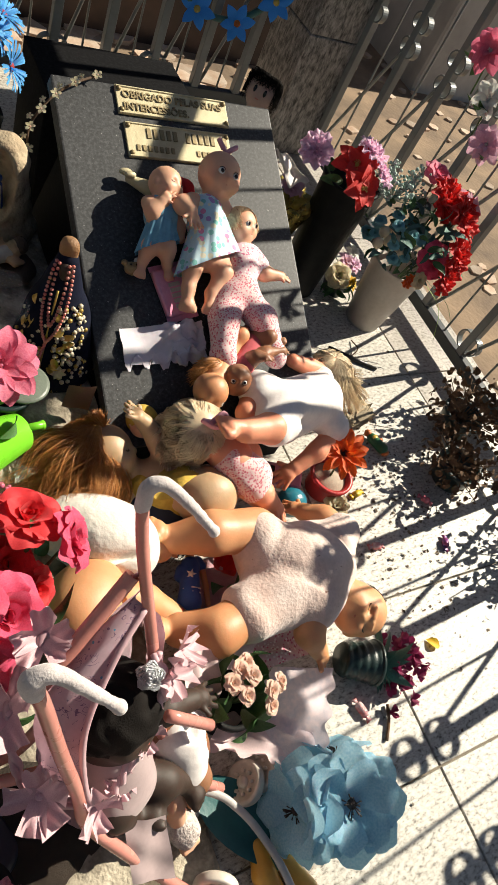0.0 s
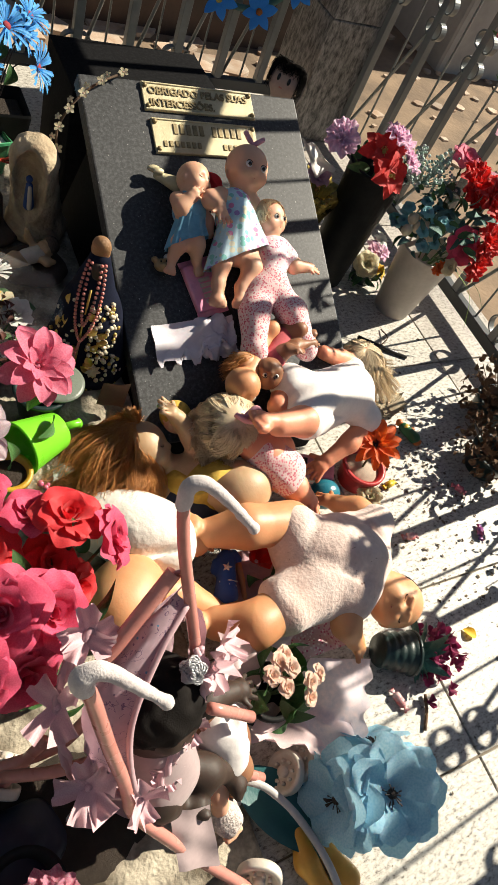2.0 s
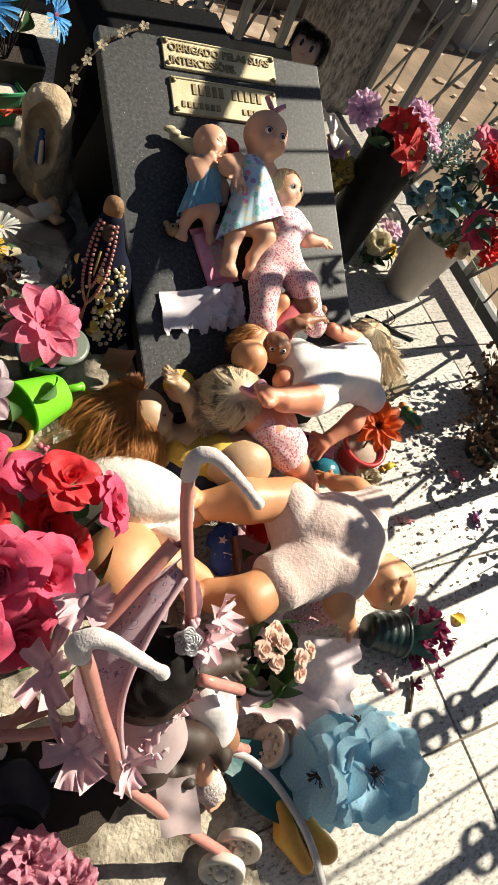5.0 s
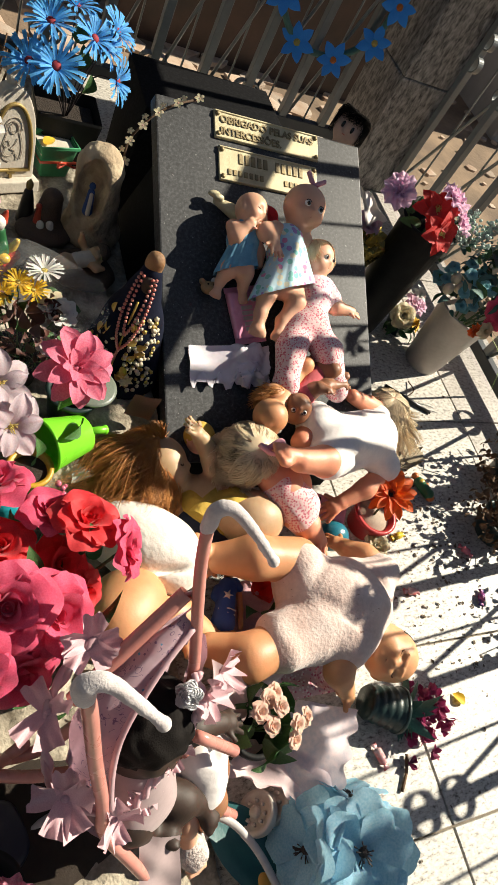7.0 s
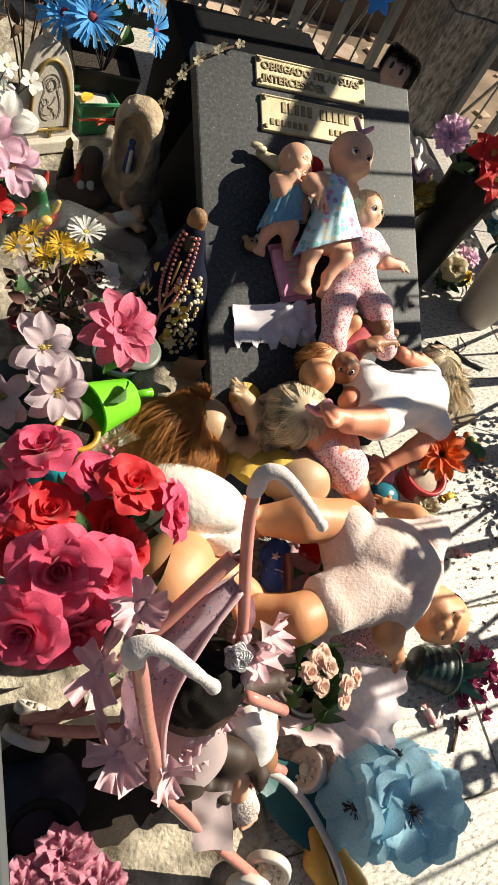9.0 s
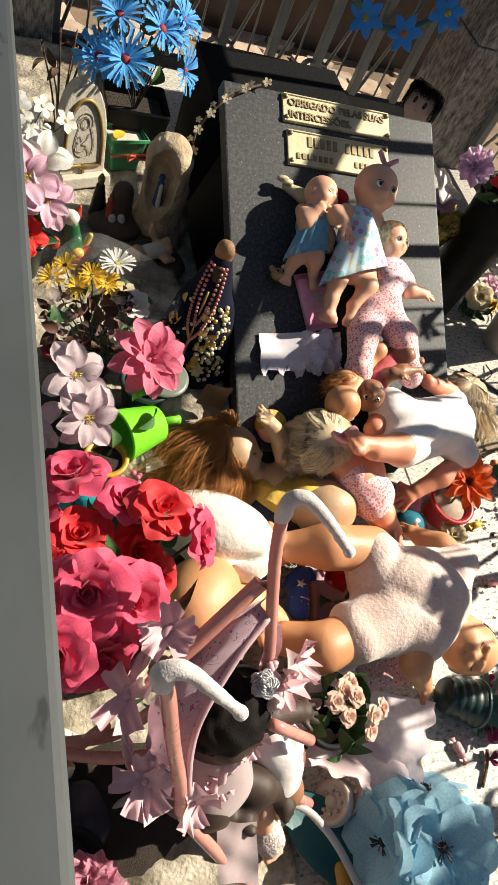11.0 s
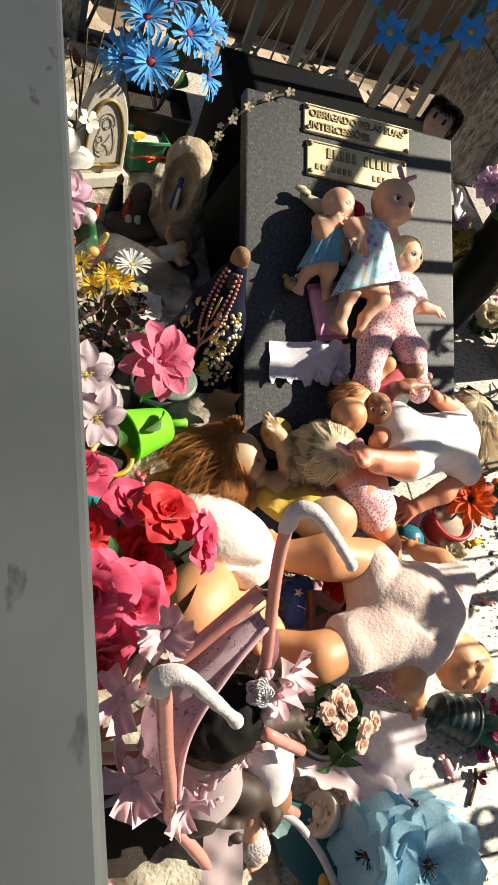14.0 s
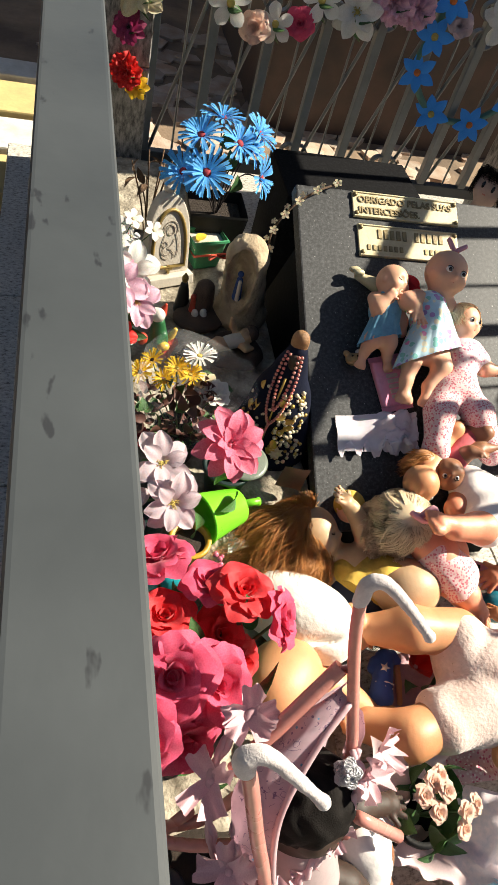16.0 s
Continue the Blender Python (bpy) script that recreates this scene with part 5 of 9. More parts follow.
M_CORE_RED = mat("red flower core", (0.3, 0.02, 0.03), 0.8, scale=80)
M_CORE_YEL = mat("yellow flower core", (0.65, 0.5, 0.12), 0.7, scale=120, bump=0.6)
M_CORE_ORG = mat("orange flower core", (0.75, 0.2, 0.03), 0.7, scale=120, bump=0.6)

PETALS = {}
def petal_mesh(key, material, **k):
    if (key, material.name) not in PETALS:
        PETALS[(key, material.name)] = mesh_of(petal_bm(**k), "petal", material)
    return PETALS[(key, material.name)]


SHAPES = {
    # layers of (count, tilt above the flower's plane, length, start radius, petal)
    "rose": ([(3, 86, 0.42, 0.1, "rp"), (3, 74, 0.56, 0.14, "rp"), (4, 56, 0.74, 0.12, "rs"), (4, 38, 0.92, 0.09, "rq"), (5, 18, 1.06, 0.06, "rq")], None),
    "open": ([(6, 24, 0.82, 0.07, "bp"), (8, 4, 1.0, 0.08, "bp")], "stamens"),
    "orange": ([(7, 62, 0.55, 0.08, "op"), (9, 40, 0.8, 0.08, "op"), (10, 14, 1.0, 0.08, "op")], "stamens"),
    "gerbera": ([(6, 66, 0.6, 0.05, "gp"), (8, 36, 0.85, 0.06, "gp"), (8, 12, 1.0, 0.06, "gp")], "stamens"),
    "lily": ([(3, 48, 0.8, 0.05, "lp"), (3, 34, 0.95, 0.04, "lp"), (4, 14, 1.0, 0.04, "lp")], "stamens"),
    "daisy": ([(15, 46, 0.75, 0.1, "dp"), (20, 20, 1.0, 0.1, "dp")], "button"),
    "poinsettia": ([(4, 34, 0.7, 0.05, "pp"), (6, 12, 1.0, 0.05, "pp")], "stamens"),
    "carnation": ([(6, 75, 0.62, 0.04, "cp"), (8, 52, 0.8, 0.05, "cp"), (9, 24, 1.0, 0.05, "cp")], None),
    "foam": ([(6, 8, 1.0, 0.1, "fp")], "button"),
    "plain": ([(5, 14, 1.0, 0.08, "fq")], "button"),
}
PETAL_KINDS = dict(rp=dict(L=1, W=1.1, cup=0.45, roll=0.08, tip="shield", nu=8, nv=8), rs=dict(L=1, W=1.15, cup=0.3, roll=0.22, tip="shield", ruffle=0.04, nu=9, nv=8), rq=dict(L=1, W=1.22, cup=0.2, roll=0.36, tip="shield", ruffle=0.07, nu=9, nv=9), bp=dict(L=1, W=0.8, cup=0.16, roll=0.14, tip="shield", ruffle=0.015, nu=10, nv=10, frill=0.035),
                   op=dict(L=1, W=0.42, cup=0.3, roll=0.24, tip="round", ruffle=0.05), gp=dict(L=1, W=0.6, cup=0.22, roll=0.34, tip="round", ruffle=0.06), lp=dict(L=1, W=0.72, cup=0.14, roll=0.4, tip="round", ruffle=0.12, nu=9, nv=8), dp=dict(L=1, W=0.17, cup=0.15, roll=0.16, tip="fan", ruffle=0.15, nu=4, nv=3),
                   pp=dict(L=1, W=0.78, cup=0.14, roll=0.25, tip="point", teeth=0.12, ruffle=0.06, nu=12), cp=dict(L=1, W=0.8, cup=0.1, roll=0.14, tip="shield", ruffle=0.2, nu=8, nv=10, frill=0.09), fp=dict(L=1, W=0.62, cup=-0.1, roll=0.12, tip="point"), fq=dict(L=1, W=0.75, cup=0.1, roll=0.2, tip="round"))


def bloom(parent, kind, at, way, size, material, core=None, joined=False, label="", name="bloom", local=True):
    """A flower head. Large ones keep each petal as its own piece; small ones are one mesh. `at` is a world place."""
    layers, middle = SHAPES[kind]
    rnd = random.Random(int(abs(at[0] * 7919 + at[1] * 104729 + at[2] * 1299) * 1000) % 99991)
    m = aim(Vector(at) - parent.matrix_basis.translation, way, rnd.uniform(0, 360), size)
    bm = bmesh.new()
    mats = [core or M_CORE_DARK]
    if middle == "stamens":
        bmesh.ops.create_icosphere(bm, subdivisions=2, radius=0.09, matrix=Matrix.Translation((0, 0, 0.04)))
        for k in range(18):
            a, t = rnd.uniform(0, 6.28), rnd.uniform(0.08, 0.24)
            tipv = Vector((t * math.cos(a), t * math.sin(a), 0.24 - 0.4 * t))
            tube([(0, 0, 0.04), tipv * 0.6 + Vector((0, 0, 0.03)), tipv], [0.008, 0.007, 0.016], 4, bm)
    elif middle == "button":
        bmesh.ops.create_icosphere(bm, subdivisions=2, radius=0.2, matrix=Matrix.Translation((0, 0, 0.05)) @ Matrix.Diagonal((1, 1, 0.55, 1)))
        for v in bm.verts:
            v.co *= 1 + rnd.uniform(-0.07, 0.07)
    else:
        spin([(0.05, 0.0), (0.07, 0.06), (0.06, 0.12), (0.03, 0.16)], 10, bm)
        mats = [material]
    for f in bm.faces:
        f.smooth = True
    if joined:
        mats.append(material)
    spots = []
    for li, (n, tilt_deg, ln, r0, key) in enumerate(layers):
        for k in range(n):
            a = 360 * (k + 0.5 * (li % 2)) / n + rnd.uniform(-8, 8)
            spots.append((key, pose(0, 0, 0.02 * li, 0, 0, a) @ pose(0, r0, 0, tilt_deg + rnd.uniform(-6, 6), rnd.uniform(-8, 8), 0) @ Matrix.Scale(ln * rnd.uniform(0.92, 1.06), 4)))
    if joined:
        for key, pm in spots:
            k = dict(PETAL_KINDS[key])
            k.update(nu=4, nv=2 if key == "dp" else 3)
            p = petal_bm(seed=rnd.uniform(0, 6), **k)
            bmesh.ops.transform(p, matrix=pm, verts=p.verts[:])
            for f in p.faces:
                f.material_index = len(mats) - 1
            join(bm, p)
        return part(name, bm, mats, parent, label, m=m)
    ob = part(name, bm, mats, parent, label, m=m)
    for key, pm in spots:
        put("petal", petal_mesh(key, material, **PETAL_KINDS[key]), ob, pm)
    return ob


LEAF_ME = {}
def leaf(parent, at, way, size, material=None, spin_deg=0, width=0.5):
    material = material or M_LEAF
    key = (material.name, width)
    if key not in LEAF_ME:
        LEAF_ME[key] = mesh_of(petal_bm(1, width, 0.25, 0.35, "point", 0.05), "leaf", material)
    base = Vector(at) - parent.matrix_basis.translation
    return put("leaf", LEAF_ME[key], parent, aim(base, way, spin_deg, size) @ pose(0, 0, 0, 40, 0, 0))


def stem(parent, pts, r=0.0022, material=None):
    o = parent.matrix_basis.translation
    return part("stem", tube(curl([Vector(p) - o for p in pts], 4), r, 6), material or M_STEM, parent)


def pot_bm(r0, r1, h, wall=0.004, lip=0.004, ribs=0):
    prof = [(r0 * 0.96, 0), (r0, 0.003)]
    if ribs:
        for i in range(ribs):
            u = (i + 0.5) / ribs
            prof += [(r0 + (r1 - r0) * (u - 0.3 / ribs), h * (u - 0.3 / ribs)), (r0 + (r1 - r0) * u + 0.0025, h * u), (r0 + (r1 - r0) * (u + 0.3 / ribs), h * (u + 0.3 / ribs))]
    prof += [(r1, h - lip * 2), (r1 + lip, h - lip * 1.8), (r1 + lip, h), (r1 - wall, h), (r0 - wall, 0.012), (0.001, 0.012)]
    return spin(prof, 36)


GREEN_PLASTIC = mat("bright green plastic", (0.24, 0.74, 0.04), 0.3, scale=12, bump=0.02, second=(0.2, 0.66, 0.03), thin=0.25)
BLACK_PLASTIC = mat("black plastic", (0.01, 0.01, 0.011), 0.6, scale=30, second=(0.016, 0.016, 0.016), bump=0.1)
GREY_VASE = mat("grey painted metal vase", (0.56, 0.51, 0.47), 0.5, scale=14, second=(0.45, 0.4, 0.36), bump=0.12)
RED_POT = mat("red plastic pot", (0.45, 0.03, 0.03), 0.4, scale=30, second=(0.36, 0.02, 0.02))
YELLOW_POT = mat("yellow plastic pot", (0.6, 0.33, 0.03), 0.4, scale=30)
BLACK_PLASTIC.node_tree.nodes["Principled BSDF"].inputs["Specular IOR Level"].default_value = 0.2
TEAL_POT = mat("dark green ribbed plastic", (0.012, 0.03, 0.028), 0.4, scale=30)
SOIL = mat("dark soil", (0.05, 0.035, 0.025), 1.0, scale=120, bump=1.0)
UP = Vector((0, 0, 1))

# magenta and red cloth roses in a pot by the left fence
rp = thing("rose_bunch", (-0.48, 0.66, 0), "large bunch of magenta and red cloth roses in a pot", "flowers")
part("pot", pot_bm(0.045, 0.06, 0.11), BLACK_PLASTIC, rp)
part("soil", spin([(0.052, 0.09), (0.05, 0.098), (0.02, 0.1), (0.001, 0.1)], 20), SOIL, rp)
ROSES = [((-0.521, 0.588, 0.37), 0.0375, M_ROSE, (-0.1, -0.35, 0.9)), ((-0.472, 0.588, 0.338), 0.036, M_ROSE, (0.25, -0.45, 0.8)), ((-0.552, 0.541, 0.355), 0.034, M_ROSE, (-0.4, -0.6, 0.6)), ((-0.506, 0.547, 0.3), 0.036, M_ROSE, (0.2, -0.7, 0.5)),
         ((-0.515, 0.676, 0.31), 0.032, M_RED, (0.0, 0.1, 1)), ((-0.517, 0.741, 0.33), 0.034, M_ROSE, (-0.2, 0.3, 0.8)), ((-0.46, 0.705, 0.325), 0.03, M_ROSE, (0.1, 0.3, 0.8)), ((-0.426, 0.688, 0.34), 0.032, M_RED, (0.15, 0.1, 0.9)), ((-0.384, 0.66, 0.325), 0.03, M_ROSE, (0.75, -0.2, 0.5)),
         ((-0.448, 0.664, 0.285), 0.028, M_RED, (0.2, -0.3, 0.7)), ((-0.556, 0.7, 0.3), 0.028, M_ROSE, (-0.5, 0.2, 0.7)), ((-0.553, 0.645, 0.3), 0.028, M_RED, (-0.5, -0.2, 0.7)), ((-0.422, 0.637, 0.26), 0.027, M_RED, (0.5, -0.5, 0.5))]
for i, (at, size, m, way) in enumerate(ROSES):
    bloom(rp, "rose", at, way, size * 1.14, m, label="red rose" if m is M_RED else "")
    stem(rp, [(-0.48 + 0.01 * (i % 3), 0.66, 0.09), (at[0] * 0.6 - 0.48 * 0.4, at[1] * 0.6 + 0.66 * 0.4, 0.2), (at[0], at[1], at[2] - 0.01)])
for at, way, s in (((-0.418, 0.69, 0.262), (0.35, -0.5, 0.25), 0.052), ((-0.405, 0.69, 0.25), (0.8, -0.3, 0.2), 0.055), ((-0.5, 0.62, 0.28), (-0.3, -0.6, 0.4), 0.06), ((-0.49, 0.72, 0.26), (0.4, 0.4, 0.4), 0.06), ((-0.45, 0.6, 0.27), (0.5, -0.5, 0.2), 0.05), ((-0.425, 0.675, 0.3), (0.5, -0.5, 0.3), 0.058), ((-0.49, 0.63, 0.335), (0.2, -0.5, 0.5), 0.045)):
    leaf(rp, at, way, s)

rl_ = random.Random(17)
for i in range(34):  # foliage below the blooms, added to shade the concrete
    a, q = rl_.uniform(0, 6.28), rl_.uniform(0.01, 0.09)
    leaf(rp, (-0.49 + q * math.cos(a), 0.63 + 1.2 * q * math.sin(a), rl_.uniform(0.1, 0.27)), (math.cos(a), math.sin(a), rl_.uniform(-0.3, 0.5)), rl_.uniform(0.045, 0.07), M_LEAF, rl_.uniform(0, 360), 0.7)

# faded lilac lilies
lp = thing("lily_bunch", (-0.5, 0.99, 0), "faded lilac white cloth lilies in a dark pot", "flowers")
part("pot", pot_bm(0.04, 0.052, 0.1), TEAL_POT, lp)
for at, way, s in (((-0.489, 0.955, 0.24), (0.1, -0.5, 0.8), 0.048), ((-0.474, 0.9, 0.215), (0.2, -0.6, 0.6), 0.047), ((-0.54, 0.91, 0.19), (-0.3, -0.5, 0.6), 0.042)):
    bloom(lp, "lily", at, way, s, M_GREY, M_CORE_YEL)
    stem(lp, [(-0.5, 0.99, 0.08), (at[0] * 0.5 - 0.25, at[1] * 0.5 + 0.5, 0.15), at])
for at, way in (((-0.46, 0.98, 0.16), (0.5, -0.2, 0.4)), ((-0.43, 0.9, 0.12), (0.5, -0.4, 0.3)), ((-0.52, 1.0, 0.15), (-0.3, 0.3, 0.5))):
    leaf(lp, at, way, 0.06, M_LEAF)

# large pink flower over a green pot lid
pf = thing("pink_flower", (-0.335, 1.075, 0), "large pink cloth flower standing in a dark pot", "flower")
part("pot", pot_bm(0.035, 0.045, 0.075), TEAL_POT, pf)
bloom(pf, "gerbera", (-0.362, 1.03, 0.19), (0.1, -0.45, 0.85), 0.062, M_PINK, M_PINK)
stem(pf, [(-0.335, 1.075, 0.02), (-0.35, 1.06, 0.11), (-0.362, 1.033, 0.185)])
leaf(pf, (-0.36, 1.02, 0.1), (0.1, -0.7, 0.2), 0.07, M_LEAF, 20)
leaf(pf, (-0.335, 1.0, 0.09), (0.4, -0.6, 0.2), 0.06, M_LEAF, 80)

# clear wrapped bouquet with sunflowers and dark leaves
M_WINEP = petal_mat("dark red petal", (0.3, 0.03, 0.04), (0.2, 0.02, 0.02))
CLEAR = mat("clear cellophane", (0.9, 0.9, 0.9), 0.08, scale=20, bump=0.35, bump_scale=40, trans=0.0, alpha=0.08, var=0.02, stain=0.0)
bq = thing("bouquet", (-0.42, 1.16, 0), "cellophane wrapped bouquet with sunflowers and dark red leaves", "flowers")
part("pot", pot_bm(0.035, 0.045, 0.07), BLACK_PLASTIC, bq)
for at, s, m, c, kd in (((-0.498, 1.212, 0.17), 0.024, M_GOLD, M_CORE_DARK, "daisy"), ((-0.474, 1.244, 0.17), 0.022, M_GOLD, M_CORE_DARK, "daisy"), ((-0.43, 1.225, 0.17), 0.024, M_GOLD, M_CORE_YEL, "daisy"), ((-0.405, 1.215, 0.165), 0.024, M_GOLD, M_CORE_YEL, "daisy"),
                        ((-0.386, 1.249, 0.18), 0.03, M_WHITE, M_CORE_YEL, "daisy"), ((-0.375, 1.2, 0.16), 0.022, M_CREAM, M_CORE_YEL, "plain"), ((-0.36, 1.18, 0.15), 0.03, M_WHITE, M_CORE_YEL, "carnation"), ((-0.385, 1.135, 0.12), 0.024, M_GREY, M_CORE_YEL, "carnation"), ((-0.5, 1.1, 0.12), 0.02, M_WINEP, M_CORE_DARK, "carnation"), ((-0.455, 1.2, 0.165), 0.022, M_GOLD, M_CORE_YEL, "daisy")):
    bloom(bq, kd, at, Vector((at[0] + 0.42, at[1] - 1.16, 0.14)) + Vector((-0.05, -0.1, 0.1)), s, m, c, joined=True)
    stem(bq, [(-0.42, 1.16, 0.05), (at[0] * 0.5 - 0.21, at[1] * 0.5 + 0.58, 0.1), at], 0.0014)
rnd = random.Random(4)
M_WINE = mat("dark wine leaf", (0.09, 0.03, 0.02), 0.6, scale=30, second=(0.05, 0.02, 0.015), per_object=0.3)
for i in range(130):
    at = Vector((-0.43 + rnd.uniform(-0.075, 0.08), 1.155 + rnd.uniform(-0.07, 0.07), 0.1 + rnd.uniform(0, 0.065)))
    leaf(bq, at, (rnd.uniform(-1, 1), rnd.uniform(-1, 1), rnd.uniform(0.2, 1)), rnd.uniform(0.016, 0.03), M_WINE if i % 5 else M_LEAF, rnd.uniform(0, 360), 0.7)
b = bmesh.new()
ring = []
for j, (rr, z) in enumerate(((0.045, 0.06), (0.07, 0.11), (0.095, 0.17), (0.105, 0.19))):
    ring.append([b.verts.new((rr * (1 + 0.13 * math.sin(5 * a + j) + 0.06 * math.sin(11 * a)) * math.cos(a) + 0.02 * j / 3, rr * (1 + 0.13 * math.sin(5 * a + j)) * math.sin(a) + 0.012 * j, z + 0.02 * math.sin(4 * a + 1) * j / 3)) for a in (2 * math.pi * k / 40 for k in range(40))])
for p, q in zip(ring, ring[1:]):
    for k in range(40):
        b.faces.new((p[k], p[(k + 1) % 40], q[(k + 1) % 40], q[k]))
part("wrapping", b, CLEAR, bq, "clear cellophane wrapping")

# blue cloth daisies in a black planter in the corner
bd = thing("daisy_planter", (-0.262, 1.86, 0), "black plastic planter holding bright blue cloth daisies", "planter")
b = box((-0.075, -0.06, 0), (0.075, 0.06, 0.13), 0.008, 2)
for v in b.verts:
    if v.co.z < 0.05:
        v.co.x *= 0.8
        v.co.y *= 0.8
bmesh.ops.delete(b, geom=[f for f in b.faces if f.normal.z > 0.9 and f.calc_center_median().z > 0.12], context="FACES")
part("planter_box", b, BLACK_PLASTIC, bd, smooth=False)
part("soil", box((-0.068, -0.054, 0.08), (0.068, 0.054, 0.1), 0.004, 1), SOIL, bd, smooth=False)
for at, way, s in (((-0.339, 1.69, 0.3), (0, -0.7, 0.7), 0.052), ((-0.385, 1.71, 0.285), (-0.3, -0.6, 0.7), 0.048), ((-0.19, 1.785, 0.25), (0.8, -0.5, 0.3), 0.048), ((-0.353, 1.74, 0.355), (-0.2, -0.3, 0.9), 0.046), ((-0.261, 1.765, 0.335), (0.3, -0.5, 0.8), 0.046), ((-0.205, 1.82, 0.335), (0.6, -0.2, 0.8), 0.046), ((-0.215, 1.83, 0.295), (0.7, -0.5, 0.5), 0.044), ((-0.3, 1.8, 0.37), (0, 0.1, 1), 0.045)):
    bloom(bd, "daisy", at, way, s, M_BLUE, M_CORE_RED)
    stem(bd, [(-0.262, 1.86, 0.09), ((at[0] - 0.262) / 2, (at[1] + 1.86) / 2 + 0.01, 0.22), at], 0.0016, M_CORE_DARK)
for at, way in (((-0.27, 1.78, 0.26), (0.2, -0.7, 0.5)), ((-0.255, 1.76, 0.22), (0.3, -0.7, 0.2)), ((-0.28, 1.8, 0.3), (-0.2, -0.6, 0.5))):
    leaf(bd, at, way, 0.045, M_LEAF, 0, 0.75)

# black vase with red and lilac flowers
bv = thing("black_vase", (0.468, 1.405, 0), "tall black plastic grave vase holding red and lilac flowers", "vase")
part("vase", pot_bm(0.052, 0.068, 0.325, 0.004, 0.003), BLACK_PLASTIC, bv)
for at, way, s, m, kd, c in (((0.425, 1.372, 0.381), (-0.3, -0.5, 0.75), 0.052, M_BRIGHT, "poinsettia", M_CORE_YEL), ((0.437, 1.333, 0.352), (0.1, -0.8, 0.5), 0.05, M_BRIGHT, "poinsettia", M_CORE_YEL), ((0.352, 1.428, 0.367), (-0.5, -0.5, 0.7), 0.042, M_LILAC, "carnation", None), ((0.462, 1.39, 0.4), (0.2, -0.1, 1), 0.04, M_LILAC, "carnation", None), ((0.49, 1.36, 0.37), (0.5, -0.3, 0.8), 0.038, M_LILAC, "carnation", None)):
    bloom(bv, kd, at, way, s, m, c)
    stem(bv, [(0.468, 1.405, 0.2), (0.468 * 0.6 + at[0] * 0.4, 1.405 * 0.6 + at[1] * 0.4, 0.31), at])
for i in range(5):
    a = 0.4 + i * 0.8
    leaf(bv, (0.468 + 0.05 * math.cos(a), 1.405 + 0.05 * math.sin(a), 0.33), (math.cos(a), math.sin(a), 0.5), 0.05, M_LEAF, 30 * i)

# grey tapered vase with the large mixed bouquet
gv = thing("grey_vase", (0.626, 1.275, 0), "grey metal vase with a bouquet of red, white and teal flowers", "vase")
part("vase", pot_bm(0.048, 0.072, 0.2, 0.003, 0.002), GREY_VASE, gv)
for at, way, s, m, kd, c in (((0.665, 1.366, 0.382), (0.1, -0.3, 1), 0.036, M_PINK, "rose", None), ((0.669, 1.307, 0.351), (0.1, -0.6, 0.8), 0.058, M_BRIGHT, "carnation", None), ((0.696, 1.263, 0.344), (0.3, -0.6, 0.7), 0.06, M_BRIGHT, "carnation", None), ((0.673, 1.195, 0.291), (0.2, -0.7, 0.5), 0.054, M_BRIGHT, "carnation", None), ((0.627, 1.205, 0.268), (-0.2, -0.8, 0.5), 0.04, M_ROSE, "rose", None),
                             ((0.735, 1.29, 0.36), (0.7, -0.1, 0.7), 0.042, M_PALEPINK, "lily", M_CORE_YEL), ((0.642, 1.162, 0.254), (0.1, -0.9, 0.4), 0.042, M_BRIGHT, "carnation", None), ((0.573, 1.187, 0.223), (-0.1, -0.9, 0.2), 0.02, M_ORANGE, "carnation", None), ((0.7, 1.34, 0.37), (0.4, 0.1, 0.9), 0.036, M_BRIGHT, "carnation", None), ((0.593, 1.179, 0.232), (0.0, -0.9, 0.4), 0.02, M_CREAM, "rose", None)):
    bloom(gv, kd, at, way, s, m, c, label="pink rosebud" if m is M_PINK else "")
    stem(gv, [(0.626, 1.275, 0.1), ((0.626 + at[0]) / 2, (1.275 + at[1]) / 2, 0.21), at])
rnd = random.Random(8)
for i in range(20):
    at = Vector((0.552 + rnd.uniform(-0.045, 0.05), 1.285 + rnd.uniform(-0.06, 0.06), 0.275 + rnd.uniform(-0.05, 0.045)))
    bloom(gv, "rose", at, (at.x - 0.642, at.y - 1.35, 0.25), 0.0135, M_TEAL, joined=True, label="small teal rose", name="small_bloom")
WAX = mat("cream wax berries", (0.7, 0.6, 0.42), 0.5, scale=30)
for at in ((0.528, 1.29, 0.275), (0.552, 1.288, 0.285), (0.54, 1.275, 0.262), (0.558, 1.27, 0.268), (0.55, 1.255, 0.25), (0.512, 1.275, 0.255), (0.568, 1.25, 0.25)):
    b = bmesh.new()
    bmesh.ops.create_uvsphere(b, u_segments=14, v_segments=10, radius=0.0125)
    for v in b.verts:
        v.co.z *= 1.15
    part("berry", b, WAX, gv, m=Matrix.Translation(Vector(at) - gv.matrix_basis.translation))
for i in range(150):
    at = Vector((0.61 + rnd.gauss(0, 0.045), 1.275 + rnd.gauss(0, 0.045), 0.26 + rnd.uniform(-0.05, 0.08)))
    leaf(gv, at, (at.x - 0.626, at.y - 1.275, rnd.uniform(0.0, 0.3)), rnd.uniform(0.022, 0.045), M_LEAFB if i % 3 else M_LEAF, rnd.uniform(0, 360), 0.45)
M_FROST = mat("frosted pale green sprig", (0.55, 0.68, 0.6), 0.7, scale=60, second=(0.3, 0.42, 0.36))
b = bmesh.new()
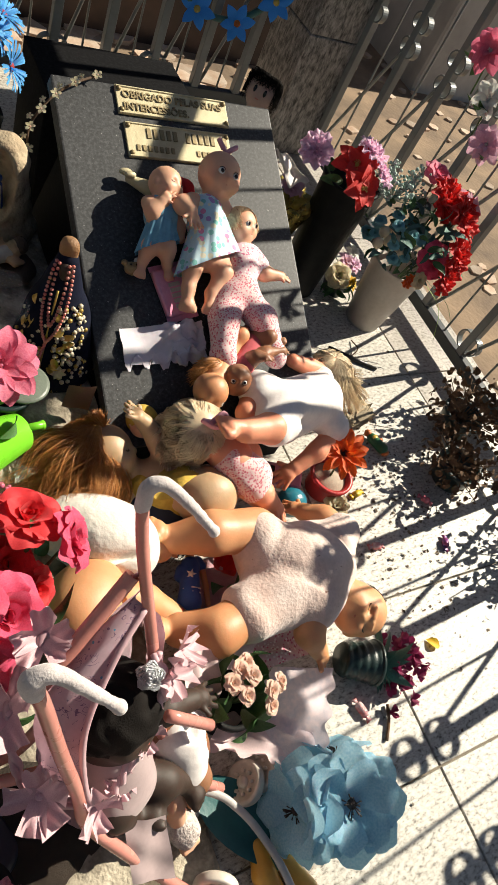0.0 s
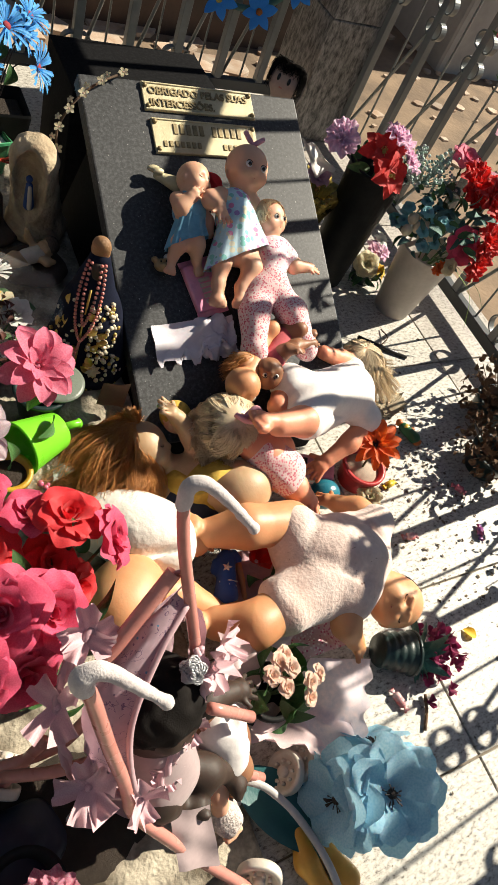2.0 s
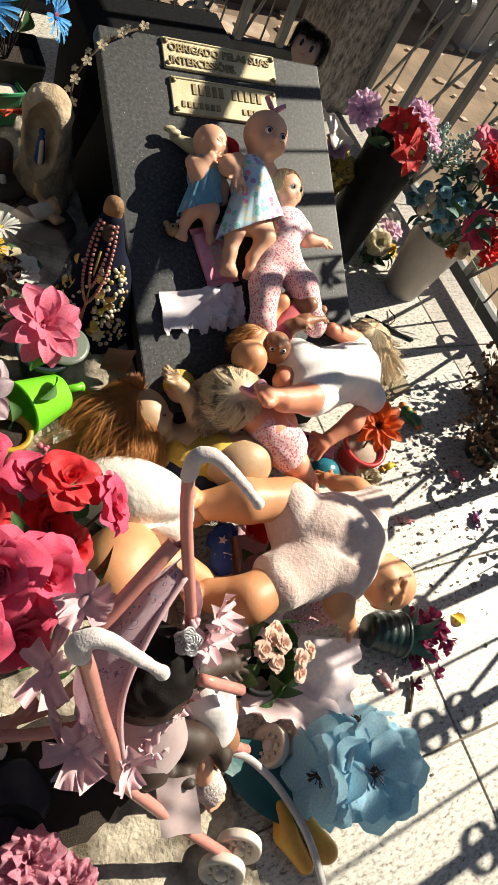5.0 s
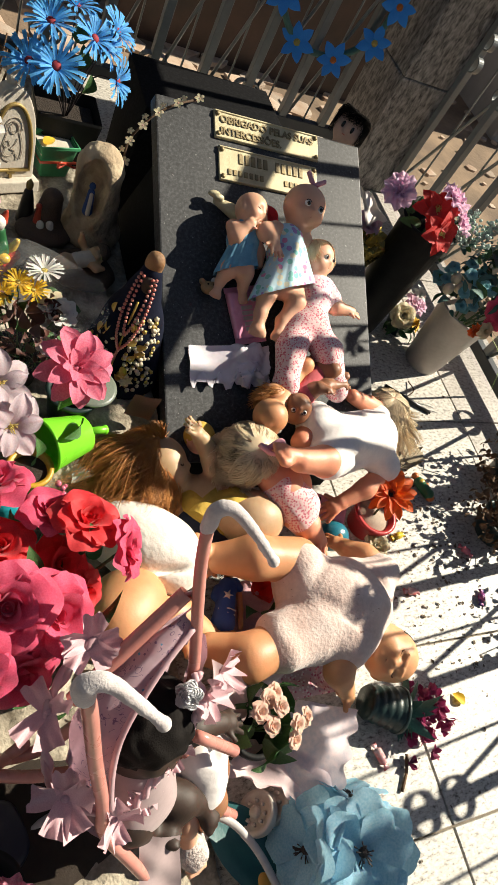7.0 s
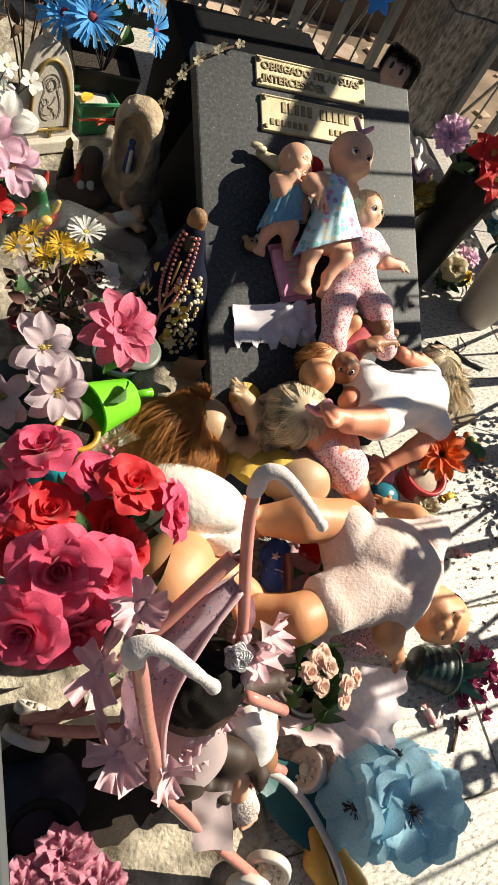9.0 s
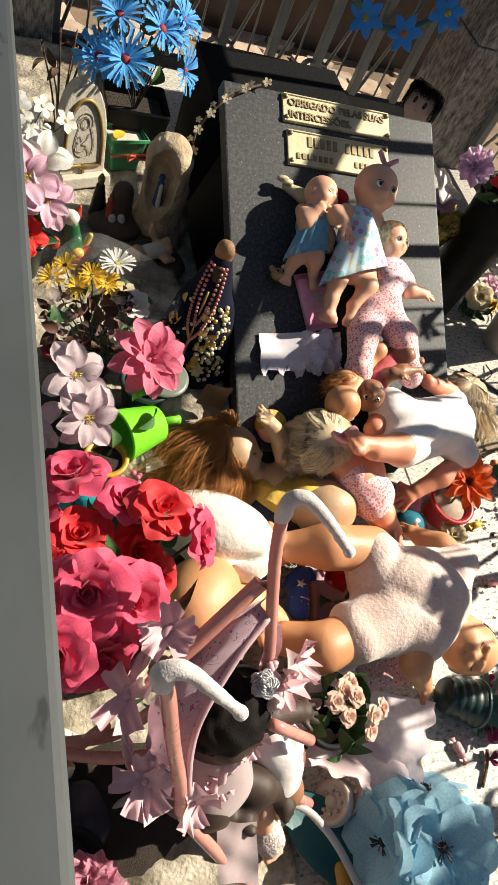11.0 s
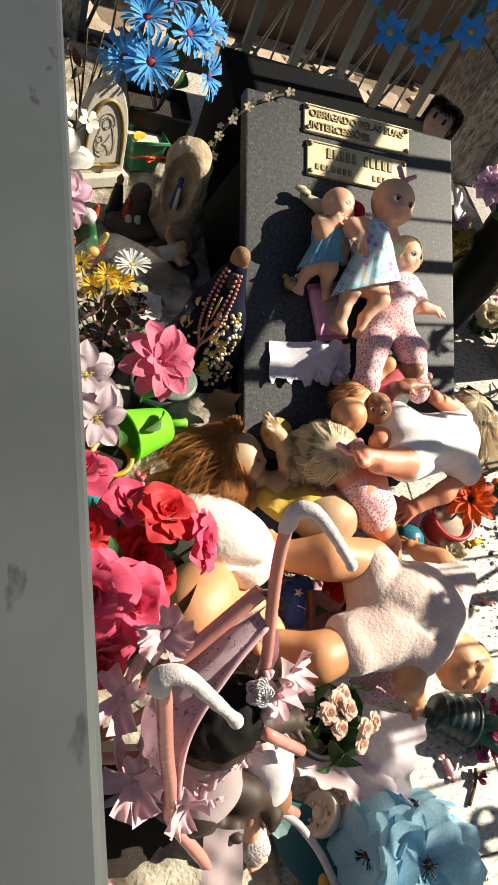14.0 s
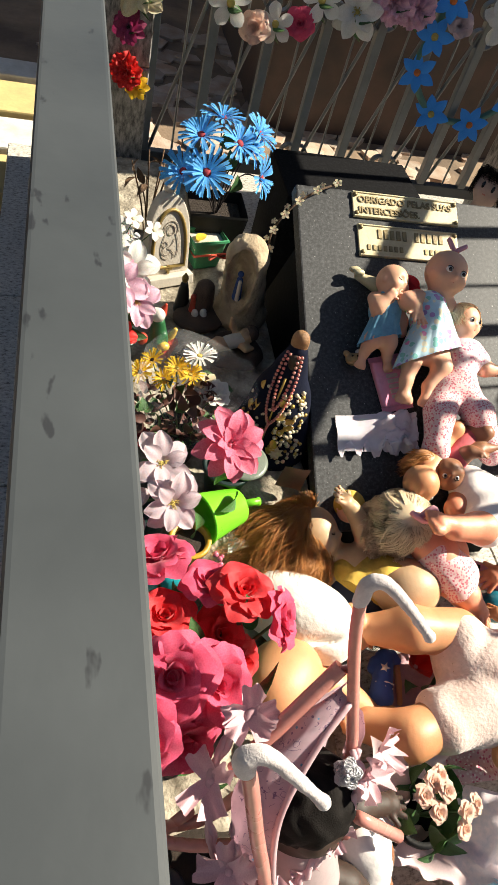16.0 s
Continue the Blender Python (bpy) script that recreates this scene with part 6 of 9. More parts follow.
for i in range(46):
    a, e = rnd.uniform(0, 6.28), rnd.uniform(0.4, 1.4)
    d = Vector((math.cos(a) * math.cos(e), math.sin(a) * math.cos(e), math.sin(e)))
    tube([d * 0.01, d * 0.05, d * rnd.uniform(0.07, 0.1) + Vector((0, 0, -0.006))], 0.001, 4, b)
    for q in range(5):
        c = d * rnd.uniform(0.04, 0.095)
        bmesh.ops.create_icosphere(b, subdivisions=1, radius=rnd.uniform(0.003, 0.0055), matrix=Matrix.Translation(c + Vector((rnd.gauss(0, 0.006), rnd.gauss(0, 0.006), rnd.gauss(0, 0.006)))))
part("sprig", b, M_FROST, gv, "frosted pale green sprig", m=Matrix.Translation((0.585 - 0.626, 1.375 - 1.275, 0.3)))
part("grass_blade", tube(curl([(0.03, -0.06, 0.2), (0.075, -0.12, 0.16), (0.085, -0.16, 0.09)]), 0.0016, 4, flat=0.3), mat("lime blade", (0.3, 0.5, 0.08), 0.5), gv)
part("grass_blade", tube(curl([(0.04, -0.06, 0.2), (0.1, -0.11, 0.17), (0.13, -0.14, 0.13)]), 0.0016, 4, flat=0.3), M_LEAF, gv)

# gold wrapped small posy and a low posy between the vases
GOLD_FOIL = mat("gold foil", (0.42, 0.32, 0.08), 0.28, metal=0.8, scale=40, second=(0.25, 0.18, 0.04), bump=0.8, bump_scale=120)
gp = thing("gold_posy", (0.36, 1.46, 0), "gold foil wrapped posy beside the headstone", "posy")
b = spin([(0.03, 0), (0.036, 0.06), (0.045, 0.14), (0.062, 0.22), (0.066, 0.235), (0.05, 0.22), (0.03, 0.12)], 36)
for v in b.verts:
    a = math.atan2(v.co.y, v.co.x)
    v.co.xy *= 1 + 0.16 * math.sin(9 * a + 14 * v.co.z)
part("foil", b, GOLD_FOIL, gp)
bloom(gp, "carnation", (0.36, 1.46, 0.25), (0, -0.3, 1), 0.035, M_PALEPINK, joined=True)
lpz = thing("low_posy", (0.585, 1.385, 0), "low posy of white rose and yellow wrapped flowers", "posy")
part("pot", pot_bm(0.03, 0.038, 0.045), TEAL_POT, lpz)
bloom(lpz, "rose", (0.56, 1.37, 0.065), (-0.3, -0.7, 0.7), 0.032, M_CREAM)
for at, m, s in (((0.6, 1.41, 0.08), M_PALEPINK, 0.026), ((0.625, 1.4, 0.075), M_LILAC, 0.024), ((0.605, 1.36, 0.05), M_GOLD, 0.022), ((0.63, 1.43, 0.09), M_WHITE, 0.024)):
    bloom(lpz, "gerbera", at, (0.1, -0.5, 0.8), s, m, M_WHITE, joined=True)
for i in range(14):
    a = rnd.uniform(0, 6.28)
    leaf(lpz, (0.58 + 0.03 * math.cos(a), 1.37 + 0.03 * math.sin(a), 0.035), (math.cos(a), math.sin(a), 0.3), 0.032, M_LEAF, rnd.uniform(0, 360))

# dead brown plants in dark pots by the right fence
def dead_plant(x, y, seed, tall=1.0):
    rn = random.Random(seed)
    t = thing("dead_plant", (x, y, 0), "withered brown plant in a dark pot", "plant", "withered plants")
    part("pot", pot_bm(0.042, 0.05, 0.06), TEAL_POT, t)
    for i in range(24):
        a, h = rn.uniform(0, 6.28), rn.uniform(0.08, 0.14) * tall
        d = Vector((math.cos(a), math.sin(a), 0))
        part("twig", tube(curl([(0, 0, 0.03), d * 0.03 + Vector((0, 0, h * 0.6)), d * rn.uniform(0.05, 0.1) + Vector((0, 0, h * rn.uniform(0.7, 1)))], 4), 0.0013, 4), M_DRY, t)
    for i in range(280):
        a, q = rn.uniform(0, 6.28), 0.1 * rn.random() ** 0.6
        at = Vector((x + q * math.cos(a), y + q * math.sin(a), 0.03 + 0.11 * tall * rn.random()))
        leaf(t, at, (math.cos(a + rn.gauss(0, 0.8)), math.sin(a + rn.gauss(0, 0.8)), rn.uniform(-0.7, 0.9)), rn.uniform(0.009, 0.022), M_DRY, rn.uniform(0, 360), 0.8)
    return t
dead_plant(0.695, 0.905, 21)
dead_plant(0.585, 0.775, 22, 0.8)
# unseen plant, added for the leaf shade it throws on the floor
dead_plant(0.735, 0.56, 23, 1.5)

# orange flower in a red pot
of = thing("orange_flower", (0.238, 0.812, 0), "orange cloth flower in a small red plastic pot", "flower")
part("pot", pot_bm(0.036, 0.043, 0.055), RED_POT, of)
part("sand", spin([(0.037, 0.04), (0.034, 0.046), (0.001, 0.05)], 20), mat("pale sand", (0.45, 0.36, 0.28), 0.95, scale=80), of)
bloom(of, "orange", (0.222, 0.814, 0.13), (-0.35, -0.3, 0.85), 0.049, M_ORANGE, M_CORE_DARK)
stem(of, [(0.238, 0.812, 0.04), (0.232, 0.815, 0.09), (0.222, 0.814, 0.125)])

# dark ribbed pot lying on its side with wine purple flowers
pp = thing("fallen_pot", (0.08, 0.478, 0.036), "dark ribbed plastic pot lying on its side with purple flowers", "pot", turn=(0, 90, -22))
part("pot", pot_bm(0.026, 0.036, 0.07, 0.003, 0.003, 5), TEAL_POT, pp)
PPM = pp.matrix_basis.copy()
rnd = random.Random(31)
for i in range(20):
    d = Vector((rnd.gauss(0, 0.3), rnd.gauss(0, 0.3), 1)).normalized()
    leafm = put("leaf", mesh_of(petal_bm(1, 0.3, 0.2, 0.4, "point"), "leaf", M_LEAFB) if i == 0 else bpy.data.objects["leaf_long"].data, pp, aim(Vector((0, 0, 0.06)), d, rnd.uniform(0, 360), rnd.uniform(0.05, 0.08)) @ pose(0, 0, 0, 70, 0, 0))
    if i == 0:
        leafm.name = "leaf_long"
bpy.data.objects["leaf_long"].name = "leaf"
for i in range(34):
    c = Vector((rnd.gauss(0, 0.02), rnd.gauss(0, 0.024), 0.122 + rnd.uniform(-0.02, 0.022)))
    c.x = min(c.x, 0.032)
    b = bmesh.new()
    bmesh.ops.create_icosphere(b, subdivisions=1, radius=0.003)
    head_ = part("bloom", b, M_PURPLE, pp, m=Matrix.Translation(c))
    for k in range(7):
        put("petal", petal_mesh("pot_petal", M_PURPLE, L=1, W=0.7, cup=0.2, roll=0.2, tip="round", ruffle=0.1, nu=5, nv=4), head_, aim((0, 0, 0), (rnd.gauss(0, 1), rnd.gauss(0, 1), 0.7), rnd.uniform(0, 360), 0.016) @ pose(0, 0, 0, 60, 0, 0))

# very large pale blue flower lying at the front
bb = thing("blue_flower", (-0.07, 0.29, 0.0), "very large pale blue cloth flowers lying on the floor", "flower")
bloom(bb, "open", (-0.058, 0.285, 0.12), (-0.35, -0.35, 0.85), 0.078, M_BLUEBIG, M_CORE_DARK)
bloom(bb, "open", (-0.115, 0.305, 0.075), (-0.8, 0.1, 0.3), 0.075, M_BLUEBIG, M_CORE_DARK)
bloom(bb, "open", (-0.015, 0.345, 0.06), (0.3, 0.8, 0.45), 0.07, M_BLUEBIG, M_CORE_DARK)
stem(bb, [(-0.06, 0.29, 0.11), (-0.03, 0.3, 0.05), (0.02, 0.29, 0.006)], 0.004)
TEAL_LEAF = mat("glossy teal leaf", (0.02, 0.12, 0.12), 0.4, scale=20, second=(0.015, 0.08, 0.09), bump=0.1)
b = petal_bm(0.19, 0.085, 0.15, 0.05, "point", 0.03, 10, 4)
part("large_leaf", b, TEAL_LEAF, bb, "large teal cloth leaf", m=Matrix.Translation((-0.222 + 0.07, 0.388 - 0.29, 0.025)) @ pose(0, 0, 0, 0, 0, -145))

# pink wrapped bouquet of small dusty roses
WRAP = mat("pink printed paper", (0.86, 0.66, 0.67), 0.6, scale=60, second=(0.78, 0.6, 0.6), bump=0.1, thin=0.25)
WRAP_SILVER = mat("pink paper with silver print", (0.88, 0.72, 0.74), 0.45, scale=110, second=(0.66, 0.58, 0.64), bump=0.15, thin=0.4)
wb = thing("wrapped_bouquet", (-0.15, 0.47, 0), "pink paper wrapped pot of small dusty roses", "bouquet")
part("pot", pot_bm(0.032, 0.04, 0.08), BLACK_PLASTIC, wb)
def sheet(corners, n=12, wave=0.008, seed=0.0, scallop=0.0):
    """A crumpled sheet of paper between four corners."""
    b = bmesh.new()
    A, B, C, D = [Vector(c) for c in corners]
    nn = (B - A).cross(D - A).normalized()
    g = []
    for i in range(n + 1):
        r = []
        for j in range(n + 1):
            u, v = i / n, j / n
            p = (A * (1 - u) + B * u) * (1 - v) + (D * (1 - u) + C * u) * v
            p = p + nn * wave * (math.sin(7 * u + 3 * v + seed) + 0.7 * math.sin(11 * v - 4 * u + 2 * seed) + 0.5 * noise.noise((u * 4 + seed, v * 4, 0)))
            if scallop and j == n:
                p = p + (D - A).normalized() * scallop * math.sin(u * 18)
            r.append(b.verts.new(p))
        g.append(r)
    for i in range(n):
        for j in range(n):
            b.faces.new((g[i][j], g[i + 1][j], g[i + 1][j + 1], g[i][j + 1])).smooth = True
    return b
o = wb.matrix_basis.translation
for i, (cs, m, sc) in enumerate((
        (((-0.13, 0.45, 0.05), (-0.06, 0.497, 0.07), (0.036, 0.46, 0.082), (-0.03, 0.362, 0.062)), WRAP_SILVER, 0.006), (((-0.135, 0.45, 0.048), (-0.1, 0.452, 0.05), (-0.03, 0.385, 0.056), (-0.105, 0.345, 0.06)), WRAP_SILVER, 0.008), (((-0.15, 0.46, 0.045), (-0.118, 0.44, 0.05), (-0.09, 0.36, 0.066), (-0.21, 0.425, 0.072)), WRAP, 0.009),
        (((-0.172, 0.468, 0.075), (-0.166, 0.53, 0.13), (-0.225, 0.56, 0.15), (-0.225, 0.45, 0.09)), WRAP, 0.0), (((-0.15, 0.49, 0.06), (-0.1, 0.5, 0.06), (-0.07, 0.54, 0.07), (-0.15, 0.545, 0.1)), WRAP, 0.0))):
    part("paper_sheet", sheet([Vector(c) - o for c in cs], 22, 0.0045, i * 1.7, sc), m, wb)
for at in ((-0.164, 0.492, 0.165), (-0.18, 0.478, 0.165), (-0.15, 0.479, 0.168), (-0.13, 0.453, 0.165), (-0.165, 0.458, 0.16), (-0.146, 0.5, 0.155), (-0.105, 0.462, 0.15), (-0.127, 0.437, 0.14)):
    bloom(wb, "rose", at, (at[0] + 0.2, at[1] - 0.52, 0.15), 0.0135, M_BEIGE, joined=True)
    stem(wb, [(-0.15, 0.47, 0.06), ((at[0] - 0.15) / 2, (at[1] + 0.47) / 2, 0.12), at], 0.0013)
for i in range(20):
    a = i * 2.4
    r = 0.03 + 0.02 * (i % 3)
    leaf(wb, (-0.15 + 0.5 * r * math.cos(a), 0.47 + 0.5 * r * math.sin(a), 0.1 + 0.006 * (i % 4)), (math.cos(a), math.sin(a), 0.25), 0.05, M_LEAF, 40 * i, 0.8)

# dark mound standing in for the deep shade round the carnations' pot
b = bmesh.new()
rings = []
for j in range(9):
    q = 1 - j / 8
    rings.append([b.verts.new((-0.45 + 0.125 * q * k * math.cos(a), 0.425 + 0.085 * q * k * math.sin(a), 0.01 + 0.016 * (1 - q ** 3) + 0.004 * noise.noise((60 * q * math.cos(a) * 0.12, 60 * q * math.sin(a) * 0.08, 2))))
                  for a, k in ((2 * math.pi * i / 48, 1 + 0.22 * noise.noise((1.6 * math.cos(2 * math.pi * i / 48), 1.6 * math.sin(2 * math.pi * i / 48), 7))) for i in range(48))])
for p, q in zip(rings, rings[1:]):
    for i in range(48):
        b.faces.new((p[i], p[(i + 1) % 48], q[(i + 1) % 48], q[i]))
bmesh.ops.remove_doubles(b, verts=b.verts[:], dist=0.0004)
solo("soil_patch", b, SOIL, "dark mound standing in for shade on the concrete", "soil", smooth=True, kind="stuff")
# pink carnations at the very front
M_CARN = petal_mat("pink and white petal", (0.62, 0.34, 0.39), (0.55, 0.13, 0.24))
pc = thing("pink_carnations", (-0.53, 0.36, 0), "pink and white frilled cloth carnations in a dark pot", "flowers")
part("pot", pot_bm(0.035, 0.045, 0.08), BLACK_PLASTIC, pc)
for at, s in (((-0.511, 0.344, 0.1), 0.04), ((-0.472, 0.304, 0.09), 0.034), ((-0.558, 0.325, 0.1), 0.036)):
    bloom(pc, "carnation", at, (0.1, -0.2, 1), s, M_CARN)
    stem(pc, [(-0.53, 0.36, 0.06), at])

# string of foam flowers and bunches on the back fence
gl = thing("flower_garland", (0.4, 2.07, 0.45), "garland of deep blue foam flowers hung on the fence", "garland")
o = gl.matrix_basis.translation
pts = [(0.252, 2.065, 0.6), (0.239, 2.062, 0.52), (0.228, 2.06, 0.435), (0.312, 2.06, 0.34), (0.436, 2.06, 0.327), (0.528, 2.06, 0.4), (0.543, 2.06, 0.5), (0.52, 2.062, 0.6)]
part("string", tube(curl([Vector(p) - o for p in pts], 5), 0.009, 6), M_LEAFB, gl, "green tinsel string")
for i, p in enumerate(pts):
    bloom(gl, "foam", (p[0], p[1] - 0.018, p[2]), (-0.35, -0.8, 0.35), 0.045, M_FOAM, M_CORE_ORG if i % 2 == 0 else M_CORE_YEL)
def fence_bunch(name, label, flowers, at):
    t = thing(name, at, label, "flowers", "flowers on the fence")
    for kd, p, s, m, c in flowers:
        bloom(t, kd, p, (-0.3, -0.85, 0.3), s, m, c)
        leaf(t, (p[0], p[1] + 0.012, p[2]), (0.3, -0.3, -0.8), s * 1.2, M_LEAF, 30)
        leaf(t, (p[0], p[1] + 0.012, p[2]), (-0.5, -0.3, -0.5), s * 1.1, M_LEAF, 200)
    return t
fence_bunch("fence_flowers", "white and rose coloured foam flowers tied to the fence", [("plain", (-0.277, 2.03, 0.515), 0.05, M_WHITE, M_CORE_YEL), ("plain", (-0.166, 2.03, 0.49), 0.042, M_WHITE, M_CORE_YEL), ("rose", (-0.212, 2.03, 0.475), 0.032, M_BEIGE, None), ("rose", (-0.109, 2.03, 0.5), 0.032, M_ROSE, None), ("plain", (-0.071, 2.03, 0.555), 0.046, M_WHITE, M_CORE_YEL), ("plain", (-0.33, 2.03, 0.57), 0.045, M_WHITE, M_CORE_YEL)], (-0.2, 2.05, 0.5))
fence_bunch("fence_flowers", "pale cloth blossoms tied to the fence", [("lily", (0.02, 2.03, 0.545), 0.06, M_WHITE, M_CORE_YEL), ("carnation", (0.1, 2.03, 0.58), 0.055, M_PALEPINK, None), ("carnation", (0.16, 2.03, 0.575), 0.05, M_PALEPINK, None), ("lily", (0.07, 2.03, 0.61), 0.05, M_PALEPINK, M_CORE_YEL), ("rose", (0.285, 2.03, 0.56), 0.028, M_GREY, None), ("lily", (0.39, 2.03, 0.58), 0.05, M_WHITE, M_CORE_YEL)], (0.15, 2.05, 0.55))
fence_bunch("pillar_flowers", "red and yellow cloth flowers tied to the granite pillar", [("carnation", (-0.5, 1.975, 0.36), 0.04, M_BRIGHT, None), ("gerbera", (-0.5, 1.98, 0.45), 0.036, M_PURPLE, M_CORE_DARK), ("lily", (-0.48, 1.975, 0.52), 0.05, M_CREAM, M_CORE_YEL), ("gerbera", (-0.475, 1.98, 0.33), 0.03, M_GOLD, M_GOLD)], (-0.49, 1.99, 0.4))

# flowers hung along the right fence
rf = random.Random(77)
for i, (y, z, m, kd, s) in enumerate(((1.535, 0.6, M_PINK, "gerbera", 0.05), (1.39, 0.46, M_PALEPINK, "gerbera", 0.045), (1.46, 0.53, M_WHITE, "lily", 0.04))):
    t = thing("fence_flower", (0.8, y, z), "pink and white cloth flower on a wire at the fence", "flower", "flowers on the fence")
    bloom(t, kd, (0.785, y, z), (-0.8, -0.3, 0.4), s, m, M_WHITE)
    for k in range(3):
        leaf(t, (0.795, y + rf.uniform(-0.02, 0.02), z - 0.02), (-0.4, rf.uniform(-0.6, 0.6), -0.4), 0.05, M_LEAF, rf.uniform(0, 360))
    stem(t, [(0.806, y, z - 0.1), (0.8, y, z - 0.05), (0.79, y, z)])

# unseen flowers on the right fence, added to shade the slab and dolls
for i, (y, z) in enumerate(((0.42, 0.77), (0.5, 0.775), (0.58, 0.765), (0.66, 0.775), (0.73, 0.77), (0.36, 0.77), (0.3, 0.775), (1.05, 0.7), (1.1, 0.64), (1.0, 0.76), (1.14, 0.72), (1.08, 0.78))):
    t = thing("fence_flower", (0.8, y, z), "pink and white cloth flower on a wire at the fence", "flower", "flowers on the fence")
    bloom(t, ("gerbera", "lily", "carnation")[i % 3], (0.785, y, z), (-0.8, -0.3, 0.4), 0.03, (M_PINK, M_WHITE, M_PALEPINK)[i % 3], M_WHITE, joined=True)
    for k in range(3):
        leaf(t, (0.795, y + rf.uniform(-0.02, 0.02), z - 0.02), (-0.4, rf.uniform(-0.6, 0.6), -0.4), 0.035, M_LEAF, rf.uniform(0, 360))
    stem(t, [(0.806, y, z - 0.1), (0.8, y, z - 0.05), (0.79, y, z)])

# ---- doll's pushchair at the front ----
PINK_TUBE = mat("pink plastic tube", (0.62, 0.27, 0.22), 0.28, scale=16, second=(0.55, 0.22, 0.18), bump=0.05, coat=0.3)
PINK_SATIN = mat("dusty pink satin", (0.7, 0.46, 0.49), 0.5, scale=24, second=(0.6, 0.36, 0.4), bump=0.1, sheen=0.3, per_object=0.12, thin=0.15)
def scribbled(name, ground, ground2, ink, scale, width, dots):
    """Printed cloth: thin looping pen lines in patches, with a few coloured dots."""
    m = spotted(name, ground, [ground, dots, ground, ink], 110, 0.16, ground2)
    nt = m.node_tree
    b = nt.nodes["Principled BSDF"]
    src = b.inputs["Base Color"].links[0].from_socket
    co = nt.nodes.new("ShaderNodeTexCoord")
    masks = []
    for sc, lo, hi in ((scale, 0.5 - width, 0.5 + width), (scale * 0.55, 0.52, 9.0)):
        no = nt.nodes.new("ShaderNodeTexNoise")
        no.inputs["Scale"].default_value, no.inputs["Detail"].default_value, no.inputs["Distortion"].default_value = sc, 0.5, 1.2
        nt.links.new(co.outputs["Object"], no.inputs["Vector"])
        for op, val in (("GREATER_THAN", lo), ("LESS_THAN", hi)):
            ma = nt.nodes.new("ShaderNodeMath")
            ma.operation = op
            ma.inputs[1].default_value = val
            nt.links.new(no.outputs["Fac"], ma.inputs[0])
            masks.append(ma.outputs[0])
    total = masks[0]
    for q in masks[1:]:
        mu = nt.nodes.new("ShaderNodeMath")
        mu.operation = "MULTIPLY"
        nt.links.new(total, mu.inputs[0])
        nt.links.new(q, mu.inputs[1])
        total = mu.outputs[0]
    mx = nt.nodes.new("ShaderNodeMix")
    mx.data_type = "RGBA"
    nt.links.new(total, mx.inputs["Factor"])
    nt.links.new(src, mx.inputs["A"])
    mx.inputs["B"].default_value = (*ink, 1)
    nt.links.new(mx.outputs["Result"], b.inputs["Base Color"])
    return m
PRINT = scribbled("pale pink printed fabric", (0.7, 0.52, 0.57), (0.64, 0.46, 0.52), (0.28, 0.17, 0.28), 95.0, 0.016, (0.15, 0.4, 0.6))
WHITE_PLASTIC = mat("yellowed white plastic", (0.68, 0.63, 0.56), 0.4, scale=20, second=(0.58, 0.5, 0.42), bump=0.08)
SILVER = mat("silver foil paper", (0.5, 0.5, 0.52), 0.3, metal=0.7, scale=60, bump=0.6)
GREY_CLOTH = cloth("grey pink ribbon cloth", (0.42, 0.32, 0.32), (0.36, 0.27, 0.27))
LACE = mat("white lace", (0.66, 0.59, 0.55), 0.9, scale=160, second=(0.4, 0.34, 0.31), bump=0.8, bump_scale=220)
pr = thing("doll_pushchair", (-0.38, 0.44, 0), "pink plastic doll's pushchair tied with satin bows", "pushchair")
PO = pr.matrix_basis.translation
def rel(pts, o=None):
    return [Vector(p) - (o or PO) for p in pts]
GRIP = mat("greyed white plush", (0.66, 0.6, 0.58), 0.95, scale=60, second=(0.54, 0.47, 0.46), bump=0.25, bump_scale=500, sheen=0.6)
def fuzzy(pts, r, r1, tip=0.0):
    b = Body()
    n = len(pts) - 1
    pr_ = [("c", tuple(p), tuple(q), r + (r1 - r) * i / n, r + (r1 - r) * (i + 1) / n, 0.004) for i, (p, q) in enumerate(zip(pts, pts[1:]))]
    if tip:
        pr_.append(("e", tuple(pts[-1]), (tip, tip, tip), None, 0.003))
    b.skin(pr_, GRIP, 0.0017, rough=0.00025, rough_scale=420)
    me = bpy.data.meshes.new("grip")
    me.from_pydata(np.concatenate(b.v).tolist(), [], b.f)
    me.materials.append(GRIP)
    me.shade_smooth()
    return me
A = rel([(-0.365, 0.598, 0.52), (-0.358, 0.57, 0.46), (-0.341, 0.51, 0.36), (-0.326, 0.5, 0.3), (-0.31, 0.47, 0.2)])
part("handle_tube", tube(curl(A, 5), 0.0064, 14), PINK_TUBE, pr)
ga = rel([(-0.364, 0.594, 0.51), (-0.362, 0.6, 0.532), (-0.35, 0.597, 0.54), (-0.33, 0.58, 0.53), (-0.306, 0.556, 0.51)])
put("grip", fuzzy(curl(ga, 4), 0.0072, 0.0042, 0.0058), pr, label="white plush handle grip")
Bp = rel([(-0.484, 0.478, 0.468), (-0.474, 0.47, 0.44), (-0.45, 0.44, 0.34), (-0.428, 0.411, 0.26), (-0.415, 0.387, 0.2), (-0.375, 0.35, 0.15), (-0.33, 0.312, 0.095), (-0.266, 0.258, 0.036)])
part("handle_tube", tube(curl(Bp, 5), 0.0074, 14), PINK_TUBE, pr)
gb = rel([(-0.482, 0.476, 0.462), (-0.485, 0.481, 0.478), (-0.468, 0.478, 0.486), (-0.445, 0.462, 0.475), (-0.42, 0.444, 0.458)])
put("grip", fuzzy(curl(gb, 4), 0.0092, 0.0042, 0.0068), pr, label="white plush handle grip")
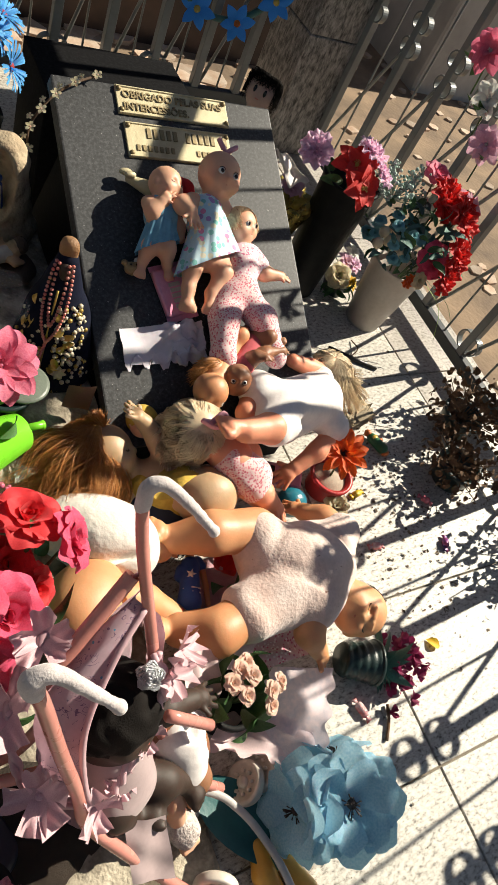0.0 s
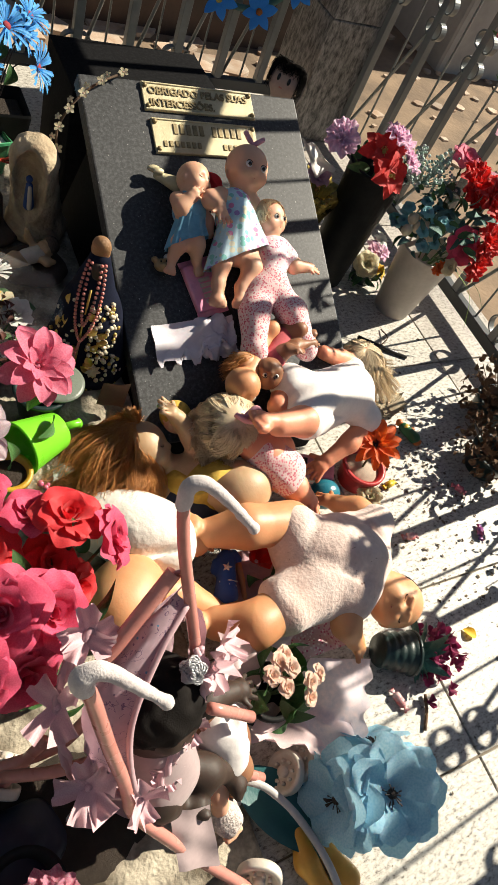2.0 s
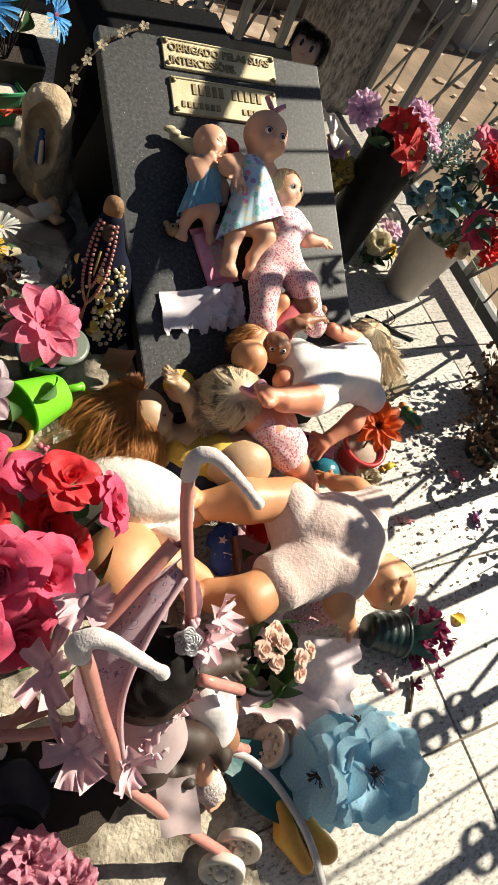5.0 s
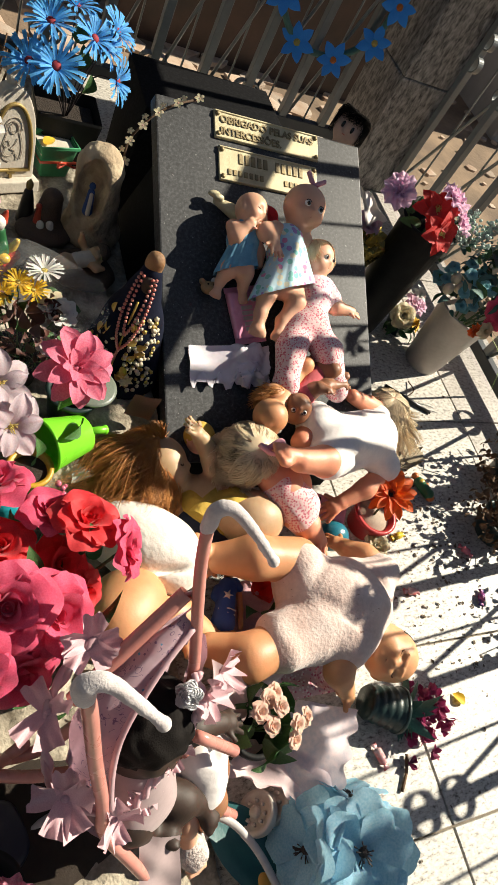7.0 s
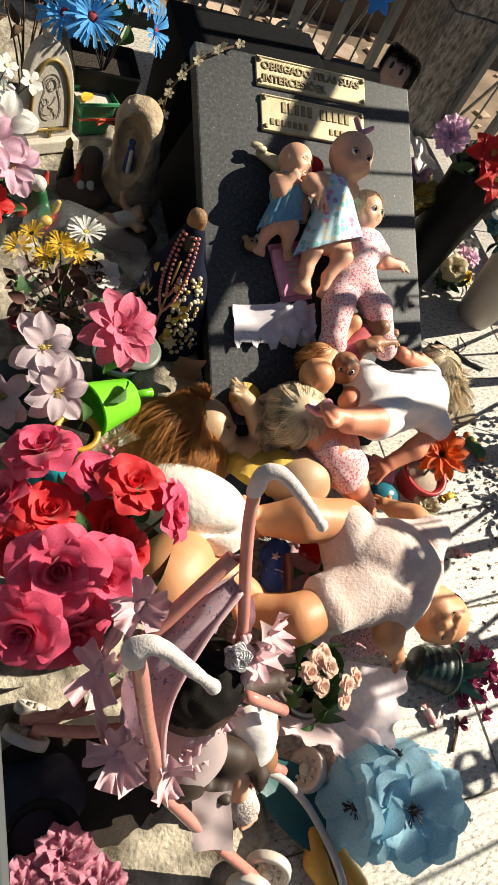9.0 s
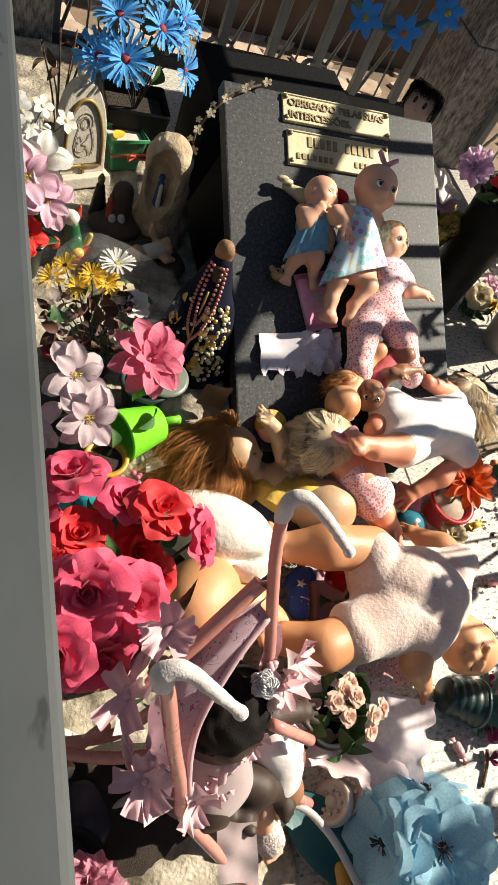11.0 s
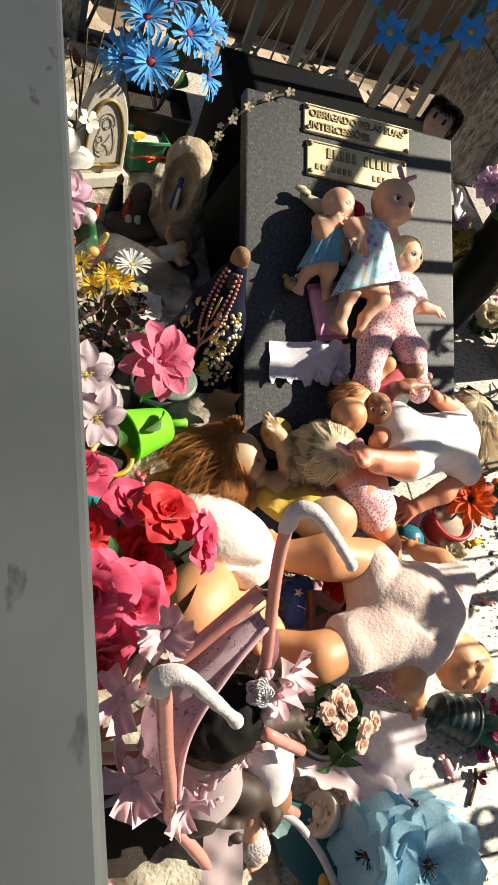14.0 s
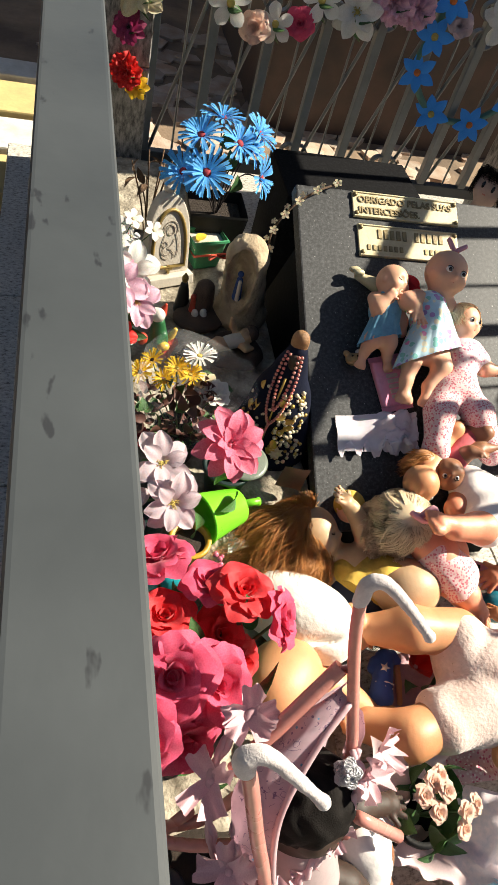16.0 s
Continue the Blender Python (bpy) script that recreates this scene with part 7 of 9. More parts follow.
part("cross_tube", tube(rel([(-0.364, 0.562, 0.432), (-0.462, 0.502, 0.33)]), 0.0082, 16, caps=False), PINK_TUBE, pr)
for pts in ([(-0.53, 0.482, 0.12), (-0.479, 0.464, 0.15), (-0.42, 0.455, 0.165), (-0.35, 0.44, 0.16)], [(-0.54, 0.5, 0.08), (-0.47, 0.49, 0.14), (-0.43, 0.5, 0.22)], [(-0.31, 0.455, 0.25), (-0.245, 0.435, 0.2)], [(-0.31, 0.47, 0.2), (-0.26, 0.4, 0.1), (-0.2, 0.37, 0.05)], [(-0.53, 0.482, 0.05), (-0.48, 0.5, 0.15)], [(-0.43, 0.43, 0.17), (-0.33, 0.41, 0.17), (-0.26, 0.4, 0.1)]):
    part("frame_tube", tube(curl(rel(pts), 4), 0.0075, 12), PINK_TUBE, pr)
def loft(P, Q, n=18, bulge=0.02, wave=0.003):
    P, Q = curl(P, 6), curl(Q, 6)
    b, g = bmesh.new(), []
    nrm = (Q[0] - P[0]).cross(P[-1] - P[0]).normalized()
    for i in range(len(P)):
        g.append([b.verts.new(P[i].lerp(Q[i], j / n) + nrm * (bulge * math.sin(math.pi * j / n) + wave * math.sin(9 * j / n + i * 0.8))) for j in range(n + 1)])
    for p, q in zip(g, g[1:]):
        for j in range(n):
            b.faces.new((p[j], p[j + 1], q[j + 1], q[j])).smooth = True
    up = bmesh.ops.solidify(b, geom=b.faces[:], thickness=0.0015)
    return b
part("canopy", loft(rel([(-0.35, 0.556, 0.408), (-0.405, 0.53, 0.37), (-0.454, 0.496, 0.322), (-0.462, 0.455, 0.27)]), rel([(-0.352, 0.535, 0.405), (-0.39, 0.5, 0.38), (-0.423, 0.453, 0.335), (-0.42, 0.412, 0.265)]), bulge=-0.012), PRINT, pr, "pale pink printed fabric hood")
part("hood_side", loft(rel([(-0.352, 0.535, 0.4), (-0.34, 0.52, 0.35), (-0.335, 0.5, 0.3)]), rel([(-0.33, 0.53, 0.38), (-0.318, 0.51, 0.33), (-0.315, 0.49, 0.27)]), bulge=0.006), PRINT, pr, "pale pink printed fabric")
part("seat_cloth", loft(rel([(-0.45, 0.44, 0.26), (-0.44, 0.41, 0.17), (-0.38, 0.375, 0.13), (-0.31, 0.37, 0.12)]), rel([(-0.43, 0.5, 0.2), (-0.4, 0.48, 0.13), (-0.36, 0.47, 0.12), (-0.3, 0.46, 0.13)]), bulge=-0.01), PRINT, pr, "pale pink printed seat cloth")
# hidden panel under the hood, added to block sun from the concrete
part("back_cloth", loft(rel([(-0.352, 0.556, 0.395), (-0.405, 0.53, 0.36), (-0.45, 0.496, 0.31), (-0.458, 0.455, 0.26)]), rel([(-0.33, 0.52, 0.13), (-0.365, 0.5, 0.11), (-0.395, 0.47, 0.1), (-0.41, 0.43, 0.11)]), bulge=-0.008), PRINT, pr, "hidden pale pink panel added to shade the concrete")
hem = curl(rel([(-0.352, 0.535, 0.407), (-0.39, 0.5, 0.383), (-0.424, 0.453, 0.337), (-0.421, 0.411, 0.265), (-0.4, 0.395, 0.21)]), 6)
part("piping", tube(hem, 0.0035, 7), PINK_SATIN, pr)
def twist(pts, r=0.004, lobes=2):
    """A twisted ribbon cord."""
    c = curl(pts, 8)
    b = bmesh.new()
    for s in range(lobes):
        tube([p + Vector((math.cos(i * 0.9 + s * math.pi), math.sin(i * 0.9 + s * math.pi), 0.4 * math.sin(i * 0.9 + s * math.pi))) * r * 0.8 for i, p in enumerate(c)], r, 6, b)
    return b
part("ribbon_cord", twist(rel([(-0.425, 0.535, 0.36), (-0.447, 0.544, 0.37), (-0.478, 0.51, 0.32), (-0.48, 0.46, 0.27), (-0.463, 0.426, 0.25), (-0.411, 0.399, 0.23)])), PINK_SATIN, pr)
part("ribbon_cord", twist(rel([(-0.34, 0.5, 0.36), (-0.332, 0.47, 0.33), (-0.345, 0.45, 0.29), (-0.37, 0.42, 0.25), (-0.39, 0.4, 0.22)])), PINK_SATIN, pr)
part("tie_cord", tube(curl(rel([(-0.362, 0.563, 0.425), (-0.352, 0.56, 0.43), (-0.347, 0.545, 0.4), (-0.35, 0.53, 0.37)]), 5), 0.0025, 6), PINK_SATIN, pr)
BOW_LOOP = petal_bm(1, 0.9, 0.5, 0.12, "flare", 0.22, 8, 10)
BOW_LOOP = mesh_of(BOW_LOOP, "loop", PINK_SATIN)
BOW_TAIL = mesh_of(petal_bm(1.15, 0.66, 0.3, -0.1, "flare", 0.24, 8, 10), "loop", PINK_SATIN)
def bow(at, way, size, spin_deg, n=4):
    b = bmesh.new()
    bmesh.ops.create_uvsphere(b, u_segments=10, v_segments=8, radius=0.13)
    k = part("bow", b, PINK_SATIN, pr, "satin ribbon bow", m=aim(Vector(at) - PO, way, spin_deg, size))
    for i in range(n):
        put("loop", BOW_LOOP if i % 2 == 0 or n > 4 else BOW_TAIL, k, pose(0, 0, 0, 0, 0, i * 360 / n + (12 if i % 2 else -8)) @ pose(0, 0.08, 0, 22 + 10 * (i % 2), 0, 0))
for at, way, s, sp, n in (((-0.447, 0.544, 0.37), (-0.2, -0.4, 0.8), 0.05, 20, 5), ((-0.482, 0.5, 0.31), (-0.4, -0.4, 0.7), 0.058, 60, 4), ((-0.463, 0.424, 0.255), (-0.3, -0.5, 0.8), 0.06, 100, 5), ((-0.411, 0.395, 0.232), (0.1, -0.6, 0.7), 0.045, 10, 4), ((-0.318, 0.485, 0.325), (0.5, -0.5, 0.6), 0.05, 140, 5), ((-0.308, 0.5, 0.35), (0.6, -0.3, 0.6), 0.045, 50, 4), ((-0.349, 0.44, 0.27), (0.2, -0.6, 0.7), 0.034, 0, 4), ((-0.375, 0.415, 0.225), (0.1, -0.7, 0.6), 0.036, 70, 4)):
    bow(at, way, s * 0.56, sp, n)
fr = bmesh.new()
for k in range(6):
    q = 0.004 + 0.0032 * k
    tube([Vector((q * (1 + 0.16 * math.sin(5 * a + k)) * math.cos(a), q * (1 + 0.16 * math.sin(5 * a + k)) * math.sin(a), 0.012 - 0.002 * k + 0.002 * math.sin(3 * a))) for a in (2 * math.pi * i / 22 for i in range(22))], 0.0022, 5, fr, closed=True, flat=2.0)
bmesh.ops.create_icosphere(fr, subdivisions=2, radius=0.019, matrix=Matrix.Translation((0, 0, -0.008)))
part("foil_rose", fr, SILVER, pr, "silver foil paper rose", m=aim(Vector((-0.352, 0.482, 0.355)) - PO, (-0.25, -0.3, 0.8), 0, 0.64))
part("ribbon_end", sheet(rel([(-0.37, 0.374, 0.172), (-0.319, 0.364, 0.162), (-0.311, 0.3, 0.1), (-0.366, 0.314, 0.118)]), 10, 0.002, 1.0), GREY_CLOTH, pr, "hanging grey pink ribbon end")
def wheel_at(at, way, r=0.031):
    w = part("wheel", spin([(r * 0.75, -0.006), (r * 0.97, -0.007), (r, -0.004), (r, 0.004), (r * 0.97, 0.007), (r * 0.75, 0.006), (r * 0.7, 0.003)], 40), WHITE_PLASTIC, pr, "white plastic wheel", m=aim(Vector(at) - PO, way))
    part("hub", spin([(0.0085, -0.009), (0.0085, 0.009), (0.005, 0.011)], 16), WHITE_PLASTIC, w)
    for k in range(8):
        a = k * math.pi / 4
        part("stud", spin([(0.0028, 0.003), (0.0028, 0.0078), (0.001, 0.0085)], 8), WHITE_PLASTIC, w, m=pose(r * 0.5 * math.cos(a), r * 0.5 * math.sin(a), 0))
for at, way in (((-0.157, 0.364, 0.036), (-0.75, 0.35, 0.5)), ((-0.13, 0.372, 0.036), (-0.75, 0.35, 0.5)), ((-0.246, 0.262, 0.033), (-0.5, -0.65, 0.4)), ((-0.278, 0.245, 0.033), (-0.5, -0.65, 0.4)), ((-0.518, 0.512, 0.037), (0.45, 0.75, 0.3)), ((-0.535, 0.484, 0.037), (0.45, 0.75, 0.3))):
    wheel_at(at, way)

# dark-skinned doll sitting in the pushchair, and its lace clothes
b11 = Body()
R11 = basis((0.5, -0.6, 0.5), (-0.1, 0.5, 0.8))
p = head_prims((-0.372, 0.47, 0.27), 0.045, R11) + [("c", (-0.375, 0.455, 0.23), (-0.37, 0.43, 0.18), 0.035, 0.042, 0.015)]
p += limb((-0.345, 0.46, 0.225), (-0.3, 0.468, 0.22), (-0.262, 0.47, 0.207), 0.018, 0.017, 0.014) + hand_prims((-0.256, 0.47, 0.204), (-0.3, 0.468, 0.22), 0.0145)
p += limb((-0.385, 0.41, 0.17), (-0.378, 0.39, 0.175), (-0.358, 0.38, 0.15), 0.026, 0.022, 0.017) + foot_prims((-0.352, 0.377, 0.147), (0.8, -0.25, 0.1), 0.0155)
p += limb((-0.35, 0.42, 0.165), (-0.31, 0.4, 0.155), (-0.275, 0.395, 0.125), 0.024, 0.021, 0.016) + foot_prims((-0.272, 0.39, 0.12), (0.4, -0.5, -0.3), 0.015)
b11.skin(p, SKIN_DARK, 0.0032)
face_bits(b11, (-0.372, 0.47, 0.27), 0.045, R11)
b11.skin([("e", (-0.375, 0.478, 0.285), (0.053, 0.05, 0.05), None, 0.01)], HAIR_BLACK, 0.0035, rough=0.0018, rough_scale=320)
b11.skin([("c", (-0.372, 0.45, 0.22), (-0.368, 0.425, 0.175), 0.042, 0.05, 0.015)], GREY_CLOTH, 0.0035, rough=0.002, rough_scale=80)
b11.build("doll", "dark brown doll sitting in the pushchair", "doll", "dolls")
b12 = Body()
b12.skin([("c", (-0.28, 0.42, 0.135), (-0.283, 0.375, 0.092), 0.017, 0.0145, 0.006), ("c", (-0.283, 0.375, 0.092), (-0.272, 0.352, 0.05), 0.015, 0.012, 0.006)] + foot_prims((-0.268, 0.348, 0.034), (0.2, -0.6, -0.1), 0.0135), SKIN_PALE, 0.0028)
b12.skin(limb((-0.255, 0.42, 0.125), (-0.248, 0.392, 0.1), (-0.244, 0.372, 0.055), 0.021, 0.019, 0.014) + [("c", (-0.26, 0.43, 0.13), (-0.28, 0.46, 0.15), 0.033, 0.033, 0.01)], SKIN_BROWN, 0.0032)
b12.skin([("e", (-0.272, 0.442, 0.152), (0.036, 0.034, 0.034), None, 0.01), ("c", (-0.262, 0.42, 0.132), (-0.262, 0.408, 0.122), 0.03, 0.028, 0.01), ("-", (-0.262, 0.436, 0.19), (0.014, 0.012, 0.014), None, 0.006)], WHITE_CLOTH, 0.0028, rough=0.0012, rough_scale=90)
b12.skin([("c", (-0.27, 0.35, 0.048), (-0.262, 0.342, 0.036), 0.0195, 0.0225, 0.01), ("c", (-0.255, 0.37, 0.03), (-0.24, 0.36, 0.02), 0.016, 0.014, 0.01)], LACE, 0.0028, rough=0.002, rough_scale=190)
b12.build("doll", "brown doll in white lace trousers beneath the pushchair", "doll", "dolls")

# ---- shrine figures in the left corner ----
PLASTER_W = mat("chalky white plaster", (0.6, 0.55, 0.47), 0.85, scale=18, second=(0.48, 0.42, 0.34), bump=0.25)
GOLD = mat("old gold paint", (0.32, 0.22, 0.06), 0.5, metal=0.3, scale=40, second=(0.22, 0.15, 0.05))
sh = thing("plaster_shrine", (-0.395, 1.7, 0), "white plaster arched shrine tablet with a gold painted rim", "shrine")
SM = pose(0, 0, 0, -8, 0, 20)
def arch(w, h, z0, n=9):
    left = [(-w, z0)]
    pts = [(-w, z0), (w, z0), (w, h * 0.45)] + [(w * math.cos(t) ** 0.9 if math.cos(t) > 0 else 0, h * 0.45 + h * 0.55 * math.sin(t)) for t in (math.pi / 2 * k / n for k in range(1, n + 1))]
    pts += [(-x, z) for x, z in reversed(pts[2:-1])]
    return pts
FLAT = Matrix(((1, 0, 0, 0), (0, 0, 1, 0), (0, 1, 0, 0), (0, 0, 0, 1)))
part("tablet", prism(arch(0.055, 0.225, 0.025), -0.015, 0.015, 0.003, m=SM @ FLAT), PLASTER_W, sh, smooth=False)
rim = [(x, z) for x, z in arch(0.043, 0.19, 0.045)]
part("gold_rim", tube([SM @ Vector((x, -0.0165, z)) for x, z in rim], 0.0045, 6, closed=True), GOLD, sh, "gold painted rim")
part("niche_panel", prism(arch(0.038, 0.18, 0.05), 0.0145, 0.0165, m=SM @ pose(0, -0.031, 0) @ FLAT), PLASTER_W, sh, smooth=False)
part("base", box((-0.062, -0.035, 0), (0.062, 0.025, 0.026), 0.003, 2), PLASTER_W, sh, m=SM, smooth=False)
part("cross", join(box((-0.003, -0.02, 0.028), (0.003, -0.0155, 0.05)), box((-0.009, -0.02, 0.038), (0.009, -0.0155, 0.043))), GOLD, sh, m=SM, smooth=False)
rl = bmesh.new()
ink = mat("grey relief line", (0.3, 0.25, 0.2), 0.9, scale=60)
ring_ = lambda cx, cz, rx, rz, a0=0.0, a1=6.2832: [(cx + rx * math.cos(a0 + (a1 - a0) * q / 9), cz + rz * math.sin(a0 + (a1 - a0) * q / 9)) for q in range(10)]
for pts in (ring_(0.002, 0.142, 0.019, 0.021, -0.4, 3.6), ring_(0.002, 0.14, 0.009, 0.012), ring_(0.0, 0.137, 0.014, 0.018, -0.2, 3.3), [(-0.012, 0.132), (-0.019, 0.112), (-0.022, 0.09), (-0.016, 0.072), (-0.004, 0.066)], [(0.015, 0.132), (0.021, 0.11), (0.023, 0.09), (0.018, 0.07)],
            ring_(-0.011, 0.106, 0.006, 0.007), [(-0.014, 0.099), (-0.018, 0.086), (-0.01, 0.078), (0.004, 0.082)], [(0.012, 0.118), (0.005, 0.104), (-0.004, 0.096), (0.008, 0.09)], [(0.004, 0.088), (0.012, 0.078), (0.01, 0.068)], [(-0.002, 0.134), (0.001, 0.132), (0.004, 0.134)]):
    tube([SM @ Vector((x, -0.0178, z)) for x, z in [(p.x, p.y) for p in curl([(x, z, 0) for x, z in pts], 3)]], 0.0007, 5, rl)
part("relief", rl, ink, sh, "worn line relief")
b = Body()
b.skin([("e", (0, 0, 0.235), (0.014, 0.01, 0.013), None, 0.005), ("e", (0, 0, 0.258), (0.011, 0.009, 0.012), None, 0.005), ("e", (-0.01, 0, 0.25), (0.006, 0.006, 0.01), None, 0.004), ("e", (0.01, 0, 0.25), (0.006, 0.006, 0.01), None, 0.004)], PLASTER_W, 0.0024)
me = bpy.data.meshes.new("finial")
me.from_pydata(np.concatenate(b.v).tolist(), [], b.f)
me.materials.append(PLASTER_W)
me.shade_smooth()
put("finial", me, sh, SM)

GROTTO = mat("rough sand stone", (0.5, 0.4, 0.27), 0.9, scale=24, second=(0.3, 0.22, 0.14), bump=0.9, bump_scale=90)
BLUE_CLOAK = mat("blue cloak paint", (0.02, 0.06, 0.22), 0.6, scale=40)
bg = Body()
bg.skin([("c", (-0.228, 1.572, 0.04), (-0.247, 1.543, 0.19), 0.056, 0.044, 0.02), ("e", (-0.25, 1.54, 0.205), (0.044, 0.04, 0.05), None, 0.02), ("e", (-0.225, 1.57, 0.02), (0.066, 0.058, 0.035), None, 0.02),
         ("-", (-0.266, 1.488, 0.145), (0.034, 0.07, 0.098), None, 0.005)], GROTTO, 0.003, rough=0.0012, rough_scale=260)
bg.skin([("c", (-0.256, 1.53, 0.1), (-0.258, 1.528, 0.15), 0.011, 0.007, 0.005), ("e", (-0.259, 1.527, 0.165), (0.007, 0.007, 0.008), None, 0.003)], BLUE_CLOAK, 0.0025)
bg.skin([("c", (-0.257, 1.52, 0.1), (-0.259, 1.519, 0.15), 0.005, 0.004, 0.003)], PLASTER_W, 0.002)
bg.build("grotto_statue", "rough stone grotto statuette with a blue cloaked figure inside", "statuette")

WOODY = mat("dark brown carved resin", (0.09, 0.055, 0.035), 0.7, scale=30, second=(0.05, 0.03, 0.02), bump=0.5)
bc = Body()
bc.skin([("e", (-0.262, 1.435, 0.02), (0.072, 0.06, 0.022), None, 0.01), ("e", (-0.31, 1.43, 0.03), (0.03, 0.03, 0.02), None, 0.01), ("-", (-0.262, 1.435, 0.048), (0.055, 0.045, 0.02), None, 0.01)], WOODY, 0.0034, rough=0.0015, rough_scale=120)
Rc = basis((-0.2, -0.4, 0.9), (0.8, 0.3, 0.3))
bc.skin(head_prims((-0.235, 1.445, 0.062), 0.018, Rc) + [("c", (-0.25, 1.44, 0.05), (-0.285, 1.432, 0.045), 0.015, 0.013, 0.006)] + limb((-0.258, 1.45, 0.055), (-0.27, 1.462, 0.075), (-0.276, 1.455, 0.1), 0.007, 0.006, 0.005) + limb((-0.252, 1.428, 0.05), (-0.24, 1.418, 0.045), (-0.225, 1.42, 0.045), 0.007, 0.006, 0.005)
        + limb((-0.288, 1.438, 0.045), (-0.305, 1.43, 0.055), (-0.325, 1.425, 0.05), 0.008, 0.007, 0.005) + limb((-0.285, 1.425, 0.045), (-0.3, 1.415, 0.05), (-0.315, 1.41, 0.045), 0.008, 0.007, 0.005), SKIN_OLD, 0.0022)
bc.skin([("c", (-0.25, 1.44, 0.052), (-0.28, 1.433, 0.048), 0.0175, 0.0165, 0.005)], PLASTER_W, 0.0024)
bc.skin([("e", (-0.226, 1.448, 0.066), (0.017, 0.02, 0.018), None, 0.005)], WOODY, 0.0024)
bc.build("cherub_statue", "small reclining child statuette on a dark resin bowl", "statuette")

# draped figure in a jewelled dark blue cloak
CLOAK = mat("dark navy velvet", (0.007, 0.01, 0.026), 0.9, scale=30, second=(0.003, 0.004, 0.012), bump=0.15)
CLOAK.node_tree.nodes["Principled BSDF"].inputs["Specular IOR Level"].default_value = 0.15
PEARL = mat("cream pearls", (0.66, 0.58, 0.42), 0.3, scale=60, bump=0)
GOLDBEAD = mat("gold leaf beads", (0.55, 0.38, 0.1), 0.35, metal=0.6, scale=60, bump=0.1)
CROWN = mat("carved brown wood", (0.3, 0.16, 0.07), 0.6, scale=40, second=(0.2, 0.1, 0.04), bump=0.4)
bi = Body()
IB, IT = Vector((-0.22, 1.198, 0.0)), Vector((-0.224, 1.196, 0.262))
bi.skin([("c", tuple(IB + Vector((0, 0, 0.012))), tuple(IB.lerp(IT, 0.5)), 0.085, 0.056, 0.03), ("c", tuple(IB.lerp(IT, 0.5)), tuple(IB.lerp(IT, 0.97)), 0.056, 0.019, 0.02)], CLOAK, 0.004, rough=0.0016, rough_scale=70)
bi.skin([("e", tuple(IT + Vector((0.002, -0.004, -0.012))), (0.013, 0.013, 0.016), None, 0.006), ("c", tuple(IB.lerp(IT, 0.9) + Vector((-0.006, -0.016, 0))), tuple(IB.lerp(IT, 0.95) + Vector((-0.006, -0.014, 0))), 0.011, 0.012, 0.006)], SKIN_DARK, 0.0028)
bi.skin([("e", tuple(IT + Vector((0, 0.002, 0.02))), (0.0155, 0.0155, 0.017), None, 0.01), ("c", tuple(IT), tuple(IT + Vector((0, 0.008, 0.006))), 0.014, 0.014, 0.008)], CROWN, 0.0028, rough=0.0012, rough_scale=200)
def cone_at(a, h):
    """A place on the cloak: angle from the front (towards the camera), share of the height."""
    c = IB.lerp(IT, h)
    r = 0.085 - 0.058 * h if h < 0.5 else 0.056 - 0.034 * (h - 0.5) / 0.4
    r += 0.001
    f = math.radians(242 + a)
    return c + Vector((r * math.cos(f), r * math.sin(f), 0.01)), Vector((math.cos(f), math.sin(f), 0.3))
rnd = random.Random(55)
for i in range(150):
    a, h = rnd.choice((-1, 1)) * rnd.uniform(8, 70), rnd.uniform(0.06, 0.66)
    if a < 0 and rnd.random() < 0.5:
        a = -a
    p, d = cone_at(a, h)
    b = bmesh.new()
    bmesh.ops.create_icosphere(b, subdivisions=1, radius=rnd.uniform(0.0034, 0.0055))
    bi.bm(b, PEARL if i % 4 else GOLDBEAD, Matrix.Translation(p))
for i in range(17):
    a, h = -60 + 24 * rnd.random() + 70 * (i % 2), 0.12 + 0.5 * (i / 17)
    p, d = cone_at(a, h)
    bi.bm(petal_bm(0.021, 0.014, 0.2, 0.1, "point"), GOLDBEAD, aim(p, d, rnd.uniform(0, 360)) @ pose(0, 0, 0.001, 12, 0, 0))
for k in range(7):
    p, d = cone_at(22, 0.16)
    bi.bm(petal_bm(0.016, 0.009, 0.2, 0.1, "point"), PEARL, aim(p, d, k * 51) @ pose(0, 0, 0.002, 15, 0, 0))
bi.bm(tube([cone_at(-4, 0.05 + 0.09 * k)[0] for k in range(9)], 0.0022, 6), GOLDBEAD)
b = bmesh.new()
ringp = [IB + Vector((0.078 * math.cos(t), 0.078 * math.sin(t), 0.006)) for t in (2 * math.pi * k / 60 for k in range(60))]
for k, q in enumerate(ringp):
    tube([q, q + Vector((0.004 * math.cos(k), 0.004 * math.sin(k), -0.005)) + (q - IB) * 0.08], 0.002, 4, b)
bi.bm(b, GOLDBEAD)
bi.build("madonna_statue", "draped statuette in a navy cloak sewn with pearls and gold", "statuette")
ROSARY = mat("pink glass beads", (0.62, 0.24, 0.2), 0.25, scale=60, bump=0, sub=0.2)
ro = thing("rosary", (-0.23, 1.16, 0.2), "pink bead rosary hung round the statuette", "rosary")
RO = ro.matrix_basis.translation
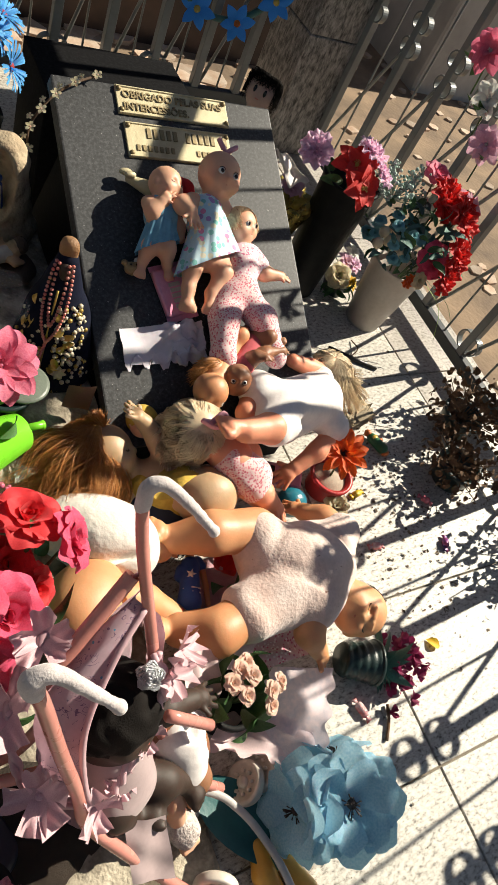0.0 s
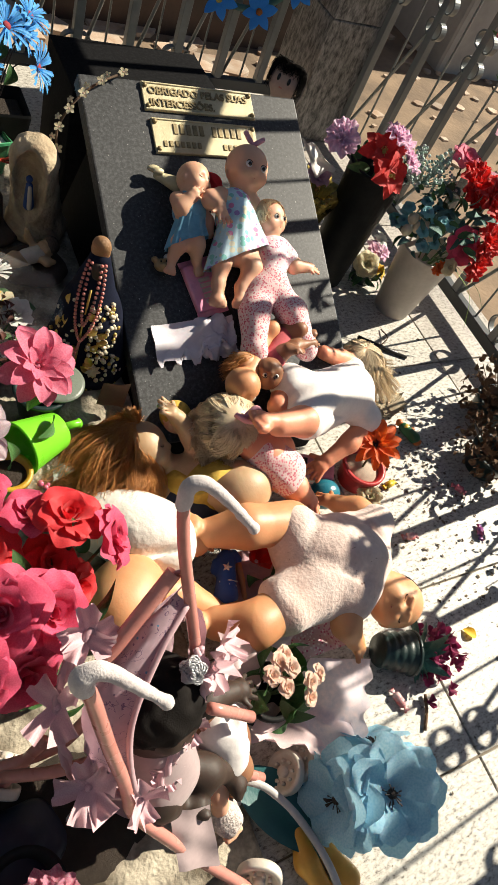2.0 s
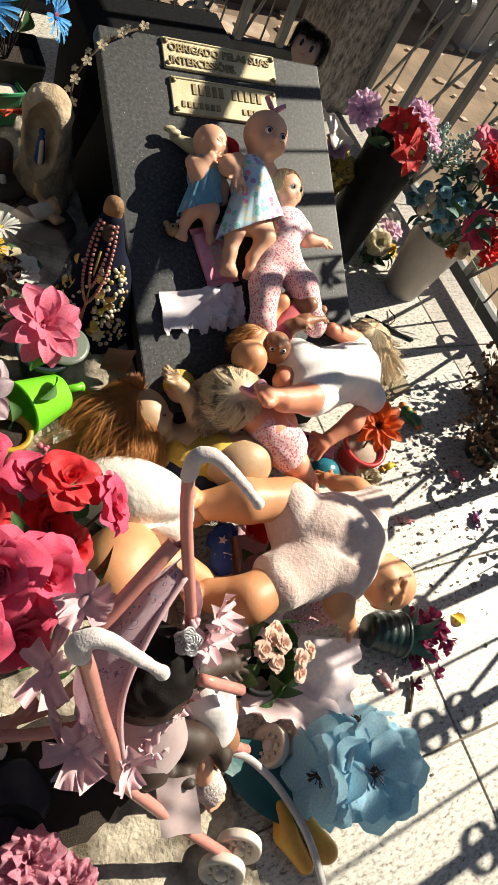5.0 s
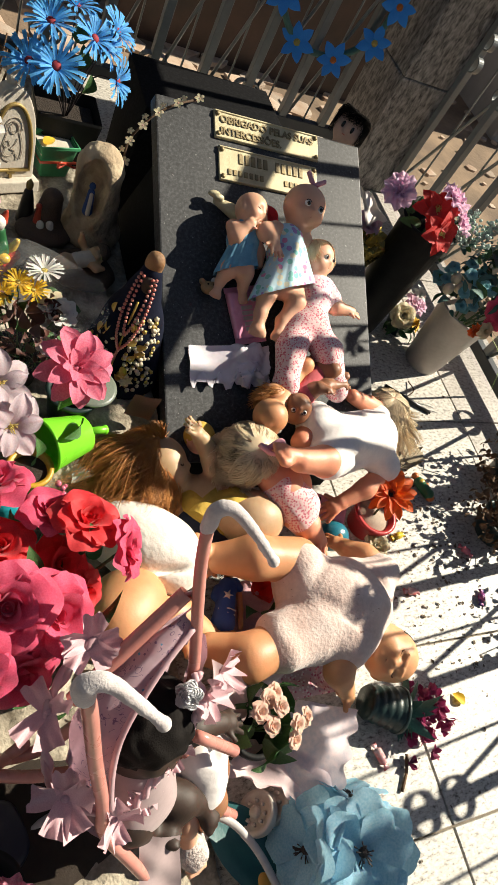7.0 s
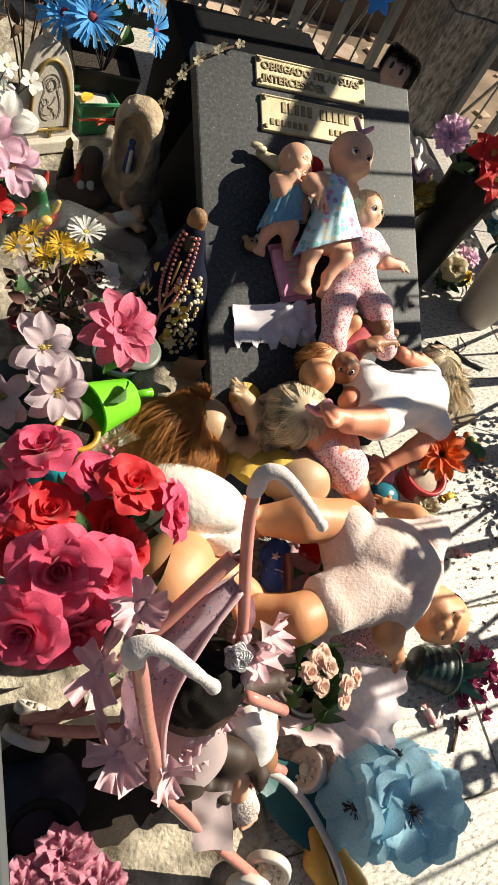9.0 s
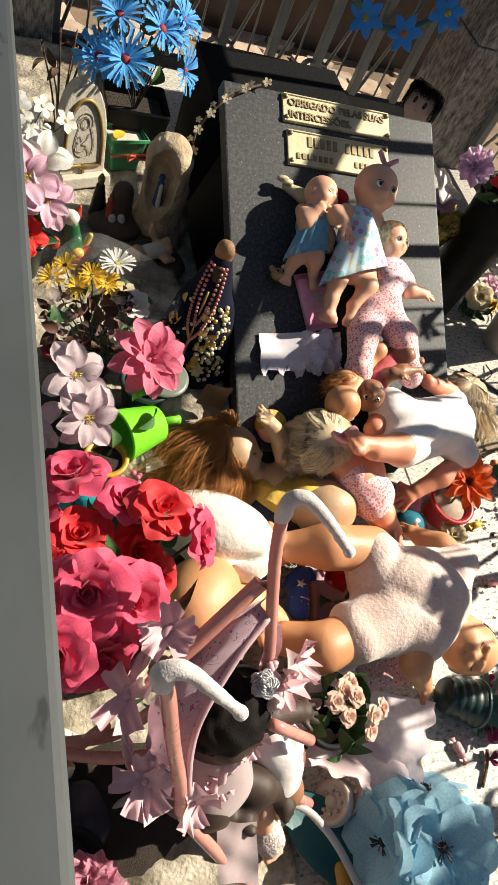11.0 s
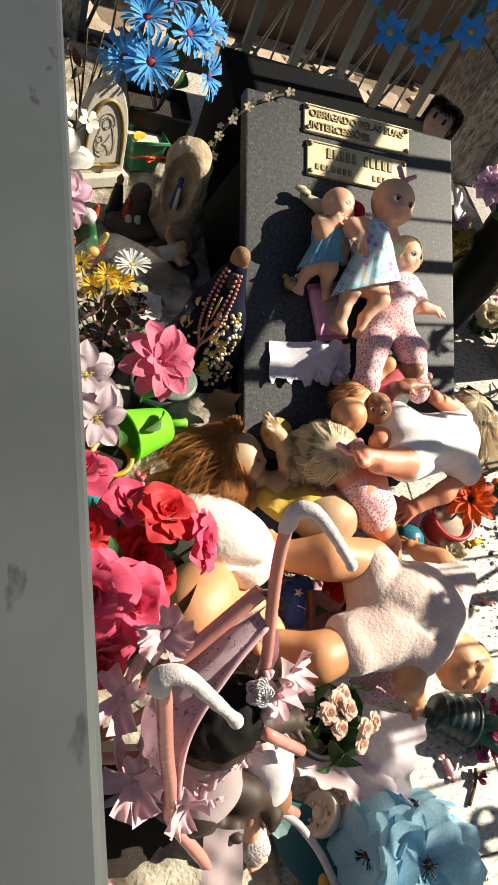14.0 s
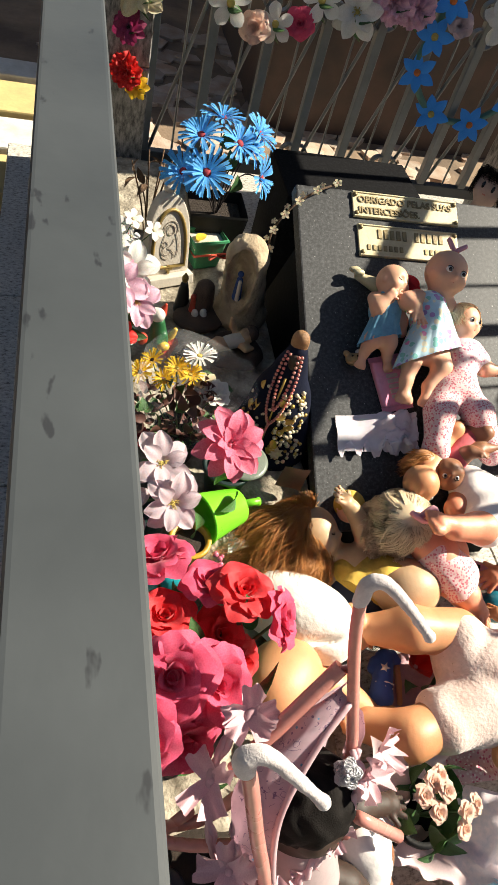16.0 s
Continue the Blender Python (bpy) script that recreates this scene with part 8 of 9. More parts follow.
for loop_w, low, n in ((46, 0.4, 46), (26, 0.52, 30)):
    bead = mesh_of(spin([(0.001, -0.003), (0.003, -0.0014), (0.003, 0.0014), (0.001, 0.003)], 8), "bead", ROSARY)
    for i in range(n):
        u = 2 * i / (n - 1) - 1
        p, d = cone_at(-3 + loop_w * u * (1 - 0.15 * u * u), low + (0.95 - low) * abs(u) ** 1.3)
        put("bead", bead, ro, Matrix.Translation(p + d * 0.004 - RO))
for i in range(11):
    p, d = cone_at(-3 - 0.6 * i, 0.39 - 0.022 * i)
    put("bead", bead, ro, Matrix.Translation(p + d * 0.004 - RO))

# small painted figurines
def figurine(parts_, label, name="figurine"):
    b = Body()
    for prims, m in parts_:
        b.skin(prims, m, 0.0024, rough=0.0004, rough_scale=150)
    return b.build(name, label, "figurine", "figurines")
F_GREEN, F_RED, F_YEL = mat("green figurine paint", (0.03, 0.13, 0.05), 0.35, scale=60), mat("red figurine paint", (0.5, 0.06, 0.03), 0.35, scale=60), mat("yellow figurine paint", (0.65, 0.42, 0.06), 0.35, scale=60)
F_WHITE = mat("white figurine paint", (0.65, 0.62, 0.57), 0.4, scale=60)
F_BLACK = mat("black figurine paint", (0.015, 0.012, 0.012), 0.35, scale=60)
figurine([([("c", (-0.432, 1.448, 0.02), (-0.436, 1.452, 0.08), 0.026, 0.014, 0.008), ("c", (-0.425, 1.44, 0.055), (-0.438, 1.428, 0.045), 0.01, 0.008, 0.005)], F_GREEN), ([("c", (-0.42, 1.44, 0.012), (-0.4, 1.445, 0.03), 0.022, 0.012, 0.008)], F_RED), ([("c", (-0.41, 1.45, 0.03), (-0.398, 1.452, 0.06), 0.012, 0.006, 0.006), ("e", (-0.424, 1.425, 0.035), (0.014, 0.012, 0.01), None, 0.004)], F_YEL),
          ([("e", (-0.44, 1.452, 0.1), (0.016, 0.016, 0.016), None, 0.005), ("e", (-0.46, 1.455, 0.103), (0.02, 0.016, 0.013), None, 0.005)], F_WHITE), ([("c", (-0.43, 1.46, 0.1), (-0.424, 1.462, 0.12), 0.011, 0.004, 0.004), ("e", (-0.47, 1.43, 0.05), (0.012, 0.012, 0.014), None, 0.004)], F_RED)], "painted gnome figurine in green and red")
figurine([([("c", (-0.365, 1.585, 0.01), (-0.366, 1.59, 0.075), 0.02, 0.01, 0.006)], F_BLACK), ([("e", (-0.366, 1.59, 0.092), (0.008, 0.008, 0.011), None, 0.004), ("c", (-0.366, 1.59, 0.098), (-0.366, 1.59, 0.108), 0.007, 0.002, 0.003)], GOLD)], "small black saint figurine with a gold crown")
figurine([([("e", (-0.33, 1.545, 0.015), (0.06, 0.045, 0.02), None, 0.01), ("c", (-0.325, 1.565, 0.02), (-0.32, 1.57, 0.085), 0.03, 0.022, 0.01)], WOODY), ([("c", (-0.345, 1.55, 0.02), (-0.346, 1.555, 0.06), 0.012, 0.006, 0.005), ("e", (-0.347, 1.556, 0.07), (0.007, 0.007, 0.008), None, 0.003)], F_RED), ([("c", (-0.32, 1.535, 0.015), (-0.322, 1.54, 0.042), 0.011, 0.008, 0.005), ("c", (-0.34, 1.535, 0.015), (-0.342, 1.538, 0.04), 0.01, 0.007, 0.005)], F_WHITE)], "worn resin nativity figurine group")

# green basket with a red ribbon
GREEN_BOX = mat("green plastic basket", (0.05, 0.26, 0.12), 0.4, scale=20, second=(0.04, 0.2, 0.09))
gbx = thing("green_basket", (-0.29, 1.78, 0), "green plastic basket tied with a red ribbon", "basket", turn=(0, 0, 15))
b = box((-0.045, -0.032, 0), (0.045, 0.032, 0.085), 0.006, 2)
for v in b.verts:
    v.co.xy *= 0.72 + 0.28 * v.co.z / 0.085
bmesh.ops.delete(b, geom=[f for f in b.faces if f.normal.z > 0.9 and f.calc_center_median().z > 0.08], context="FACES")
part("body", b, GREEN_BOX, gbx, smooth=False)
part("rim", tube([(-0.046, -0.033, 0.085), (0.046, -0.033, 0.085), (0.046, 0.033, 0.085), (-0.046, 0.033, 0.085)], 0.004, 8, closed=True), GREEN_BOX, gbx)
part("filling", box((-0.042, -0.029, 0.06), (0.042, 0.029, 0.075), 0.004, 2), PLASTER_W, gbx, "white crumbly filling", smooth=False)
part("ribbon", tube([(-0.041, -0.029, 0.045), (0.041, -0.029, 0.045), (0.041, 0.029, 0.045), (-0.041, 0.029, 0.045)], 0.003, 6, closed=True), F_RED, gbx, "red ribbon")
for s in (-1, 1):
    part("ribbon_loop", tube(curl([(0.02, -0.032, 0.045), (0.02 + s * 0.02, -0.042, 0.055), (0.02 + s * 0.022, -0.04, 0.04), (0.02, -0.032, 0.045)], 4), 0.003, 6), F_RED, gbx)
part("yellow_leaf", petal_bm(0.035, 0.025, 0.2, 0.1, "point"), M_GOLD, gbx, m=pose(-0.03, -0.01, 0.08, 10, 0, -60))
# white cloth blossoms and a lilac orchid by the left pillar
wf = thing("white_blossoms", (-0.535, 1.64, 0), "bunch of white cloth blossoms in a pot", "flowers")
part("pot", pot_bm(0.035, 0.045, 0.09), TEAL_POT, wf)
rnd = random.Random(66)
for i in range(18):
    at = Vector((-0.52 + rnd.gauss(0, 0.03), 1.635 + rnd.gauss(0, 0.03), 0.17 + rnd.uniform(-0.04, 0.05)))
    bloom(wf, "plain", at, (at.x + 0.54, at.y - 1.72, 0.15), 0.022, M_WHITE, M_CREAM, joined=True)
    stem(wf, [(-0.535, 1.64, 0.07), (at.x, at.y, at.z - 0.004)], 0.0012)
of2 = thing("lilac_orchid", (-0.535, 1.4, 0), "faded lilac and white cloth orchid in a pot", "flowers")
part("pot", pot_bm(0.035, 0.045, 0.09), TEAL_POT, of2)
for at, m, s in (((-0.51, 1.42, 0.235), M_WHITE, 0.055), ((-0.535, 1.385, 0.23), M_PALEPINK, 0.058), ((-0.5, 1.37, 0.2), M_PALEPINK, 0.05), ((-0.55, 1.34, 0.12), M_BRIGHT, 0.04), ((-0.53, 1.33, 0.15), M_BRIGHT, 0.036)):
    bloom(of2, "lily", at, (0.2, -0.6, 0.7), s, m, M_CORE_YEL)
    stem(of2, [(-0.535, 1.4, 0.07), (at[0], at[1], at[2] - 0.01)], 0.0018)
for i in range(6):
    leaf(of2, (-0.53, 1.38, 0.12), (math.cos(i), math.sin(i), 0.4), 0.06, M_LEAF, 50 * i)
dry = thing("dry_twigs", (-0.435, 1.83, 0), "dry reddish twigs standing behind the shrine", "twigs")
rnd = random.Random(12)
for i in range(10):
    a = rnd.uniform(0, 6.28)
    part("twig", tube(curl([(0, 0, 0), (0.02 * math.cos(a), 0.02 * math.sin(a), 0.12), (0.05 * math.cos(a), 0.05 * math.sin(a), rnd.uniform(0.18, 0.25))], 4), 0.0018, 5), M_DRY, dry)
    leaf(dry, Vector((-0.435 + 0.045 * math.cos(a), 1.83 + 0.045 * math.sin(a), 0.2)), (math.cos(a), math.sin(a), 0.8), 0.035, M_DRY, i * 40)
# stone piece in front of the shrine
stone_b = Body()
stone_b.skin([("e", (-0.465, 1.545, 0.022), (0.028, 0.022, 0.024), None, 0.01), ("e", (-0.45, 1.55, 0.016), (0.02, 0.02, 0.017), None, 0.01)], GROTTO, 0.004, rough=0.002, rough_scale=120)
stone_b.build("broken_stone", "broken piece of tan stone on the floor", "stone")

# ---- left foreground oddments ----
wc = thing("watering_can", (-0.355, 0.99, 0.045), "bright green toy watering can lying on its side", "watering can", turn=(0, -82, 25))
part("body", pot_bm(0.034, 0.047, 0.085, 0.0025, 0.002), GREEN_PLASTIC, wc, m=pose(0, 0, -0.038))
part("spout", tube(curl([(0.02, -0.01, -0.034), (0.028, -0.018, -0.048), (0.026, -0.02, -0.062)], 4), [0.007] * 8 + [0.009], 10), GREEN_PLASTIC, wc)
part("handle", tube(curl([(-0.03, 0, 0.03), (-0.055, 0, 0.0), (-0.03, 0, -0.03)], 5), 0.0045, 8), GREEN_PLASTIC, wc)
part("pot_lid", spin([(0.046, 0.078), (0.046, 0.081), (0.04, 0.083), (0.001, 0.0835)], 36), mat("grey green lid", (0.16, 0.19, 0.15), 0.4, scale=20), bpy.data.objects["pink_flower"], "grey green lid", m=pose(0.03, 0.005, 0))
yp = thing("yellow_pot", (-0.42, 0.93, 0), "small yellow plastic pot of dark soil", "pot")
part("pot", pot_bm(0.027, 0.034, 0.055), YELLOW_POT, yp)
part("soil", spin([(0.03, 0.042), (0.026, 0.047), (0.001, 0.049)], 20), SOIL, yp)
tw = thing("turquoise_toy", (-0.5, 0.8, 0), "turquoise plastic toy behind the roses", "toy")
bt = Body()
TURQ = mat("turquoise plastic", (0.02, 0.35, 0.42), 0.35, scale=20)
bt.skin([("c", (0, 0, 0.03), (0.005, -0.01, 0.22), 0.03, 0.022, 0.01), ("e", (0.015, -0.02, 0.2), (0.028, 0.02, 0.03), None, 0.01)], TURQ, 0.004)
me = bpy.data.meshes.new("body")
me.from_pydata(np.concatenate(bt.v).tolist(), [], bt.f)
me.materials.append(TURQ)
me.shade_smooth()
put("body", me, tw)
solo("card", sheet([(-0.235, 1.05, 0.1), (-0.19, 1.035, 0.11), (-0.185, 1.05, 0.02), (-0.23, 1.07, 0.015)], 6, 0.001, 0.3), mat("worn pinkish card", (0.2, 0.1, 0.09), 0.7, scale=30), "worn pinkish card leaning against the headstone", "card", smooth=True)
GLASSY = mat("crumpled clear plastic", (0.75, 0.8, 0.72), 0.12, scale=40, bump=0.8, bump_scale=60, alpha=0.55)
solo("plastic_scrap", sheet([(-0.345, 0.925, 0.006), (-0.305, 0.935, 0.01), (-0.3, 0.955, 0.008), (-0.34, 0.95, 0.012)], 8, 0.004, 2.2), GLASSY, "crumpled clear plastic scrap on the floor", "scrap", smooth=True)
PEARL_PINK = mat("pink candy", (0.65, 0.15, 0.25), 0.3, scale=60, bump=0)
for x, y, r in ((-0.367, 0.925, 0.006), (-0.36, 0.916, 0.005), (-0.355, 0.921, 0.004), (-0.36, 0.905, 0.005)):
    b = bmesh.new()
    bmesh.ops.create_icosphere(b, subdivisions=2, radius=r)
    solo("candy_ball", b, PEARL_PINK, "small pink candy ball on the floor", "candy", m=Matrix.Translation((x, y, r)), group="candies", smooth=True)

# ---- things lying on the headstone ----
PAPER = mat("white paper", (0.72, 0.68, 0.72), 0.7, scale=10, second=(0.66, 0.6, 0.66), bump=0.15, sub=0.05)
b = sheet([on_slab(-0.18, 0.992, 0.008), on_slab(-0.03, 0.99, 0.012), on_slab(-0.028, 1.06, 0.016), on_slab(-0.178, 1.058, 0.008)], 40, 0.0032, 0.8, 0.0)
for v in b.verts:
    if v.co.x > -0.1:
        v.co.z += 0.012 * (noise.noise(v.co * 60) + 0.5 * noise.noise(v.co * 130) + 0.35)
for v in list(b.verts):
    if v.co.y < 1.0 + 0.012 * math.sin(v.co.x * 190) + 0.004 * math.sin(v.co.x * 410 + 1):
        v.co.y += 0.01
        v.co.z += 0.004
solo("torn_paper", b, PAPER, "torn white paper lying on the black slab", "paper", smooth=True)
b = bmesh.new()
PACK = mat("pink plastic packet", (0.84, 0.3, 0.46), 0.3, scale=14, second=(0.8, 0.4, 0.54), bump=0.2, bump_scale=60)
pk = thing("wipes_packet", (0, 0, 0), "pink plastic wipes packet on the black slab", "packet")
pk.matrix_basis = SLAB_M @ pose(-0.068, -0.375, 0.002, 0, 0, 12)
pb = box((-0.03, -0.042, 0.0), (0.03, 0.042, 0.014), 0.005, 3)
part("packet", pb, PACK, pk)
for s in (-1, 1):
    part("seal", box((-0.031, s * 0.046 - 0.005, 0.004), (0.031, s * 0.046 + 0.005, 0.006)), PACK, pk, smooth=False)
part("flower_print", spin([(0.009, 0.014), (0.009, 0.0152), (0.001, 0.0152)], 12), F_WHITE, pk, m=pose(-0.004, 0.026, 0))
for k in range(5):
    part("print_bar", box((-0.01 + 0.0, -0.03 + k * 0.0095, 0.0138), (0.012, -0.0235 + k * 0.0095, 0.0152)), F_WHITE, pk, "plain printed mark", smooth=False)
BEAR = mat("tan bear vinyl", (0.45, 0.28, 0.12), 0.4, scale=40)
bb_ = Body()
bc_ = on_slab(-0.14, 1.146, 0.012)
bb_.skin([("e", tuple(bc_), (0.014, 0.013, 0.01), None, 0.003), ("e", tuple(bc_ + Vector((-0.012, 0.008, 0.006))), (0.006, 0.006, 0.005), None, 0.002), ("e", tuple(bc_ + Vector((0.012, 0.009, 0.006))), (0.006, 0.006, 0.005), None, 0.002), ("e", tuple(bc_ + Vector((0, -0.008, 0.007))), (0.006, 0.005, 0.005), None, 0.002)], BEAR, 0.0016)
for s in (-1, 1):
    b = bmesh.new()
    bmesh.ops.create_icosphere(b, subdivisions=1, radius=0.002)
    bb_.bm(b, EYE_DARK, Matrix.Translation(bc_ + Vector((0.005 * s, -0.002, 0.011))))
b = bmesh.new()
bmesh.ops.create_icosphere(b, subdivisions=2, radius=0.006)
bb_.bm(b, F_WHITE, Matrix.Translation(bc_ + Vector((0.011, 0.011, 0.007))))
bb_.build("bear_trinket", "tiny tan bear head trinket on the slab", "trinket")
go = Body()
ga_ = on_slab(-0.118, 1.287, 0.012)
go.skin([("c", tuple(ga_), tuple(on_slab(-0.085, 1.268, 0.018)), 0.007, 0.014, 0.005), ("e", tuple(on_slab(-0.125, 1.293, 0.018)), (0.012, 0.006, 0.006), None, 0.003), ("e", tuple(on_slab(-0.12, 1.283, 0.024)), (0.011, 0.006, 0.006), None, 0.003)], BRASS, 0.002)
go.build("brass_ornament", "worn cast brass bud ornament fixed to the slab", "ornament")
rr = thing("red_rose", on_slab(-0.038, 1.262, 0.02), "dark red cloth rose tucked behind the dolls", "flower")
bloom(rr, "rose", tuple(on_slab(-0.038, 1.262, 0.02)), (-0.1, -0.4, 0.9), 0.032, M_RED)
vn = thing("blossom_vine", (-0.22, 1.41, 0.4), "dry vine with cream blossoms draped over the slab", "vine")
VO = vn.matrix_basis.translation
VP = [(-0.145, 1.452, 0.437), (-0.192, 1.42, 0.436), (-0.225, 1.405, 0.42), (-0.25, 1.39, 0.4), (-0.265, 1.385, 0.37), (-0.268, 1.37, 0.34), (-0.262, 1.375, 0.3)]
part("stem", tube(curl([Vector(p) - VO for p in VP], 5), 0.0022, 6), M_DRY, vn)
for i, p in enumerate(VP[:-1]):
    bloom(vn, "plain", (p[0], p[1] - 0.006, p[2] + 0.006), (-0.3, -0.5, 0.8), 0.0085, M_CREAM, M_BEIGE, joined=True)
    if i:
        bloom(vn, "plain", ((p[0] + VP[i - 1][0]) / 2 - 0.008, (p[1] + VP[i - 1][1]) / 2, (p[2] + VP[i - 1][2]) / 2 + 0.004), (-0.5, -0.3, 0.6), 0.006, M_CREAM, M_BEIGE, joined=True)

solo("cloth_scrap", sheet([(0.25, 1.421, 0.36), (0.271, 1.416, 0.36), (0.408, 1.469, 0.27), (0.332, 1.432, 0.27)], 12, 0.006, 1.3), WHITE_CLOTH, "pale cloth scrap hanging beside the headstone", "cloth", smooth=True)

# ---- oddments among the dolls ----
TOYPINK = mat("pink toy plastic", (0.72, 0.3, 0.42), 0.4, scale=30)
tp = thing("toy_box", (0.115, 0.83, 0.05), "pink plastic toy box lying among the dolls", "toy", turn=(14, -8, -28))
part("box", box((-0.045, -0.022, -0.02), (0.045, 0.022, 0.02), 0.004, 2), TOYPINK, tp, smooth=False)
part("label_bar", box((-0.015, -0.0235, -0.008), (0.018, -0.022, 0.004)), F_WHITE, tp, "plain white printed mark", smooth=False)
part("slot", box((-0.038, -0.016, 0.02), (-0.01, 0.014, 0.0225), 0.001, 1), M_CORE_DARK, tp, smooth=False)
tb = Body()
TEALB = mat("deep teal plastic", (0.01, 0.12, 0.2), 0.3, scale=20, second=(0.02, 0.2, 0.25))
tb.skin([("e", (0.115, 0.77, 0.055), (0.032, 0.028, 0.03), None, 0.01)], TEALB, 0.003)
tb.build("toy_bowl", "deep teal plastic toy bowl under the dolls", "toy")
tu = thing("red_tulip", (-0.07, 0.67, 0.03), "red cloth tulip with green leaves between the dolls", "flower")
for k in range(5):
    put("petal", petal_mesh("tulip", M_BRIGHT, L=0.045, W=0.034, cup=0.35, roll=0.05, tip="point"), tu, pose(0, 0.01, 0.015, 30, 0, k * 72 - 40) @ pose(0, 0.004, 0, 25, 0, 0))
leaf(tu, (-0.065, 0.65, 0.04), (0.2, -0.7, 0.3), 0.05, M_LEAF, 0)
leaf(tu, (-0.08, 0.65, 0.035), (-0.1, -0.7, 0.3), 0.05, M_LEAF, 40)
SHEER = mat("dusty pink gauze", (0.5, 0.3, 0.32), 0.8, scale=60, second=(0.4, 0.22, 0.25), bump=0.3)
solo("gauze_cloth", sheet([(-0.13, 0.7, 0.03), (0.0, 0.72, 0.03), (0.02, 0.6, 0.03), (-0.12, 0.6, 0.03)], 16, 0.006, 3.1), SHEER, "dusty pink gauze cloth under the dolls", "cloth", smooth=True)
solo("doll_skirt", sheet([(-0.1, 0.57, 0.05), (0.03, 0.57, 0.06), (0.03, 0.5, 0.05), (-0.08, 0.5, 0.05)], 16, 0.006, 5.0), PINK_SHIRT, "pink printed doll skirt lying flat", "cloth", smooth=True)

# ---- right side of the floor ----
ROD = mat("black lacquered rod", (0.01, 0.01, 0.01), 0.3, scale=40)
solo("black_rod", tube([(0.455, 1.177, 0.0075), (0.52, 1.134, 0.0065), (0.568, 1.102, 0.005)], [0.007, 0.006, 0.004], 10), ROD, "tapered black rod lying on the floor", "rod", smooth=True)
solo("dry_twig", tube(curl([(0.515, 1.15, 0.003), (0.54, 1.165, 0.012), (0.545, 1.2, 0.004)], 4), 0.0016, 5), M_DRY, "thin dry twig on the floor", "twig", smooth=True)
def candy(at, turn, m, label, L=0.018, r=0.0075):
    t = thing("candy", (at[0], at[1], r), label, "candy", "candies", turn=(0, 0, turn))
    part("sweet", tube([(-L / 2, 0, 0), (-L * 0.4, 0, 0), (L * 0.4, 0, 0), (L / 2, 0, 0)], [r * 0.6, r, r, r * 0.6], 10), m, t)
    for s in (-1, 1):
        b = bmesh.new()
        ring = [b.verts.new((s * L / 2, 0.002 * math.cos(a), 0.002 * math.sin(a))) for a in (k * math.pi / 4 for k in range(8))]
        rim_ = [b.verts.new((s * (L / 2 + 0.009), 0.007 * math.cos(a), -0.002 + 0.0045 * math.sin(a) * (1 if k % 2 else 0.5))) for k, a in enumerate(k * math.pi / 4 for k in range(8))]
        for k in range(8):
            b.faces.new((ring[k], ring[(k + 1) % 8], rim_[(k + 1) % 8], rim_[k]))
        part("wrapper_end", b, m, t)
WRAP_PINK = mat("pink candy wrapper", (0.7, 0.2, 0.25), 0.25, scale=40, bump=0.3)
WRAP_RED = mat("red and white candy wrapper", (0.6, 0.08, 0.08), 0.2, scale=60, second=(0.7, 0.6, 0.6), bump=0.3)
WRAP_BLUE = mat("blue and red candy wrapper", (0.03, 0.07, 0.3), 0.25, scale=70, second=(0.5, 0.06, 0.12), bump=0.3)
WRAP_YEL = mat("yellow candy wrapper", (0.7, 0.5, 0.04), 0.25, scale=60, bump=0.3)
candy((0.483, 0.733), -50, WRAP_PINK, "pink wrapped candy on the floor")
candy((0.47, 0.628), 60, WRAP_BLUE, "blue and red wrapped candy on the floor")
candy((0.098, 0.393), -75, WRAP_RED, "red and white wrapped candy on the floor", 0.026)
candy((0.314, 0.78), 12, WRAP_YEL, "yellow wrapped candy by the red pot")
candy((0.295, 0.66), -10, WRAP_RED, "red and white wrapped candy by the doll")
candy((-0.14, 0.312), 30, mat("dark blue foil", (0.03, 0.02, 0.2), 0.2, metal=0.5, scale=60), "dark blue foil wrapped candy by the leaf")
figurine([([("c", (0.428, 0.905, 0.012), (0.438, 0.872, 0.014), 0.011, 0.013, 0.004), ("c", (0.433, 0.89, 0.016), (0.45, 0.888, 0.01), 0.006, 0.005, 0.003)], F_GREEN), ([("e", (0.424, 0.918, 0.013), (0.009, 0.009, 0.009), None, 0.003), ("e", (0.442, 0.862, 0.01), (0.011, 0.008, 0.008), None, 0.003), ("e", (0.446, 0.894, 0.012), (0.007, 0.006, 0.007), None, 0.003)], mat("orange figurine paint", (0.6, 0.16, 0.03), 0.4, scale=60)), ([("e", (0.43, 0.9, 0.018), (0.009, 0.008, 0.007), None, 0.003)], F_YEL)], "small green and orange elf toy lying on the floor", "elf_toy")
DRIED = mat("dried pale petals", (0.5, 0.42, 0.3), 0.85, scale=50, second=(0.36, 0.28, 0.17), bump=0.4)
df = thing("dried_flower", (0.385, 0.94, 0), "dried pale flower head lying on the floor", "flower")
rnd = random.Random(90)
for i in range(9):
    put("petal", petal_mesh("dried", DRIED, L=0.05, W=0.03, cup=0.2, roll=0.1, tip="fan", ruffle=0.12), df, pose(0.0, 0.0, 0.008, 8 + 4 * (i % 3), 0, -60 + rnd.uniform(-40, 40)) @ pose(rnd.uniform(-0.01, 0.01), 0.01 + 0.004 * i, 0.001 * i))
b = bmesh.new()
bmesh.ops.create_icosphere(b, subdivisions=2, radius=0.0095)
part("seed_head", b, DRIED, df, m=pose(-0.022, 0.015, 0.03))
